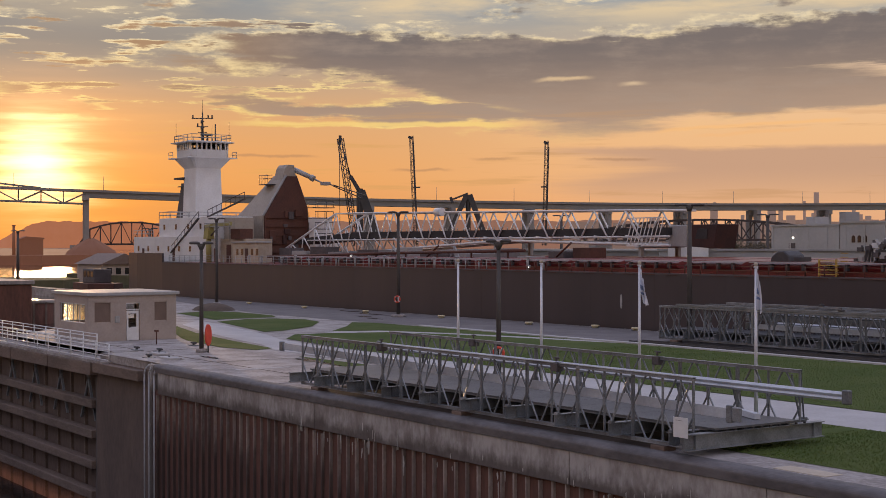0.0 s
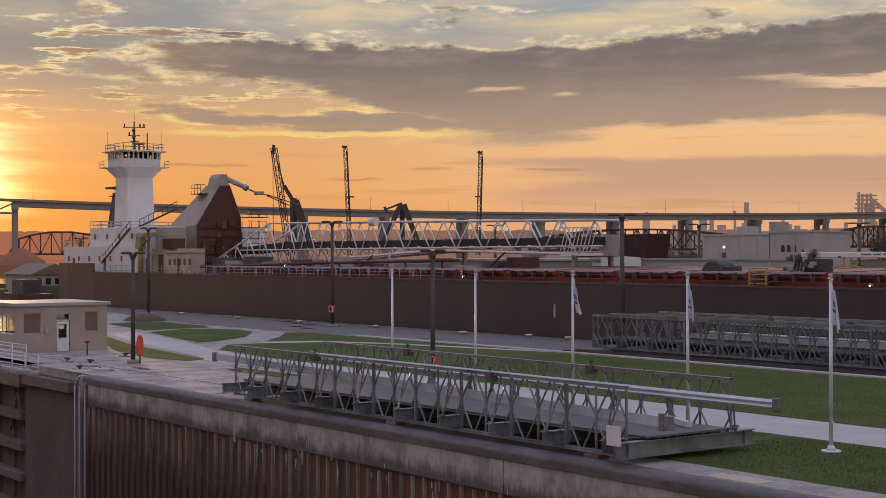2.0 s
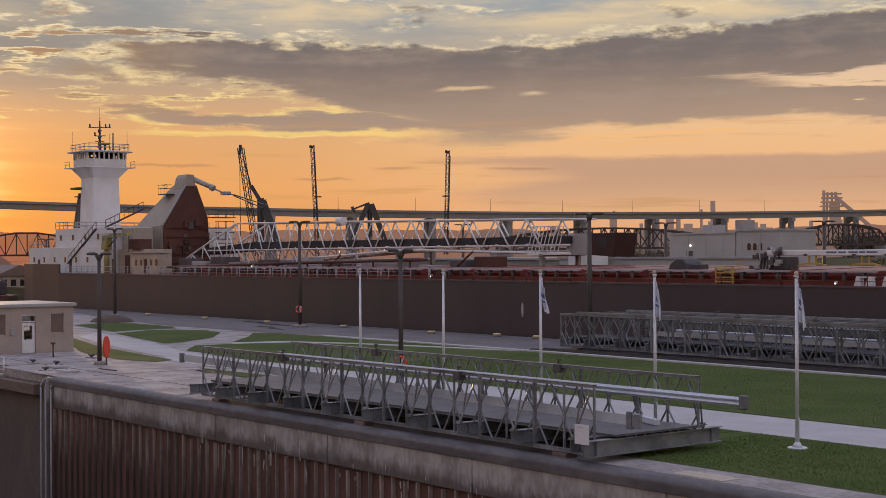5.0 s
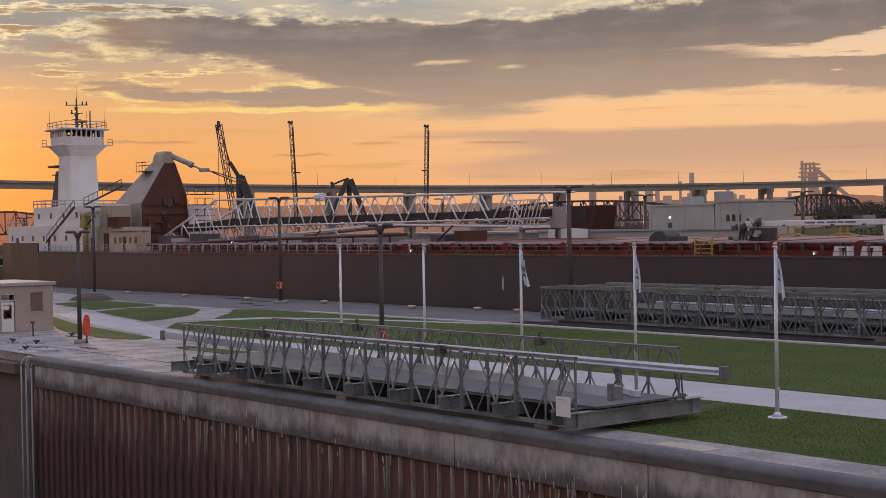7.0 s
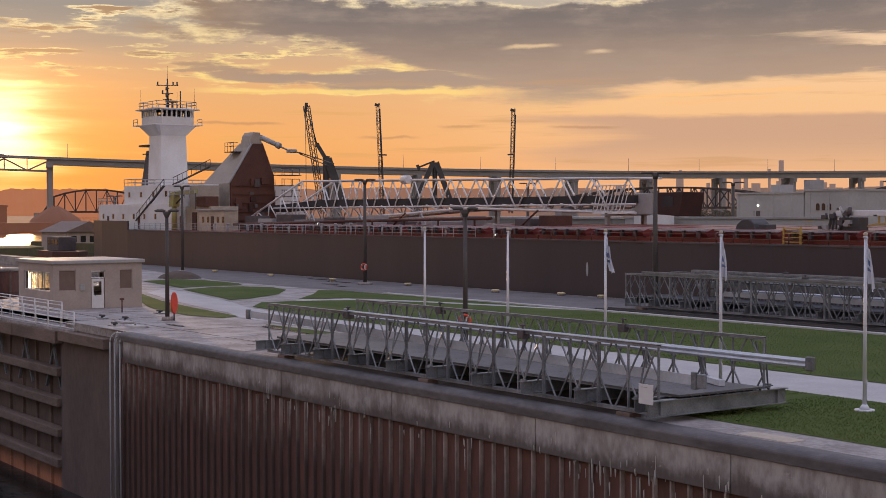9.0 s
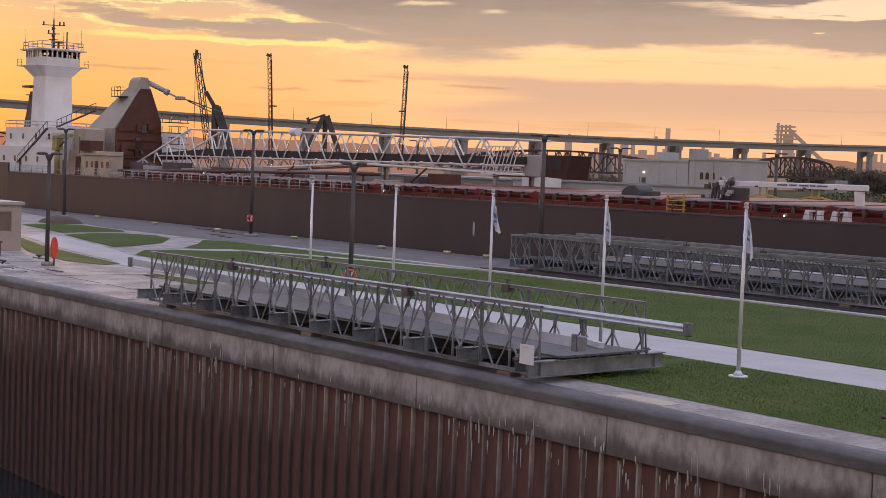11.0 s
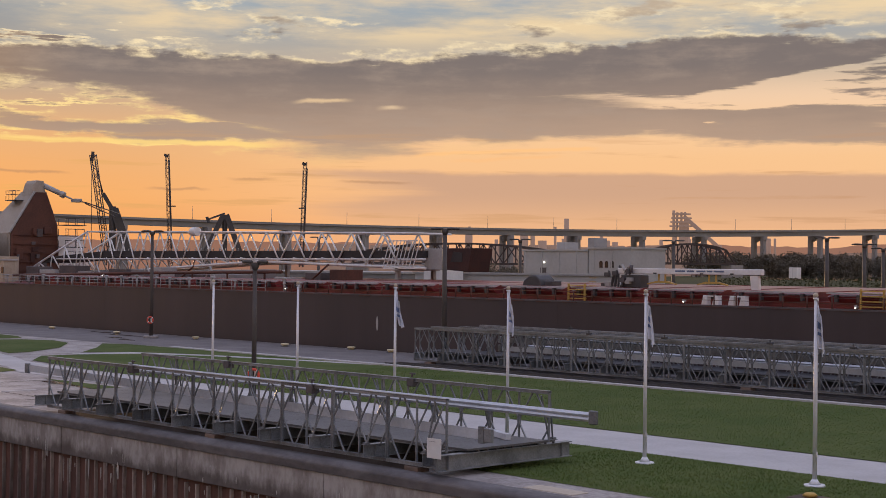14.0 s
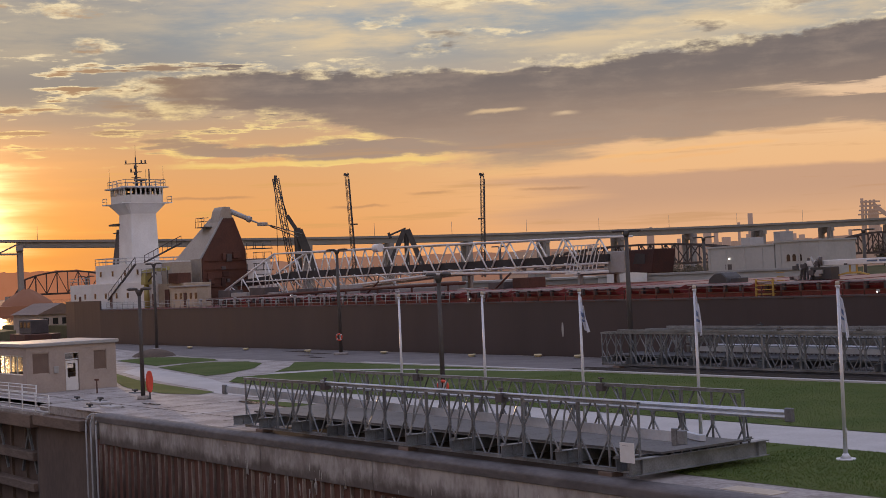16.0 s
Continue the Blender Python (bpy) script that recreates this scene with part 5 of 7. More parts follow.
for s in (-1, 1):
    for k in range(7):
        bm = B()
        box(bm, TX - 2.6 + k * 0.83, TX - 2.38 + k * 0.83, TY + s * 3.15 - 0.12, TY + s * 3.15 + 0.12, 22.1, 23.1)
        part("mullion", bm, WHITE, wheel)
        bm = B()
        box(bm, TX + s * 3.25 - 0.12, TX + s * 3.25 + 0.12, TY - 2.5 + k * 0.8, TY - 2.28 + k * 0.8, 22.1, 23.1)
        part("mullion", bm, WHITE, wheel)
part("wheelhouse_roof", loft(B(), [(3.4, 3.3, 23.1, 0.7), (4.1, 4.0, 23.22, 0.8), (4.1, 4.0, 23.34, 0.8), (3.4, 3.3, 23.45, 0.7)]), WHITE, ship)
for s in (-1, 1):
    bm = B()
    box(bm, TX + s * 3.0 - 0.9, TX + s * 3.0 + 0.9, TY - 4.2, TY + 4.2, 20.75, 20.9)
    part("bridge_wing", bm, WHITE, ship)
railing([(TX - 3.8, TY - 4.1, 20.9), (TX - 2.2, TY - 4.1, 20.9)], 0.9)
railing([(TX + 2.2, TY + 4.1, 20.9), (TX + 3.8, TY + 4.1, 20.9)], 0.9)
railing([(TX - 3.4, TY - 3.3, 23.45), (TX + 3.4, TY - 3.3, 23.45), (TX + 3.4, TY + 3.3, 23.45), (TX - 3.4, TY + 3.3, 23.45), (TX - 3.4, TY - 3.3, 23.45)], 1.0)
mast = part("mast", tube(B(), (TX, TY, 23.45), (TX, TY, 28.2), 0.28, 0.10, 8), DARK_STEEL, ship, "dark signal mast with yards")
for z, L in ((27.2, 1.7), (25.9, 0.9), (25.0, 0.7)):
    part("yard", beam(B(), (TX - L * 0.5, TY - L * 0.87, z), (TX + L * 0.5, TY + L * 0.87, z), 0.12, 0.12), DARK_STEEL, mast)
for z in (24.4, 25.4, 26.4):
    part("signal_lamp", tube(B(), (TX + 0.2, TY - 0.2, z), (TX + 0.2, TY - 0.2, z + 0.5), 0.22, n=8), DARK_STEEL, mast)
for z, r in ((24.1, 0.5), (25.7, 0.34), (26.7, 0.3)):
    part("mast_platform", tube(B(), (TX, TY, z), (TX, TY, z + 0.1), r, n=10), DARK_STEEL, mast)
for dx, dy, z in ((-0.5, -0.87, 27.2), (0.5, 0.87, 27.2), (0.3, 0.52, 27.2), (-0.25, -0.43, 25.9)):
    part("lantern", tube(B(), (TX + dx * 1.5, TY + dy * 1.5, z), (TX + dx * 1.5, TY + dy * 1.5, z + 0.55), 0.12, n=6), DARK_STEEL, mast)
for dx, dy in ((-3.2, -3.1), (3.2, 3.1), (-3.2, 3.1)):
    part("whip_aerial", tube(B(), (TX + dx, TY + dy, 23.45), (TX + dx, TY + dy, 26.6), 0.04, 0.02, 5), DARK_STEEL, mast)
part("aerial", tube(B(), (TX, TY, 28.2), (TX, TY, 30.2), 0.04, 0.02, 5), DARK_STEEL, mast)
part("whip_mast", tube(B(), (TX + 2.2, TY + 1.2, 23.45), (TX + 2.2, TY + 1.2, 26.2), 0.12, 0.09, 6), DARK_STEEL, ship)
bm = B()
box(bm, TX + 0.9, TX + 1.9, TY - 0.4, TY + 0.9, 24.4, 24.7), tube(bm, (TX + 1.4, TY + 0.2, 23.45), (TX + 1.4, TY + 0.2, 24.4), 0.18)
part("radar_scanner", bm, DARK_STEEL, ship)
# exhaust stack behind the tower
bm = B()
prism(bm, [(-214.4, 11.2), (-210.6, 11.2), (-210.4, 17.0), (-212.2, 17.0)], "y", 91.5, 94.5)
part("funnel", bm, FUNNEL, ship, "dark raked exhaust funnel")
bm = B()
box(bm, -213.6, -210.4, 90.8, 95, 17.6, 17.9), box(bm, -213, -211, 91.2, 94.8, 16.4, 16.55)
part("funnel_platform", bm, DARK_STEEL, ship)

# cargo elevator house with its gabled casing
elev = thing("unloading_tower", (-188, 95.5, DECK), "gabled conveyor tower with grey roof and red-brown end", "conveyor tower")
gable = [(92.0, DECK), (92.0, 11.3), (95.6, 17.1), (97.2, 17.1), (98.9, 12.6), (99.4, DECK)]
part("end_wall", prism(B(), gable, "x", -189, -185), RUST, elev, "red-brown plated end wall")
outer = [(91.85, DECK), (91.85, 11.35), (95.45, 17.25), (97.3, 17.25), (99.1, 12.65), (99.55, DECK)]


def leaning(bm, section, front, back, back_top):
    """A casing drawn out along x whose rear leans forward towards its top."""
    rings = [[bm.verts.new((front, y, z)) for y, z in section],
             [bm.verts.new((back + (back_top - back) * max(0.0, min(1.0, (z - 11.3) / 5.9)), y, z)) for y, z in section]]
    n = len(section)
    for i in range(n):
        bm.faces.new((rings[0][i], rings[0][(i + 1) % n], rings[1][(i + 1) % n], rings[1][i]))
    bm.faces.new(rings[0][::-1]), bm.faces.new(rings[1])
    return bm


part("casing", leaning(B(), outer, -185.25, -193.8, -189.0), HOUSING, elev, "brownish grey sheeted casing")
bm = B()
beam(bm, (-185.15, 91.8, 11.35), (-185.15, 95.5, 17.2), 0.3, 0.2)
part("verge", bm, GREY_PLATE, elev)
for k in range(4):
    part("sheet_seam", box(B(), -191.6 + k * 1.9, -191.54 + k * 1.9, 91.8, 91.86, DECK, 11.3), HOUSING, elev)
bm = B()
prism(bm, [(95.0, 16.4), (95.5, 18.3), (95.9, 18.8), (97.0, 18.75), (97.3, 17.0)], "x", -188.2, -185.4)
part("head_house", bm, HOUSING, elev, "grey conveyor head house", 0.08)
bm = B()
tube(bm, (-185.8, 97.2, 18.1), (-183.5, 98.8, 16.9), 0.4, 0.34, 10)
tube(bm, (-183.6, 98.75, 16.95), (-183.2, 99.0, 16.7), 0.46, 0.46, 10)
tube(bm, (-183.2, 99.0, 16.7), (-182.3, 99.7, 16.2), 0.14, 0.12, 8)
part("chute", bm, GREY_PLATE, elev, "grey discharge chute")
bm = B()
box(bm, -182.4, -181.2, 99.6, 100.7, 15.75, 16.25)
tube(bm, (-181.2, 100.4, 15.9), (-180.6, 100.8, 15.7), 0.1)
part("sheave_block", bm, GREY_PLATE, elev, "grey sheave block", 0.05)
for k in range(5):
    bm = B()
    box(bm, -184.9, -184.75, 92.3, 99.2 - 0.15 * k, 6 + k * 1.25, 6.12 + k * 1.25)
    part("girt", bm, RUST, elev)
random.seed(61)
for k in range(12):
    y0, z0 = random.uniform(92.6, 97.6), random.uniform(5.2, 11.5)
    w, h = random.uniform(0.3, 1.1), random.uniform(0.3, 1.6)
    bm = B()
    box(bm, -185.02, -184.72 + random.uniform(-0.1, 0.12), y0, y0 + w, z0, z0 + h)
    part("duct", bm, random.choice((RUST, FUNNEL, HOOD)), elev, "", 0.03)
for k, z in enumerate((11.0, 12.5, 9.4, 7.8)):
    bm = B()
    box(bm, -185, -182.6, 98.9, 102.2, z, z + 0.1)
    for dx in (-184.9, -182.8):
        for dy in (99.1, 100.6, 102.0):
            tube(bm, (dx, dy, z), (dx, dy, z + 1.0), 0.05, n=5)
    tube(bm, (-182.8, 99, z + 1), (-182.8, 102, z + 1), 0.05, n=5)
    part("landing", bm, DARK_STEEL, elev)
bm = B()
for y in (93.2, 93.9):
    for z in (16.8, 17.3):
        tube(bm, (-189.6, y + 0.2, z), (-186.8, y + 0.2, z), 0.04, n=5)
for x in (-189.6, -188.7, -187.7, -186.8):
    tube(bm, (x, 93.4, 16.0), (x, 93.4, 17.3), 0.04, n=5)
box(bm, -189.6, -186.8, 93.3, 95.0, 15.9, 16.0)
part("head_platform", bm, DARK_STEEL, elev)

elev.location.x += 1.3

# the discharge boom
boom = thing("unloading_boom", (-140, 95, DECK), "long white tubular lattice discharge boom lying along the ship's deck", "conveyor boom")
BX0, BX1 = -164.0, -101.5


def top_z(x):
    return 11.25 - 0.9 * max(0.0, (x + 160) / 60)


def low_z(x):
    return 6.05 + 1.5 * max(0.0, min(1.0, (x + 160) / 32))


def belt_z(x):
    return 7.95 + 0.05 * min(0, (x + 150) / 10)


N = 13
stepx = (BX1 - BX0) / N
for y in (92.6, 97.4):
    for x0, x1 in ((BX0, -140), (-140, BX1)):
        part("top_chord", tube(B(), (x0, y, top_z(x0)), (x1, y, top_z(x1)), 0.095), WHITE, boom)
    part("toe_chord", tube(B(), (-180, y, 6.1), (BX0, y, top_z(BX0)), 0.15), WHITE, boom)
    part("low_chord", tube(B(), (-180, y, 6.0), (-158, y, 6.1), 0.15), WHITE, boom)
    part("low_chord", tube(B(), (-158, y, 6.1), (-127, y, 7.55), 0.15), WHITE, boom)
    part("low_chord", tube(B(), (-127, y, 7.55), (BX1 + 1.5, y, 7.0), 0.15), WHITE, boom)
    part("belt_chord", tube(B(), (-172, y, belt_z(-172) - 0.1), (BX1 + 1.5, y, 7.85), 0.09), WHITE, boom)
    for k in range(N):
        xt = BX0 + (k + 0.0) * stepx
        for s in (-0.5, 0.5):
            xb = xt + s * stepx
            if xb < BX1 + 1:
                part("brace", tube(B(), (xt, y, top_z(xt)), (xb, y, low_z(xb) if xb < -122 else 7.35), 0.095, n=6), WHITE, boom)
        part("hanger", tube(B(), (xt, y, belt_z(xt)), (xt + stepx / 2, y, low_z(xt + stepx / 2) + 0.1), 0.08, n=6), WHITE, boom)
    for k in range(4):
        x = -176.6 + k * 3.4
        z = 6.1 + (x + 180) * 0.322
        part("toe_brace", tube(B(), (x, y, z), (x - 0.5, y, 6.05), 0.1, n=6), WHITE, boom)
        part("toe_brace", tube(B(), (x, y, z), (x + 2.6, y, 6.05), 0.1, n=6), WHITE, boom)
for k in range(N + 1):
    x = BX0 + k * stepx
    part("cross_tie", tube(B(), (x, 92.6, top_z(x)), (x, 97.4, top_z(x)), 0.11, n=6), WHITE, boom)
    if k < N:
        part("lateral", tube(B(), (x, 92.6, top_z(x)), (x + stepx, 97.4, top_z(x + stepx)), 0.07, n=6), WHITE, boom)
bm = B()
prism(bm, [(-176, 7.2), (-160, 7.95), (BX1 + 1, 8.0), (BX1 + 1, 8.7), (-160, 8.75), (-176, 7.9)], "y", 92.72, 97.28)
part("belt_trough", bm, BELT, boom, "dark rubber conveyor belt trough")
for k in range(51):
    x = -164 + k * 1.22
    part("idler", tube(B(), (x, 92.8, 8.7), (x, 92.8, 9.05), 0.06, n=5), GREY_PLATE, boom)
bm = B()
box(bm, -106, -101, 92.4, 97.6, 6.9, 7.05)
part("end_platform", bm, WHITE, boom)
for k in range(9):
    part("ladder_hoop", beam(B(), (-106 + 0.55 * k, 92.4, 7.0), (-105 + 0.55 * k, 92.4, 9.7), 0.07, 0.07), WHITE, boom)
part("ladder_rail", box(B(), -106, -101, 92.4, 92.5, 9.6, 9.7), WHITE, boom)
bm = B()
box(bm, -101, -98.6, 93.4, 96.6, 6.85, 8.9)
part("head_frame", bm, GREY_PLATE, boom, "grey head frame", 0.05)
bm = B()
prism(bm, [(-98.8, 6.9), (-95.2, 6.7), (-94.7, 8.95), (-98.8, 8.9)], "y", 93.6, 96.4)
part("discharge_hood", bm, HOOD, boom, "red-brown discharge hood", 0.05)
bm = B()
prism(bm, [(-97.6, 7.6), (-96, 7.6), (-96, 8.5), (-97.2, 8.6)], "y", 93.56, 93.6)
part("hood_opening", bm, BELT, boom)
part("chord_drum", tube(B(), (-139.4, 92.2, 10.95), (-138.2, 92.2, 10.95), 0.5, n=14), WHITE, boom)
# rest trestles under the boom and the long service pipes on deck
for x in (-178, -160, -128, -104):
    t = thing("boom_rest", (x, 95, DECK), "steel trestle that carries the boom on deck", "trestle", "boom rests")
    for y in (92.6, 97.4):
        part("leg", beam(B(), (x, y, DECK), (x, y, low_z(x) - 0.1 if x < -120 else 7.0), 0.4, 0.4), GREY_PLATE, t)
    part("sill", box(B(), x - 0.3, x + 0.3, 92.0, 98.0, low_z(x) - 0.32 if x < -120 else 6.75, low_z(x) - 0.15 if x < -120 else 6.9), GREY_PLATE, t)
pipes = thing("deck_pipe_run", (-140, 83, DECK), "run of rust-brown pipes on low stands along the deck", "pipes")
part("pipe", tube(B(), (-168, 84.5, 5.6), (-134, 84.5, 6.2), 0.16), RUST, pipes)
part("pipe", tube(B(), (-134, 84.5, 6.2), (-112, 84.5, 6.5), 0.16), RUST, pipes)
for k in range(9):
    x = -166 + k * 6.4
    part("stand", beam(B(), (x, 84.5, DECK), (x, 84.5, 5.6 + 0.016 * (x + 168)), 0.15, 0.15), RUST, pipes)
# small deck lockers seen below the boom
random.seed(33)
for k in range(16):
    x = -168 + k * 4.1 + random.uniform(-1, 1)
    w, h = random.uniform(0.6, 2.2), random.uniform(0.6, 1.9)
    t = thing("deck_locker", (x, 88, DECK), "grey steel locker on the ship's deck", "locker", "deck lockers")
    part("body", box(B(), x - w, x + w, 87, 89, DECK + 0.1, DECK + 0.4 + h), random.choice((PLANT, GREY_PLATE, FUNNEL, RUST)), t, "", 0.03)
    part("plinth", box(B(), x - w * 0.9, x + w * 0.9, 87.1, 88.9, DECK, DECK + 0.1), DARK_STEEL, t)
for x, y, s in ((-109, 86, 1.0), (-132, 86, 0.9)):
    w = thing("deck_davit", (x, y, DECK), "small steel deck davit with a bent arm", "davit", "deck davits")
    part("post", tube(B(), (x, y, DECK), (x, y, DECK + 1.2 * s), 0.14), RUST, w)
    part("arm", tube(B(), (x, y, DECK + 1.2 * s), (x + 2.4, y, DECK + 2.6 * s), 0.1), RUST, w)

random.seed(57)
for k in range(18):
    x = -166 + k * 3.6 + random.uniform(-1, 1)
    v = thing("deck_vent", (x, 83.0, DECK), "small grey mushroom vent on the ship's deck", "vent", "deck vents")
    h = random.uniform(0.6, 1.3)
    part("stem", tube(B(), (x, 81.4, DECK), (x, 81.4, DECK + h), 0.12, n=8), GREY_PLATE, v)
    part("cap", tube(B(), (x, 81.4, DECK + h), (x, 81.4, DECK + h + 0.16), 0.26, 0.16, 10), GREY_PLATE, v)
for x in (-150, -139, -126.5):
    t = thing("deck_trestle", (x, 86, DECK), "white braced trestle on deck beside the boom", "trestle", "deck trestles")
    part("leg", tube(B(), (x - 1.6, 86, DECK), (x, 86, DECK + 2.3), 0.09, n=6), GREY_PLATE, t)
    part("leg", tube(B(), (x + 1.6, 86, DECK), (x, 86, DECK + 2.3), 0.09, n=6), GREY_PLATE, t)
    part("crossbar", tube(B(), (x - 0.9, 86, DECK + 1.0), (x + 0.9, 86, DECK + 1.0), 0.06, n=6), GREY_PLATE, t)
# lit deck lamps along the rail
for x, z in ((-104.8, 5.0), (-137.5, 5.86), (-59.7, 4.87), (-46.5, 4.8)):
    d = thing("deck_lamp", (x, SY + 0.3, DECK), "small lit lamp at the ship's deck edge", "lamp", "deck lamps")
    part("bulb", ball(B(), (x, SY + 0.1, z), 0.05, 8), LIT, d, "glowing white bulb")
    part("stem", tube(B(), (x, SY + 0.25, DECK), (x, SY + 0.25, z + 0.05), 0.03, n=6), DARK_STEEL, d)
    part("cowl", box(B(), x - 0.12, x + 0.12, SY + 0.12, SY + 0.3, z - 0.02, z + 0.16), GREY_PLATE, d, "", 0.02)

# hatch crane
hc = thing("hatch_crane", (-63, 90, DECK), "white travelling hatch crane spanning the cargo hatches", "gantry crane")
part("main_beam", box(B(), -69.0, -56.2, 83.7, 84.1, 6.74, 7.16), WHITE, hc, "white box girder with blue lettering", 0.04)
for k, (a, b) in enumerate(((-63.6, -62.7), (-62.55, -61.9), (-61.7, -60.9), (-60.8, -60.3), (-60.2, -59.3))):
    part("text_bar", box(B(), a, b, 83.69, 83.695, 6.92, 7.04), SIGN_INK, hc)
part("leg", prism(B(), [(-57.2, 6.72), (-56.5, 6.72), (-56.35, DECK), (-56.95, DECK)], "y", 83.75, 84.05), WHITE, hc, "", 0.03)
part("leg", box(B(), -68.9, -68.4, 83.75, 84.05, DECK + 1.1, 6.72), WHITE, hc)
part("leg", box(B(), -70.0, -66.8, 83.6, 84.8, DECK + 0.6, DECK + 1.1), GREY_PLATE, hc)
for x in (-69.6, -67.0):
    part("wheel", tube(B(), (x, 83.5, DECK + 0.35), (x, 84.0, DECK + 0.35), 0.35, n=14), GREY_PLATE, hc)
part("power_pack", box(B(), -68.6, -66.7, 83.6, 84.6, DECK + 0.8, DECK + 2.0), DARK_STEEL, hc, "black engine house", 0.05)
for k in range(6):
    bm = B()
    beam(bm, (-69.6 + 0.35 * k, 83.7, DECK + 1.1), (-69.5 + 0.3 * k, 83.9, DECK + 2.0 + 0.35 * (k % 3)), 0.12, 0.2)
    part("hydraulic_cylinder", bm, DARK_STEEL, hc)
for x in (-64.9, -60.4):
    bm = prism(B(), [(x - 1.3, 5.98), (x - 0.6, 6.1), (x + 0.6, 6.1), (x + 1.3, 5.98), (x + 1.3, 6.06), (x + 0.5, 6.24), (x - 0.5, 6.24), (x - 1.3, 6.06)], "y", 83.75, 83.95)
    box(bm, x - 0.35, x - 0.25, 83.8, 83.9, 6.2, 6.74), box(bm, x + 0.25, x + 0.35, 83.8, 83.9, 6.2, 6.74)
    part("spreader", bm, YELLOW, hc, "yellow lifting spreader")
random.seed(91)
for k in range(16):
    x, z = random.uniform(-70.4, -67.2), random.uniform(DECK + 1.0, DECK + 2.5)
    bm = B()
    if k % 2:
        tube(bm, (x, 83.45, z), (x + random.uniform(-0.5, 0.5), 83.5, z + random.uniform(0.2, 0.6)), random.uniform(0.06, 0.14), n=8)
    else:
        box(bm, x - 0.2, x + random.uniform(0.05, 0.3), 83.35, 83.6, z - 0.15, z + random.uniform(0.05, 0.25))
    part("engine_fitting", bm, random.choice((DARK_STEEL, FUNNEL, GREY_PLATE)), hc)
for k in range(5):
    part("deck_ladder_rung", box(B(), -71.6, -70.9, 83.4, 83.46, DECK + 0.5 + k * 0.3, DECK + 0.56 + k * 0.3), YELLOW, hc)
for x in (-58.6, -61.2, -65.4):
    part("end_fitting", box(B(), x - 0.12, x + 0.12, 83.6, 83.68, 6.74, 6.86), DARK_STEEL, hc)
roll = thing("covered_winch", (-77.2, 84, DECK + 0.9), "black tarpaulin-covered winch on the hatch deck", "winch")
bm = prism(B(), [(-78.7, 5.55), (-78.5, 6.1), (-77.9, 6.5), (-77.2, 6.55), (-76.7, 6.2), (-76.5, 5.55)], "y", 83.4, 85.2)
part("cover", bm, DARK_STEEL, roll, "", 0.08)
part("motor", box(B(), -76.4, -75.6, 83.6, 84.8, 5.55, 6.1), DARK_STEEL, roll, "", 0.05)
part("skid", box(B(), -78.8, -75.4, 83.4, 85.0, DECK + 0.42, 5.55), RUST, roll)
for x in (-70.9, -46.3):
    f = thing("access_frame", (x, 82.2, DECK), "yellow steel access stair at the hatch side", "stair", "yellow deck stairs")
    for dx in (-0.8, 0.8):
        part("stile", beam(B(), (x + dx, 81.2, DECK), (x + dx, 81.2, DECK + 1.3), 0.12, 0.12), YELLOW, f)
    for k in range(4):
        part("tread", box(B(), x - 0.8, x + 0.8, 81.1, 81.5, DECK + 0.15 + 0.33 * k, DECK + 0.22 + 0.33 * k), YELLOW, f)
for x in (-57.9, -55.7):
    f = thing("mooring_chock", (x, 80.4, DECK), "pale twin fairlead on the deck edge", "fairlead", "deck fairleads")
    for dx in (-0.55, 0.35):
        part("horn", prism(B(), [(x + dx - 0.3, DECK), (x + dx + 0.25, DECK), (x + dx + 0.2, DECK + 0.68), (x + dx - 0.1, DECK + 0.72)], "y", 80.2, 80.7), WHITE, f, "", 0.05)
    part("bridge_bar", box(B(), x - 0.6, x + 0.6, 80.25, 80.65, DECK + 0.6, DECK + 0.72), WHITE, f)

# ---- beyond the ship ----
def at(az, d):
    return d * math.sin(radians(az)), d * math.cos(radians(az))


bm = B()
prism(bm, [(-330, 113), (400, 113), (1500, 700), (900, 1500), (-500, 1300), (-560, 900), (-420, 430), (-360, 240)], "z", -6, 0.6)
solid_thing("ground_far_bank", bm, SOIL, "flat dark far bank behind the ship", "ground", kind="structure")
bm = B()
prism(bm, [at(-79, 285), at(-71.2, 292), at(-70.6, 305), at(-71.2, 322), at(-79, 330)], "z", -4, 0.3)
solid_thing("ground_breakwater", bm, SOIL, "low dark breakwater in the river", "ground", kind="structure")


def shed(name, x0, x1, y0, y1, z1, mat, label, category, trims=True):
    s = thing(name, ((x0 + x1) / 2, y0, 0.6), label, category)
    part("wall", box(B(), x0, x1, y0, y1, 0.6, z1), mat, s)
    part("roof", box(B(), x0 - 0.2, x1 + 0.2, y0 - 0.2, y1 + 0.2, z1, z1 + 0.25), GREY_PLATE, s)
    return s


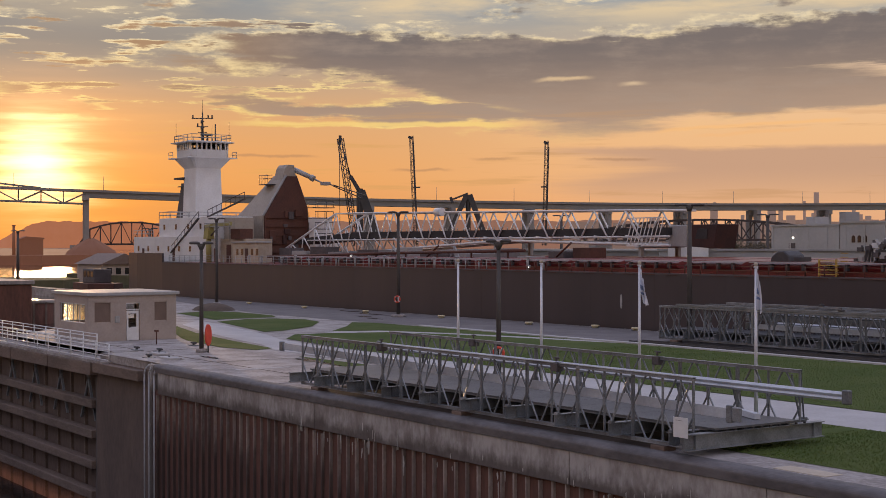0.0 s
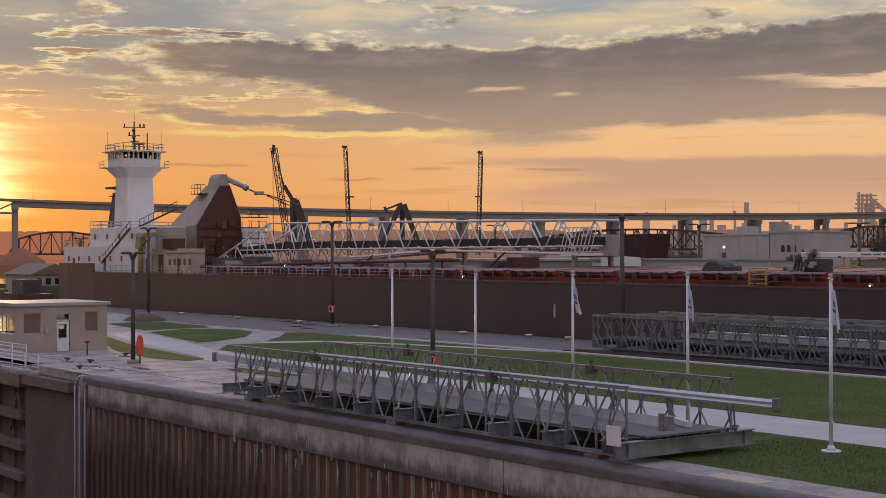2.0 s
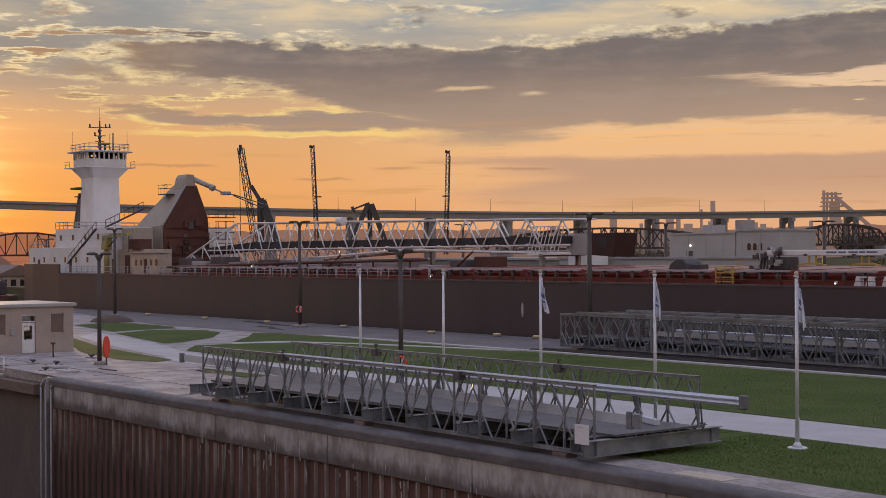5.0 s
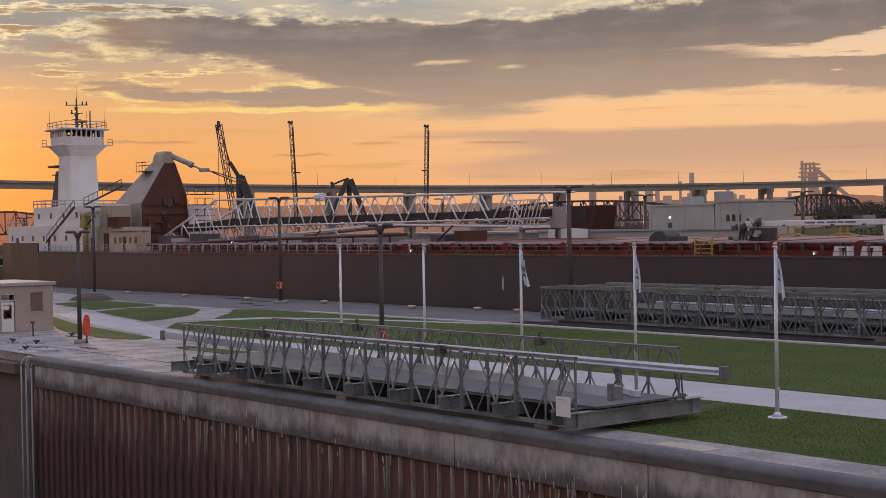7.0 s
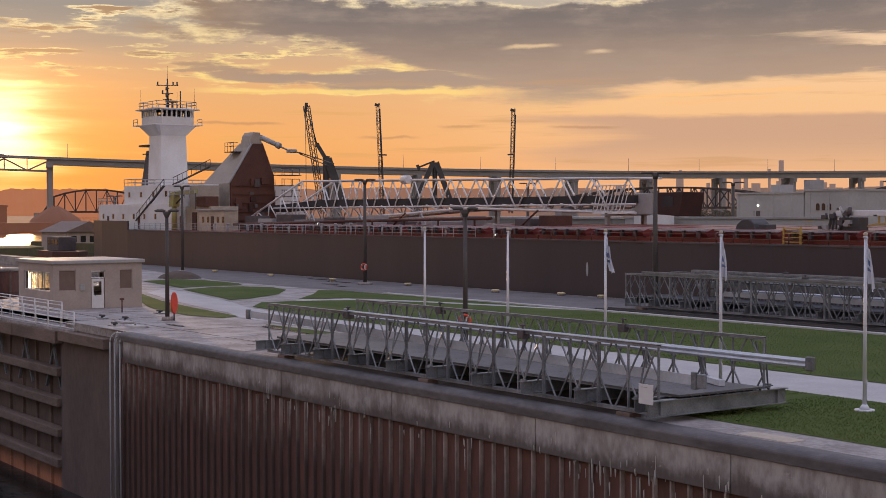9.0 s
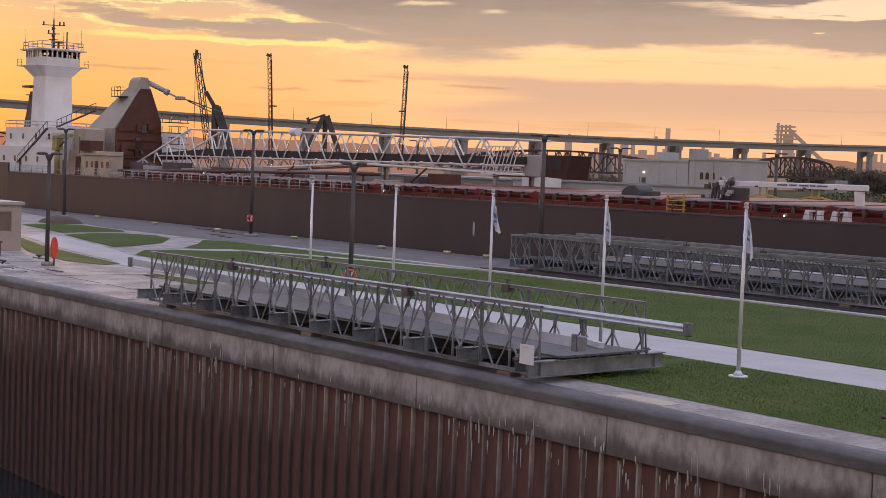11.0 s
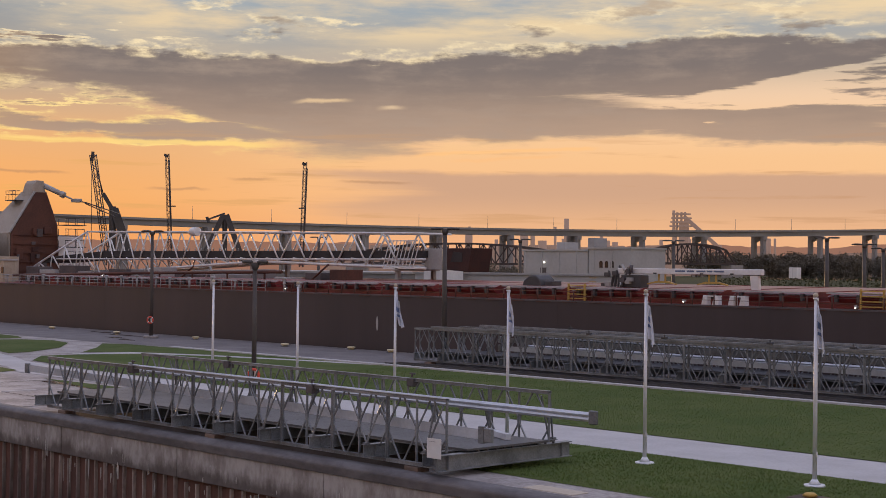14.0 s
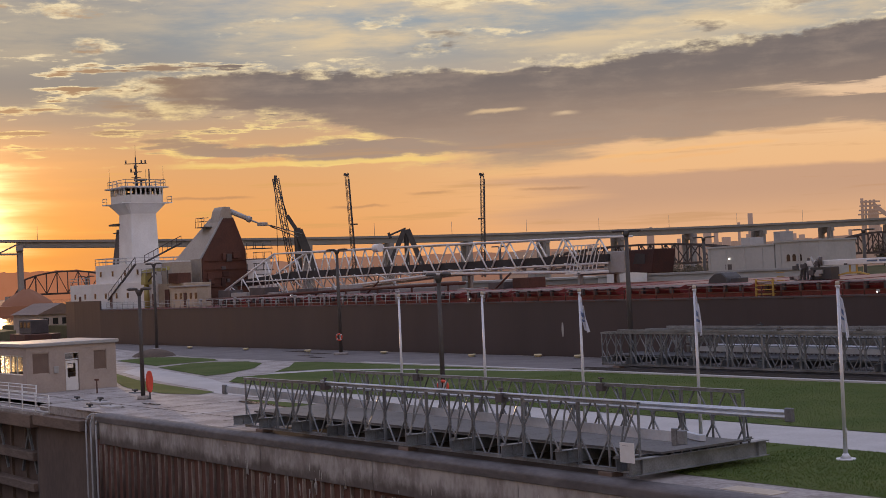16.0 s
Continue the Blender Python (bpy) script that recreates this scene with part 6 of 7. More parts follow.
shed("long_warehouse", -137, -101, 125, 127.5, 6.3, FAR_WALL, "long low pale grey warehouse wall", "warehouse")
dim = shed("dark_shed", -190, -140.5, 126, 150, 6.2, PLANT, "low dark shed behind the ship", "shed")
# white paint takes the place of light in the shed's doorway
part("white_door", box(B(), -150.5, -143.5, 125.8, 125.95, 4.2, 5.4), WHITE, dim, "white panel standing for a brightly lit doorway")
shed("cabin", -131, -127, 121, 124, 7.4, WHITE, "small white cabin behind the ship", "cabin")
hall = thing("power_house", (*at(-40.0, 430), 0.6), "pale concrete hall with arched windows", "hall")
x, y = at(-40.0, 430)
for k, (dx, w, h) in enumerate(((-13, 13, 12.6), (8.4, 8, 13.2))):
    part("wall", box(B(), x + dx - w, x + dx + w, y - 8, y + 8, 0.6, h), FAR_WALL, hall)
    part("parapet", box(B(), x + dx - w - 0.3, x + dx + w + 0.3, y - 8.3, y + 8.3, h, h + 0.5), FAR_WALL, hall)
for k in range(3):
    cx = x + 5.2 + k * 2.1
    bm = prism(B(), [(cx + 0.62 * math.cos(a), 9.1 + 0.62 * math.sin(a)) for a in [q * math.pi / 8 for q in range(9)]] + [(cx - 0.62, 7.7), (cx + 0.62, 7.7)], "y", y - 8.1, y - 7.9)
    part("window", bm, DARK_GLASS, hall)
for k in range(7):
    part("pilaster", box(B(), x - 25.6 + k * 6.9, x - 25.0 + k * 6.9, y - 8.16, y - 8.0, 0.6, 12.6), FAR_WALL, hall)
part("roof_vent", box(B(), x - 16, x - 12.5, y - 4, y + 2, 13.1, 15.4), FAR_WALL, hall, "", 0.05)
part("roof_vent", box(B(), x - 3.4, x - 1.0, y - 4, y + 2, 13.1, 16.6), PLANT, hall, "", 0.05)
part("wall_lamp", ball(B(), (x - 17.2, y - 8.3, 9.2), 0.3, 8), LIT, hall, "lit white wall lamp")
part("window", box(B(), x - 19, x - 16.5, y - 8.1, y - 7.9, 6, 7.6), FUNNEL, hall)

# high road bridge
road = thing("high_bridge", (-800, 286, 0), "long high road bridge of green-grey steel on concrete piers", "bridge")
A0, DIRN = Vector((-800.5, 285.8, 0)), Vector((0.3265, 0.9452, 0))
NRM = Vector((-DIRN.y, DIRN.x, 0))


def road_z(s):
    return 39.33 - 0.0311 * s + 4.31e-5 * s * s


def road_piece(bm, s0, s1, low, high, half, n):
    rings = []
    for k in range(n + 1):
        s = s0 + (s1 - s0) * k / n
        c = A0 + DIRN * s
        rings.append([bm.verts.new((*(c + NRM * q).xy, road_z(s) + z)) for q, z in ((-half, low), (half, low), (half, high), (-half, high))])
    for p, q in zip(rings, rings[1:]):
        for i in range(4):
            bm.faces.new((p[i], p[(i + 1) % 4], q[(i + 1) % 4], q[i]))
    bm.faces.new(rings[0][::-1]), bm.faces.new(rings[-1])
    return bm


part("girder", road_piece(B(), 0, 1500, -4.2, -1.0, 4.5, 60), BRIDGE, road, "deep plate girder")
part("deck", road_piece(B(), -400, 1500, -1.0, -0.4, 5.5, 70), PIER, road)
part("parapet", road_piece(B(), -400, 1500, -0.4, 0.35, 5.3, 70), BRIDGE, road)
for k in range(32):
    s = -140 + k * 50.0
    c = A0 + DIRN * s
    part("light_mast", tube(B(), (c.x, c.y, road_z(s)), (c.x, c.y, road_z(s) + 8.5), 0.16, 0.1, 5), BRIDGE, road)
pier_s = [0.0, 60, 115, 168, 219, 270] + [321.6 + 51.7 * k for k in range(14)]
for s in pier_s:
    c = A0 + DIRN * s
    top = road_z(s) - 4.3
    bm = B()
    if s == 0:
        for q in (-2.6, 2.6):
            p = c + NRM * q
            beam(bm, (p.x, p.y, -3), (p.x, p.y, road_z(s) - 1), 2.8, 2.8)
        beam(bm, c + NRM * -6 + Vector((0, 0, top)), c + NRM * 6 + Vector((0, 0, top)), 4, 3)
        part("tower_pier", bm, PIER, road)
        continue
    for q in (-5.4, 5.4):
        p = c + NRM * q
        beam(bm, (p.x - 4 * DIRN.x, p.y, -3), (p.x - 4 * DIRN.x, p.y, top), 2.9, 3.2)
    beam(bm, c + NRM * -6.9 + Vector((0, 0, top - 1.2)), c + NRM * 6.9 + Vector((0, 0, top - 1.2)), 2.6, 2.6)
    for sgn in (-1, 1):
        for q, z in ((3.6, 3.4), (2.5, 3.0), (1.4, 2.7)):
            beam(bm, c + NRM * sgn * q + Vector((0, 0, top - z - 0.1)), c + NRM * sgn * 4.4 + Vector((0, 0, top - z - 0.1)), 2.2, 0.9)
    part("pier", bm, PIER, road)
# deck truss of the channel span
bm_top, spans = None, []
for q in (-4.5, 4.5):
    for k in range(16):
        s0, s1 = -12.5 * (k + 1), -12.5 * k
        a, b = A0 + DIRN * s0 + NRM * q, A0 + DIRN * s1 + NRM * q
        zl0, zl1 = road_z(s0) - 7.8, road_z(s1) - 7.8
        part("bottom_chord", beam(B(), (a.x, a.y, zl0), (b.x, b.y, zl1), 0.8, 0.9), BRIDGE, road)
        if k % 2 == 0:
            part("diagonal", beam(B(), (a.x, a.y, zl0), (b.x, b.y, road_z(s1) - 1.5), 0.5, 0.6), BRIDGE, road)
        else:
            part("diagonal", beam(B(), (a.x, a.y, road_z(s0) - 1.5), (b.x, b.y, zl1), 0.5, 0.6), BRIDGE, road)
        part("vertical", beam(B(), (a.x, a.y, zl0), (a.x, a.y, road_z(s0) - 1), 0.4, 0.4), BRIDGE, road)
        rise = 0.5 + 9.5 * max(0, (k - 2) / 8) ** 1.2 if k < 11 else 9.8
        rise1 = 0.5 + 9.5 * max(0, (k - 1) / 8) ** 1.2 if k < 10 else 9.8
        if k > 1:
            part("arch_chord", beam(B(), (b.x, b.y, road_z(s1) + rise), (a.x, a.y, road_z(s0) + rise1), 0.7, 0.7), BRIDGE, road)
            part("hanger", beam(B(), (a.x, a.y, road_z(s0)), (a.x, a.y, road_z(s0) + rise1), 0.35, 0.35), BRIDGE, road)

# railway trusses below it
def rail_truss(p, q, z, depth, panels, label):
    r = thing("rail_bridge", (p[0], p[1], 0), label, "bridge", "railway truss spans")
    p, q = Vector((*p, 0)), Vector((*q, 0))
    side = Vector((-(q - p).y, (q - p).x, 0)).normalized() * 3.2

    def top_of(t):
        return z + 1 + depth * (1 - (2 * abs(t - 0.5)) ** 2.2 * 0.55)
    for s in (side * -1, side):
        pts = [p.lerp(q, k / panels) + s for k in range(panels + 1)]
        part("bottom_chord", beam(B(), (*pts[0].xy, z), (*pts[-1].xy, z), 0.9, 1.1), RAIL_STEEL, r)
        for k in range(panels):
            a, b = pts[k], pts[k + 1]
            ta = z if k == 0 else top_of(k / panels)
            tb = z if k == panels - 1 else top_of((k + 1) / panels)
            part("top_chord", beam(B(), (*a.xy, ta), (*b.xy, tb), 0.8, 0.9), RAIL_STEEL, r)
            if k:
                part("vertical", beam(B(), (*a.xy, z), (*a.xy, ta), 0.5, 0.5), RAIL_STEEL, r)
            if 0 < k < panels - 1:
                part("diagonal", beam(B(), (*a.xy, z if k % 2 else ta), (*b.xy, tb if k % 2 else z), 0.45, 0.45), RAIL_STEEL, r)
    for e in (p, q):
        part("abutment", box(B(), e.x - 3, e.x + 3, e.y - 5, e.y + 5, -3, z - 0.5), PIER, r)


rail_truss(at(-70.6, 900), at(-66.6, 900), 8.2, 12.5, 10, "camelback railway truss over the river")
rail_truss(at(-50.0, 800), at(-41.7, 700), 9.6, 9.5, 18, "long dark railway truss behind the ship")
rail_truss(at(-38.4, 700), at(-35.0, 720), 10.6, 8.6, 9, "dark railway truss near the mill")

# drilling cranes standing behind the ship
def lattice(name, a, b, w, n, parent, mat=DARK_STEEL):
    """A square lattice mast from a to b."""
    a, b = Vector(a), Vector(b)
    ax = (b - a).normalized()
    s = ax.cross(Vector((0.6, -0.8, 0))).normalized() * w / 2
    t = ax.cross(s).normalized() * w / 2
    bm = B()
    for i, j in ((1, 1), (1, -1), (-1, 1), (-1, -1)):
        o = s * i + t * j
        tube(bm, a + o, b + o, w * 0.085, n=4)
    for k in range(n):
        p, q = a.lerp(b, k / n), a.lerp(b, (k + 1) / n)
        for o1, o2 in ((s + t, s - t), (s - t, -s - t), (-s - t, -s + t), (-s + t, s + t)):
            x, y = (o1, o2) if k % 2 else (o2, o1)
            tube(bm, p + x, q + y, w * 0.05, n=4)
    return part(name, bm, mat, parent)


def spot(az, el, d):
    x, y = at(az, d)
    return Vector((x, y, 7 + d * math.tan(radians(el))))


D = 290
c1 = thing("crawler_crane", spot(-59.9, -1.2, D), "black lattice-boom crawler crane behind the ship", "crane", "cranes behind the ship")
lattice("boom", spot(-59.75, 0.0, D), spot(-60.38, 4.3, D), 1.0, 26, c1)
part("boom_head", beam(B(), spot(-60.42, 4.05, D), spot(-60.38, 4.42, D), 0.7, 0.6), DARK_STEEL, c1)
part("gantry_mast", beam(B(), spot(-59.6, 0.2, D), spot(-59.6, 2.3, D), 1.0, 1.0), DARK_STEEL, c1)
part("back_strut", beam(B(), spot(-59.55, 2.2, D), spot(-58.85, 0.2, D), 1.4, 1.7), DARK_STEEL, c1)
part("pendant", tube(B(), spot(-60.3, 4.0, D), spot(-59.95, 2.7, D), 0.12, n=4), DARK_STEEL, c1)
part("pendant_frame", beam(B(), spot(-59.98, 2.8, D), spot(-59.62, 2.2, D), 0.7, 0.8), DARK_STEEL, c1)
part("hoist_rope", tube(B(), spot(-60.42, 4.2, D), spot(-60.4, 0.6, D), 0.06, n=4), DARK_STEEL, c1)
part("machinery_house", box(B(), c1.location.x - 3, c1.location.x + 4, c1.location.y - 3, c1.location.y + 3, 0.6, 6), DARK_STEEL, c1)
part("counter_rope", tube(B(), Vector((-179.3, 100.8, 15.75)), spot(-59.3, 2.0, D), 0.09, n=4), DARK_STEEL, c1)
part("counter_rope", tube(B(), Vector((-179.3, 100.8, 15.6)), spot(-59.5, 1.9, D), 0.09, n=4), DARK_STEEL, c1)
for az0, az1, top in ((-57.35, -57.53, 4.42), (-52.2, -52.08, 4.2)):
    m = thing("drill_rig", spot(az0, -1.2, D), "black lattice drilling mast behind the ship", "drill rig", "cranes behind the ship")
    lattice("mast", spot(az0, 0.0, D), spot(az1, top, D), 0.62, 40, m)
    part("leader", beam(B(), spot(az0 + 0.08, 0.0, D), spot(az1 + 0.08, top - 0.25, D), 0.28, 0.28), DARK_STEEL, m)
    part("crown", beam(B(), spot(az1 - 0.12, top - 0.05, D), spot(az1 + 0.06, top - 0.1, D), 0.45, 0.5), DARK_STEEL, m)
    part("platform", beam(B(), spot(az0 - 0.12, 2.35, D), spot(az0 + 0.18, 2.35, D), 0.5, 0.25), DARK_STEEL, m)
    part("carrier", box(B(), m.location.x - 3, m.location.x + 3, m.location.y - 2.5, m.location.y + 2.5, 0.6, 5.0), DARK_STEEL, m)
af = thing("a_frame_rig", spot(-55.3, -1.2, D), "black A-frame hoist behind the ship", "hoist", "cranes behind the ship")
for a, b, w in ((-55.3, -56.15, 1.0), (-55.18, -54.5, 1.1), (-55.24, -55.24, 0.7)):
    part("leg", beam(B(), spot(a, 2.05, D), spot(b, 0.2, D), w, w), DARK_STEEL, af)
part("arm", beam(B(), spot(-55.25, 2.1, D), spot(-55.9, 1.85, D), 0.32, 0.36), DARK_STEEL, af)
part("sheave", beam(B(), spot(-55.95, 1.95, D), spot(-55.87, 1.72, D), 0.6, 0.6), DARK_STEEL, af)
part("bed", box(B(), af.location.x - 6, af.location.x + 6, af.location.y - 4, af.location.y + 4, 0.6, 6.0), DARK_STEEL, af)

# steel works on the far shore
mill = thing("steel_works", (*at(-38, 1500), 0), "hazy grey steel works with a furnace tower and stacks", "factory")
random.seed(17)
for k in range(46):
    az = random.uniform(-51, -29.5)
    d = random.uniform(1250, 1700)
    x, y = at(az, d)
    el = random.uniform(0.4, 1.0) if az < -36 else random.uniform(0.35, 0.8)
    w = random.uniform(5, 24)
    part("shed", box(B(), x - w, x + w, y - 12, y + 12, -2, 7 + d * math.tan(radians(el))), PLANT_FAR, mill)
for k in range(22):
    az = random.uniform(-48, -33)
    d = 1450
    x, y = at(az, d)
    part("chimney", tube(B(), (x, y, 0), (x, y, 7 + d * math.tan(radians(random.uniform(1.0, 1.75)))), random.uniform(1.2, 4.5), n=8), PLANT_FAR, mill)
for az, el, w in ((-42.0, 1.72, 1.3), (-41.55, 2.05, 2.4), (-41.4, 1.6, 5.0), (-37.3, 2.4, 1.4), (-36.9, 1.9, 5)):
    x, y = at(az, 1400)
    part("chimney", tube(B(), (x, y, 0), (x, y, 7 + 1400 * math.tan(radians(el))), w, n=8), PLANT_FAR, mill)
fx = at(-37.0, 1400)
for k in range(4):
    z = 7 + 1400 * math.tan(radians(1.75 + 0.16 * k))
    part("furnace_deck", box(B(), fx[0] - 9 + k, fx[0] + 9 - k, fx[1] - 7, fx[1] + 7, z, z + 1.4), PLANT_FAR, mill)
for dx in (-8, 0, 7):
    part("furnace_leg", beam(B(), (fx[0] + dx, fx[1], 7), (fx[0] + dx * 0.6, fx[1], 64), 1.6, 1.6), PLANT_FAR, mill)
part("skip_bridge", beam(B(), (fx[0] + 3, fx[1], 60), (fx[0] + 34, fx[1] + 14, 30), 3, 3.5), PLANT_FAR, mill)

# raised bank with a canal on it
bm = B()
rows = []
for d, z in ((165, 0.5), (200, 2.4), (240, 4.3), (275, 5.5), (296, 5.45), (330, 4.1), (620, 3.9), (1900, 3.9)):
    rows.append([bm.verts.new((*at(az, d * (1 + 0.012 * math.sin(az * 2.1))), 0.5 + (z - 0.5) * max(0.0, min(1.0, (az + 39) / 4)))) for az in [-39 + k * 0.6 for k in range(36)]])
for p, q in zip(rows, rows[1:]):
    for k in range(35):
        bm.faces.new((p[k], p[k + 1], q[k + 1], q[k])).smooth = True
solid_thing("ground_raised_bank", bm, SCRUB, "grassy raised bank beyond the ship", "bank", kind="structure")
# hills
def ridge(name, d, a0, a1, base, rough, seed, label):
    rng = random.Random(seed)
    ph = [rng.uniform(0, 6.3) for _ in range(8)]
    n = 220
    bm = B()
    lo, hi = [], []
    for k in range(n + 1):
        az = a0 + (a1 - a0) * k / n
        x, y = at(az, d)
        h = base + rough * sum(math.sin(az * f + p) / (i + 1) for i, (f, p) in enumerate(zip((0.21, 0.47, 0.9, 1.9, 3.7, 7.1), ph)))
        h += 0.02 * math.sin(az * 19 + ph[6]) + 0.015 * math.sin(az * 41 + ph[7])
        top = 7 + d * math.tan(radians(max(0.3, h)))
        lo.append(bm.verts.new((x, y, -6)))
        hi.append(bm.verts.new((x * 1.02, y * 1.02, top)))
    for k in range(n):
        bm.faces.new((lo[k], lo[k + 1], hi[k + 1], hi[k])).smooth = True
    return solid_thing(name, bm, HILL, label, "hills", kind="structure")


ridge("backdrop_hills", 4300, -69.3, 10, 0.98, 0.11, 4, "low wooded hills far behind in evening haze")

# flat-topped hill beyond the river mouth
bm = B()
lo, hi = [], []
for k in range(131):
    az = -80 + 14 * k / 130
    rise = max(0.0, min(1.0, (az + 74.2) / 2.4))
    fall = max(0.0, min(1.0, (-66.6 - az) / 1.6))
    h = 0.12 + 0.87 * (rise * rise * (3 - 2 * rise)) * (0.35 + 0.65 * fall) + 0.02 * math.sin(az * 9) + 0.012 * math.sin(az * 23)
    x, y = at(az, 3600)
    lo.append(bm.verts.new((x, y, -6)))
    hi.append(bm.verts.new((x * 1.02, y * 1.02, 7 + 3600 * math.tan(radians(h)))))
for k in range(130):
    bm.faces.new((lo[k], lo[k + 1], hi[k + 1], hi[k])).smooth = True
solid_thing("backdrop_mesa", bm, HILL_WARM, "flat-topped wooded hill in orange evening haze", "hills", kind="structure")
# low far shore with its works
bm = B()
prism(bm, [at(-84, 640), at(-72.0, 655), at(-69.6, 690), at(-69.5, 3400), at(-84, 3400)], "z", -6, 3.0)
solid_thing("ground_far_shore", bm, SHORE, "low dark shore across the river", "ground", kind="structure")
works = thing("shore_shed", (*at(-72.4, 690), 3.0), "long low shed on the far shore", "shed")
x, y = at(-72.4, 690)
part("wall", box(B(), x - 2, x + 2, y - 6, y + 5, 3.0, 10.2), SHORE, works)
part("roof", prism(B(), [(y - 6.4, 10.2), (y + 5.4, 10.2), (y + 5.4, 11.0), (y - 3, 11.6)], "x", x - 2.3, x + 2.3), SHORE, works)
stk = thing("shore_chimney", (*at(-73.05, 690), 3.0), "tall chimney on the far shore", "chimney")
x, y = at(-73.05, 690)
part("shaft", tube(B(), (x, y, 3.0), (x, y, 16.5), 0.8, 0.6, 10), SHORE, stk)
part("crown", tube(B(), (x, y, 16.5), (x, y, 17.0), 0.9, 0.9, 10), SHORE, stk)

# trees and scrub on the far bank
def tree_mesh(seed, h):
    rng = random.Random(seed)
    bm = B()
    tube(bm, (0, 0, 0), (0, 0, h * 0.55), h * 0.03, h * 0.015, 7)
    for k in range(6):
        a = rng.uniform(0, 6.28)
        tube(bm, (0, 0, h * (0.25 + 0.05 * k)), (math.cos(a) * h * 0.25, math.sin(a) * h * 0.25, h * (0.5 + 0.06 * k)), h * 0.012, h * 0.005, 5)
    trunk = mesh_of("trunk", bm, BARK)
    bm = B()
    lobes = [(rng.uniform(-0.24, 0.24) * h, rng.uniform(-0.24, 0.24) * h, rng.uniform(0.32, 0.86) * h, rng.uniform(0.12, 0.22) * h) for _ in range(11)]
    for _ in range(900):
        lx, ly, lz, r = rng.choice(lobes)
        v = Vector((rng.gauss(0, 1), rng.gauss(0, 1), rng.gauss(0, 1))).normalized() * r * rng.uniform(0.6, 1.08)
        c = Vector((lx, ly, lz)) + v
        s = h * rng.uniform(0.018, 0.04)
        a, b = Vector((rng.gauss(0, 1), rng.gauss(0, 1), rng.gauss(0, 1))).normalized(), Vector((rng.gauss(0, 1), rng.gauss(0, 1), rng.gauss(0, 1))).normalized()
        bm.faces.new([bm.verts.new(c + q) for q in (a * s, b * s, -a * s * 0.8, -b * s)])
    me = bpy.data.meshes.new("crown")
    bm.to_mesh(me)
    bm.free()
    me.materials.append(LEAF)
    return trunk, me


KINDS = [tree_mesh(50 + k, 10.0) for k in range(4)]
random.seed(41)
firsts = []
for k, (trunk, crown) in enumerate(KINDS):
    x, y = at(-33 + k, 1060)
    t = thing("tree", (x, y, 3.9), "haze-toned broad-leaved tree on the far bank", "tree", "trees on the far bank")
    shared("trunk", trunk, t), shared("crown", crown, t)
    firsts.append(t)
for k in range(260):
    if k < 80 or k > 110:
        az, d, h = random.uniform(-36.6, -24.5), random.uniform(1020, 1180), random.uniform(12, 23)
    elif k < 100:
        az, d, h = random.uniform(-46, -40.5), random.uniform(500, 620), random.uniform(6, 9)
    else:
        az, d, h = random.uniform(-36, -24.5), random.uniform(995, 1015), random.uniform(5, 8)
    x, y = at(az, d)
    copy_thing(random.choice(firsts), pose(x, y, 3.9 - 0.22 * h if az > -37 else 0.2, 0, 0, random.uniform(0, 360)) @ Matrix.Scale(h / 10, 4))
rng = random.Random(77)
bm = B()
for _ in range(16000):
    az, d = rng.uniform(-42, -22), rng.uniform(165, 276)
    x, y = at(az, d)
    s = rng.uniform(0.1, 0.34)
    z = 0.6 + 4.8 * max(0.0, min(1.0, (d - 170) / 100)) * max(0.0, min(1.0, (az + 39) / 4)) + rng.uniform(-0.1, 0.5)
    a = rng.uniform(0, 6.28)
    bm.faces.new([bm.verts.new(c) for c in ((x, y, z), (x + s * math.cos(a), y + s * math.sin(a), z + s * 0.4), (x + 0.3 * s, y, z + s), (x - s * 0.6, y, z + 0.5 * s))])
me = bpy.data.meshes.new("scrub")
bm.to_mesh(me)
bm.free()
me.materials.append(SCRUB)
tagged(new("scrub", me), "low green scrub on the far bank", "scrub", "", "stuff")
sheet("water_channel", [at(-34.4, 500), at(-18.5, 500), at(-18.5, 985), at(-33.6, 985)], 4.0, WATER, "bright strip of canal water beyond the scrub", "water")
van = thing("site_box", (*at(-32.6, 288), 5.75), "white roadside switch cabinet", "cabinet")
x, y = at(-32.6, 288)
part("body", box(B(), x - 0.9, x + 0.9, y - 0.8, y + 0.8, 5.7, 7.9), WHITE, van, "", 0.05)
part("door_seam", box(B(), x - 0.02, x + 0.02, y - 0.83, y - 0.8, 5.9, 7.7), GREY_PLATE, van)
# lamp posts on the far bank
for az, d, el in ((-31.4, 170, 1.35), (-43.4, 190, 1.2), (-67.9, 230, 0.7), (-72.9, 260, 0.6), (-51.5, 230, 1.2), (-37.3, 190, 1.2), (-30.0, 175, 1.1), (-29.3, 180, 0.95)):
    x, y = at(az, d)
    street_lamp(x, y, 7 + d * math.tan(radians(el)), 1.5, "tall lamp post on the far bank", 0.3, 0.6)
# dark approach wall beside the upper gate
ap = thing("approach_wall", (-146, 30, WATER_Z), "dark concrete approach wall standing in the water", "wall", kind="structure")
part("wall", box(B(), -152, -141, 4, 44.8, -4, 3.2), PILE, ap, "", 0.1)
part("coping", box(B(), -152.2, -140.8, 3.8, 45.0, 3.2, 3.6), CONCRETE, ap, "", 0.05)
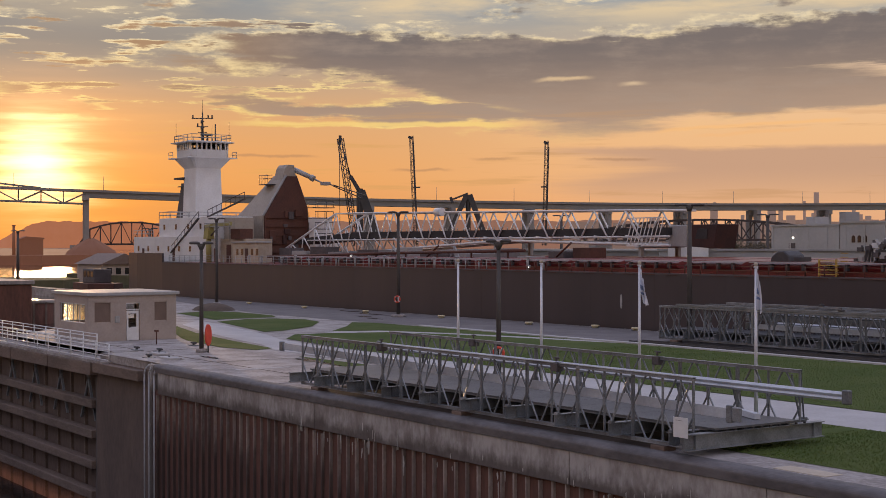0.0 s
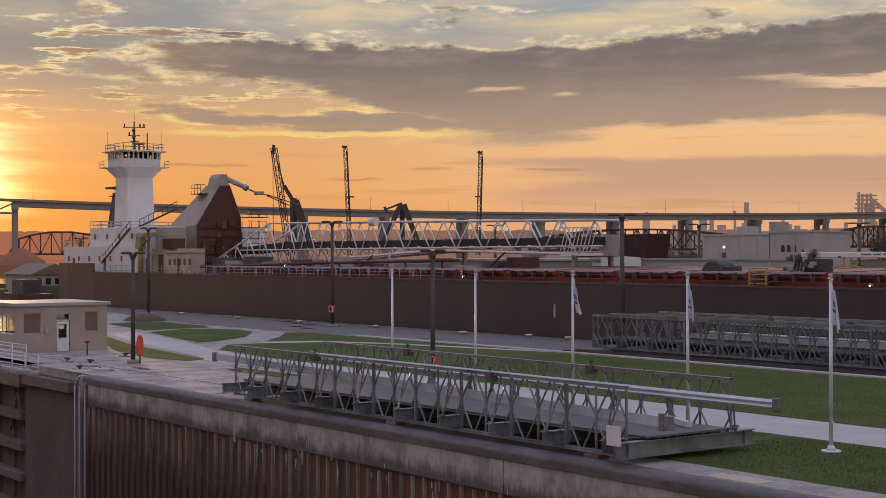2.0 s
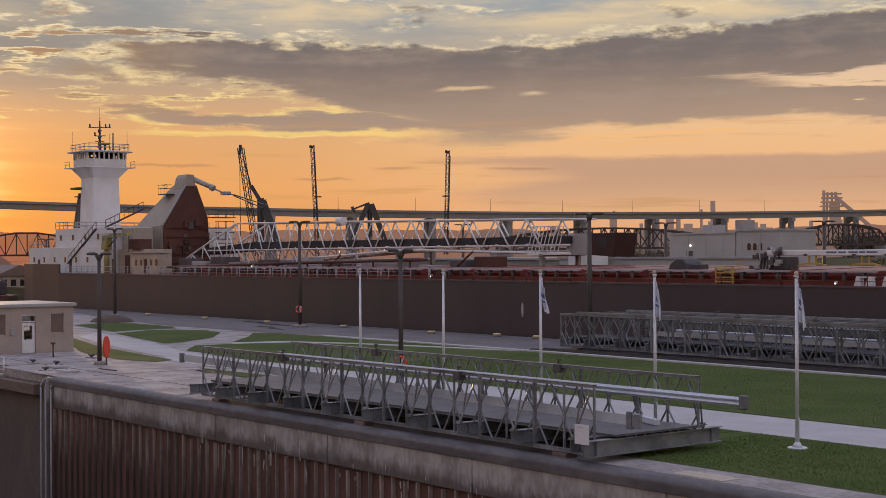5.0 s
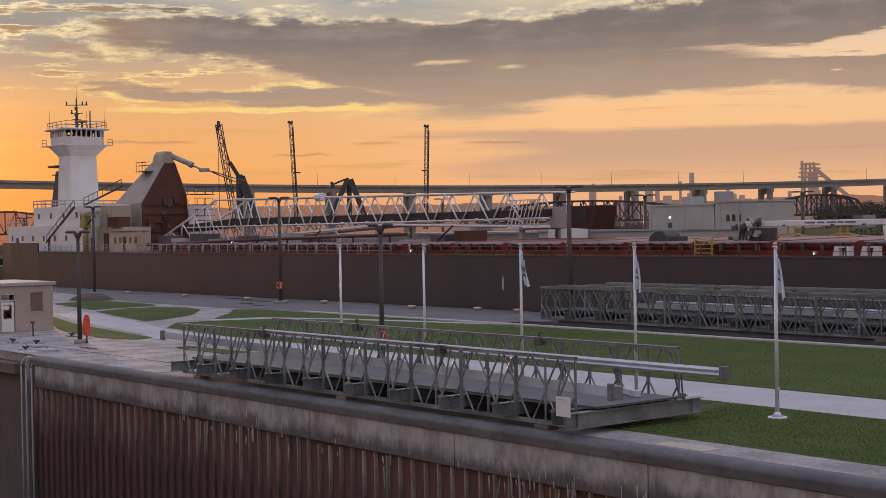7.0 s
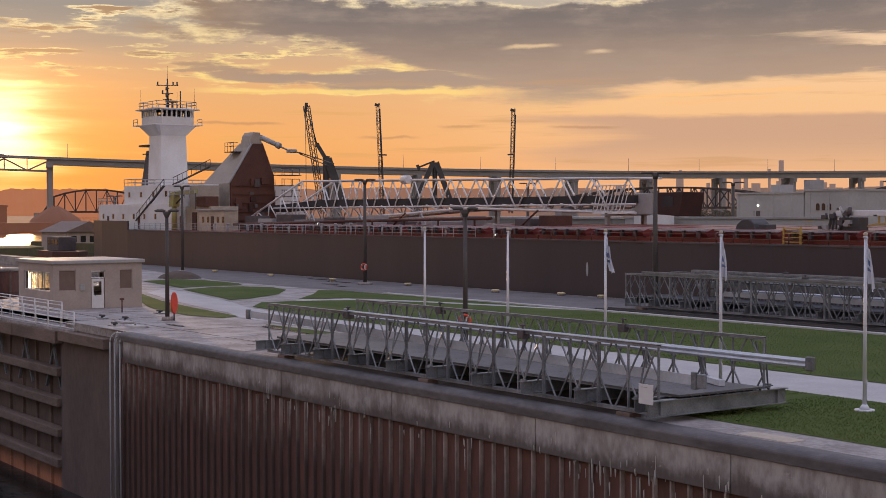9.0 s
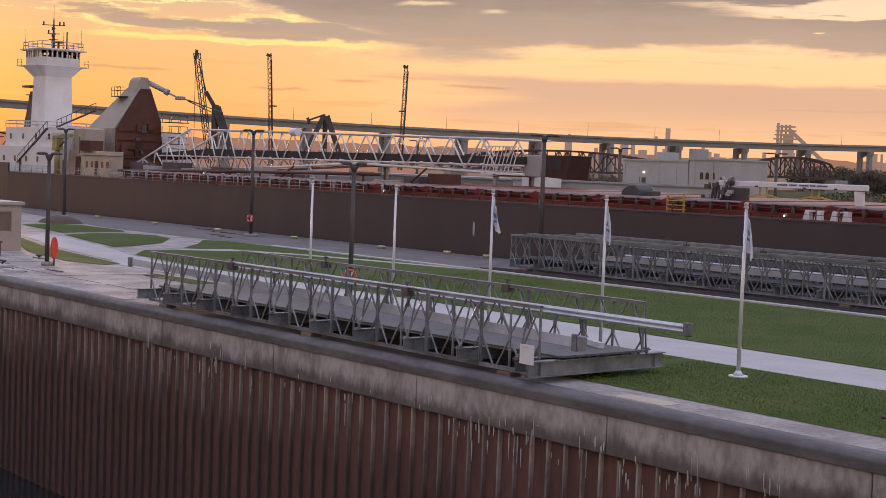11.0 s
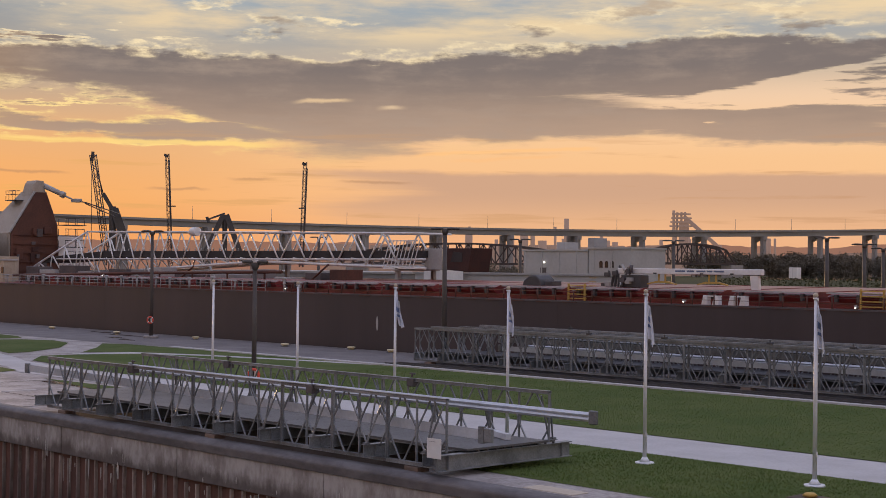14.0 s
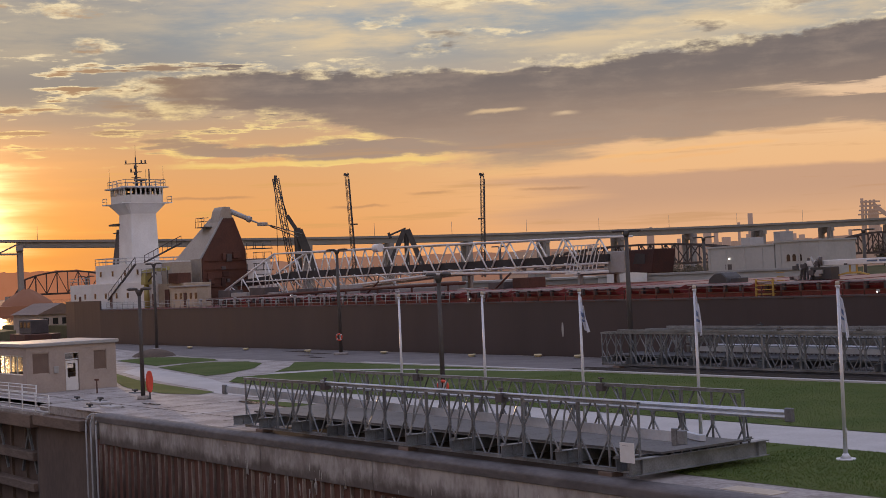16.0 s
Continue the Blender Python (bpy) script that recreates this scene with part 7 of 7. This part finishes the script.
# boathouse and barge off the stern
bh = thing("boathouse", (*at(-69.4, 330), 0.3), "low brown boathouse with a pitched roof", "boathouse")
x, y = at(-69.4, 330)
part("wall", box(B(), x - 8, x + 8, y - 5, y + 5, -1.2, 3.0), BOOTH_WALL, bh)
part("roof", prism(B(), [(y - 5.6, 3.0), (y + 5.6, 3.0), (y, 5.4)], "x", x - 8.6, x + 8.6), BROWN_PANEL, bh)
for k in range(4):
    part("window", box(B(), x + 8.0, x + 8.05, y - 4 + k * 2.1, y - 2.8 + k * 2.1, 0.8, 2.2), DARK_GLASS, bh)
mound = B()
mx, my = at(-70.15, 700)
ringpts = []
for r, z in ((14, 0), (11, 4.5), (7.2, 7.2), (3.6, 9.4), (1.2, 10.6)):
    ringpts.append([mound.verts.new((mx + r * math.cos(k * math.tau / 28) * (1 + 0.12 * math.sin(3 * k)), my + r * math.sin(k * math.tau / 28), z + 0.35 * math.sin(k * 1.7))) for k in range(28)])
for p, q in zip(ringpts, ringpts[1:]):
    for k in range(28):
        mound.faces.new((p[k], p[(k + 1) % 28], q[(k + 1) % 28], q[k])).smooth = True
mound.faces.new(ringpts[-1])
solid_thing("backdrop_mound", mound, SHORE, "dark wooded mound on the far shore", "mound", kind="structure")
tug = thing("work_boat", (-226, 84, WATER_Z), "small work boat lying off the stern", "boat")
part("hull", prism(B(), [(-236, 82), (-226, 81), (-222, 84), (-226, 87), (-236, 86)], "z", WATER_Z - 0.5, 0.9), RUST, tug, "", 0.05)
part("cabin", box(B(), -233, -227.5, 82.6, 85.6, 0.9, 3.2), FUNNEL, tug, "", 0.1)
for k in range(3):
    part("window", box(B(), -232.4 + k * 1.7, -231.3 + k * 1.7, 82.56, 82.6, 1.9, 2.8), DARK_GLASS, tug)

# sheet-pile mooring cell, added for a dark patch in the sun's glint
cell = thing("mooring_cell", (*at(-72.0, 159), WATER_Z), "added dark mooring cell with a concrete cap, covering part of the sun's glint", "dolphin")
x, y = at(-72.0, 159)
part("shell", tube(B(), (x, y, -5), (x, y, 0.9), 1.25, 1.25, 18), PILE, cell)
part("cap", tube(B(), (x, y, 0.9), (x, y, 1.25), 1.33, 1.33, 18), CONCRETE, cell, "", 0.02)
for a in range(6):
    cx, cy = x + 1.25 * math.cos(a * math.tau / 6), y + 1.25 * math.sin(a * math.tau / 6)
    part("fender", beam(B(), (cx, cy, -3), (cx, cy, 1.0), 0.22, 0.22), TIMBER, cell)
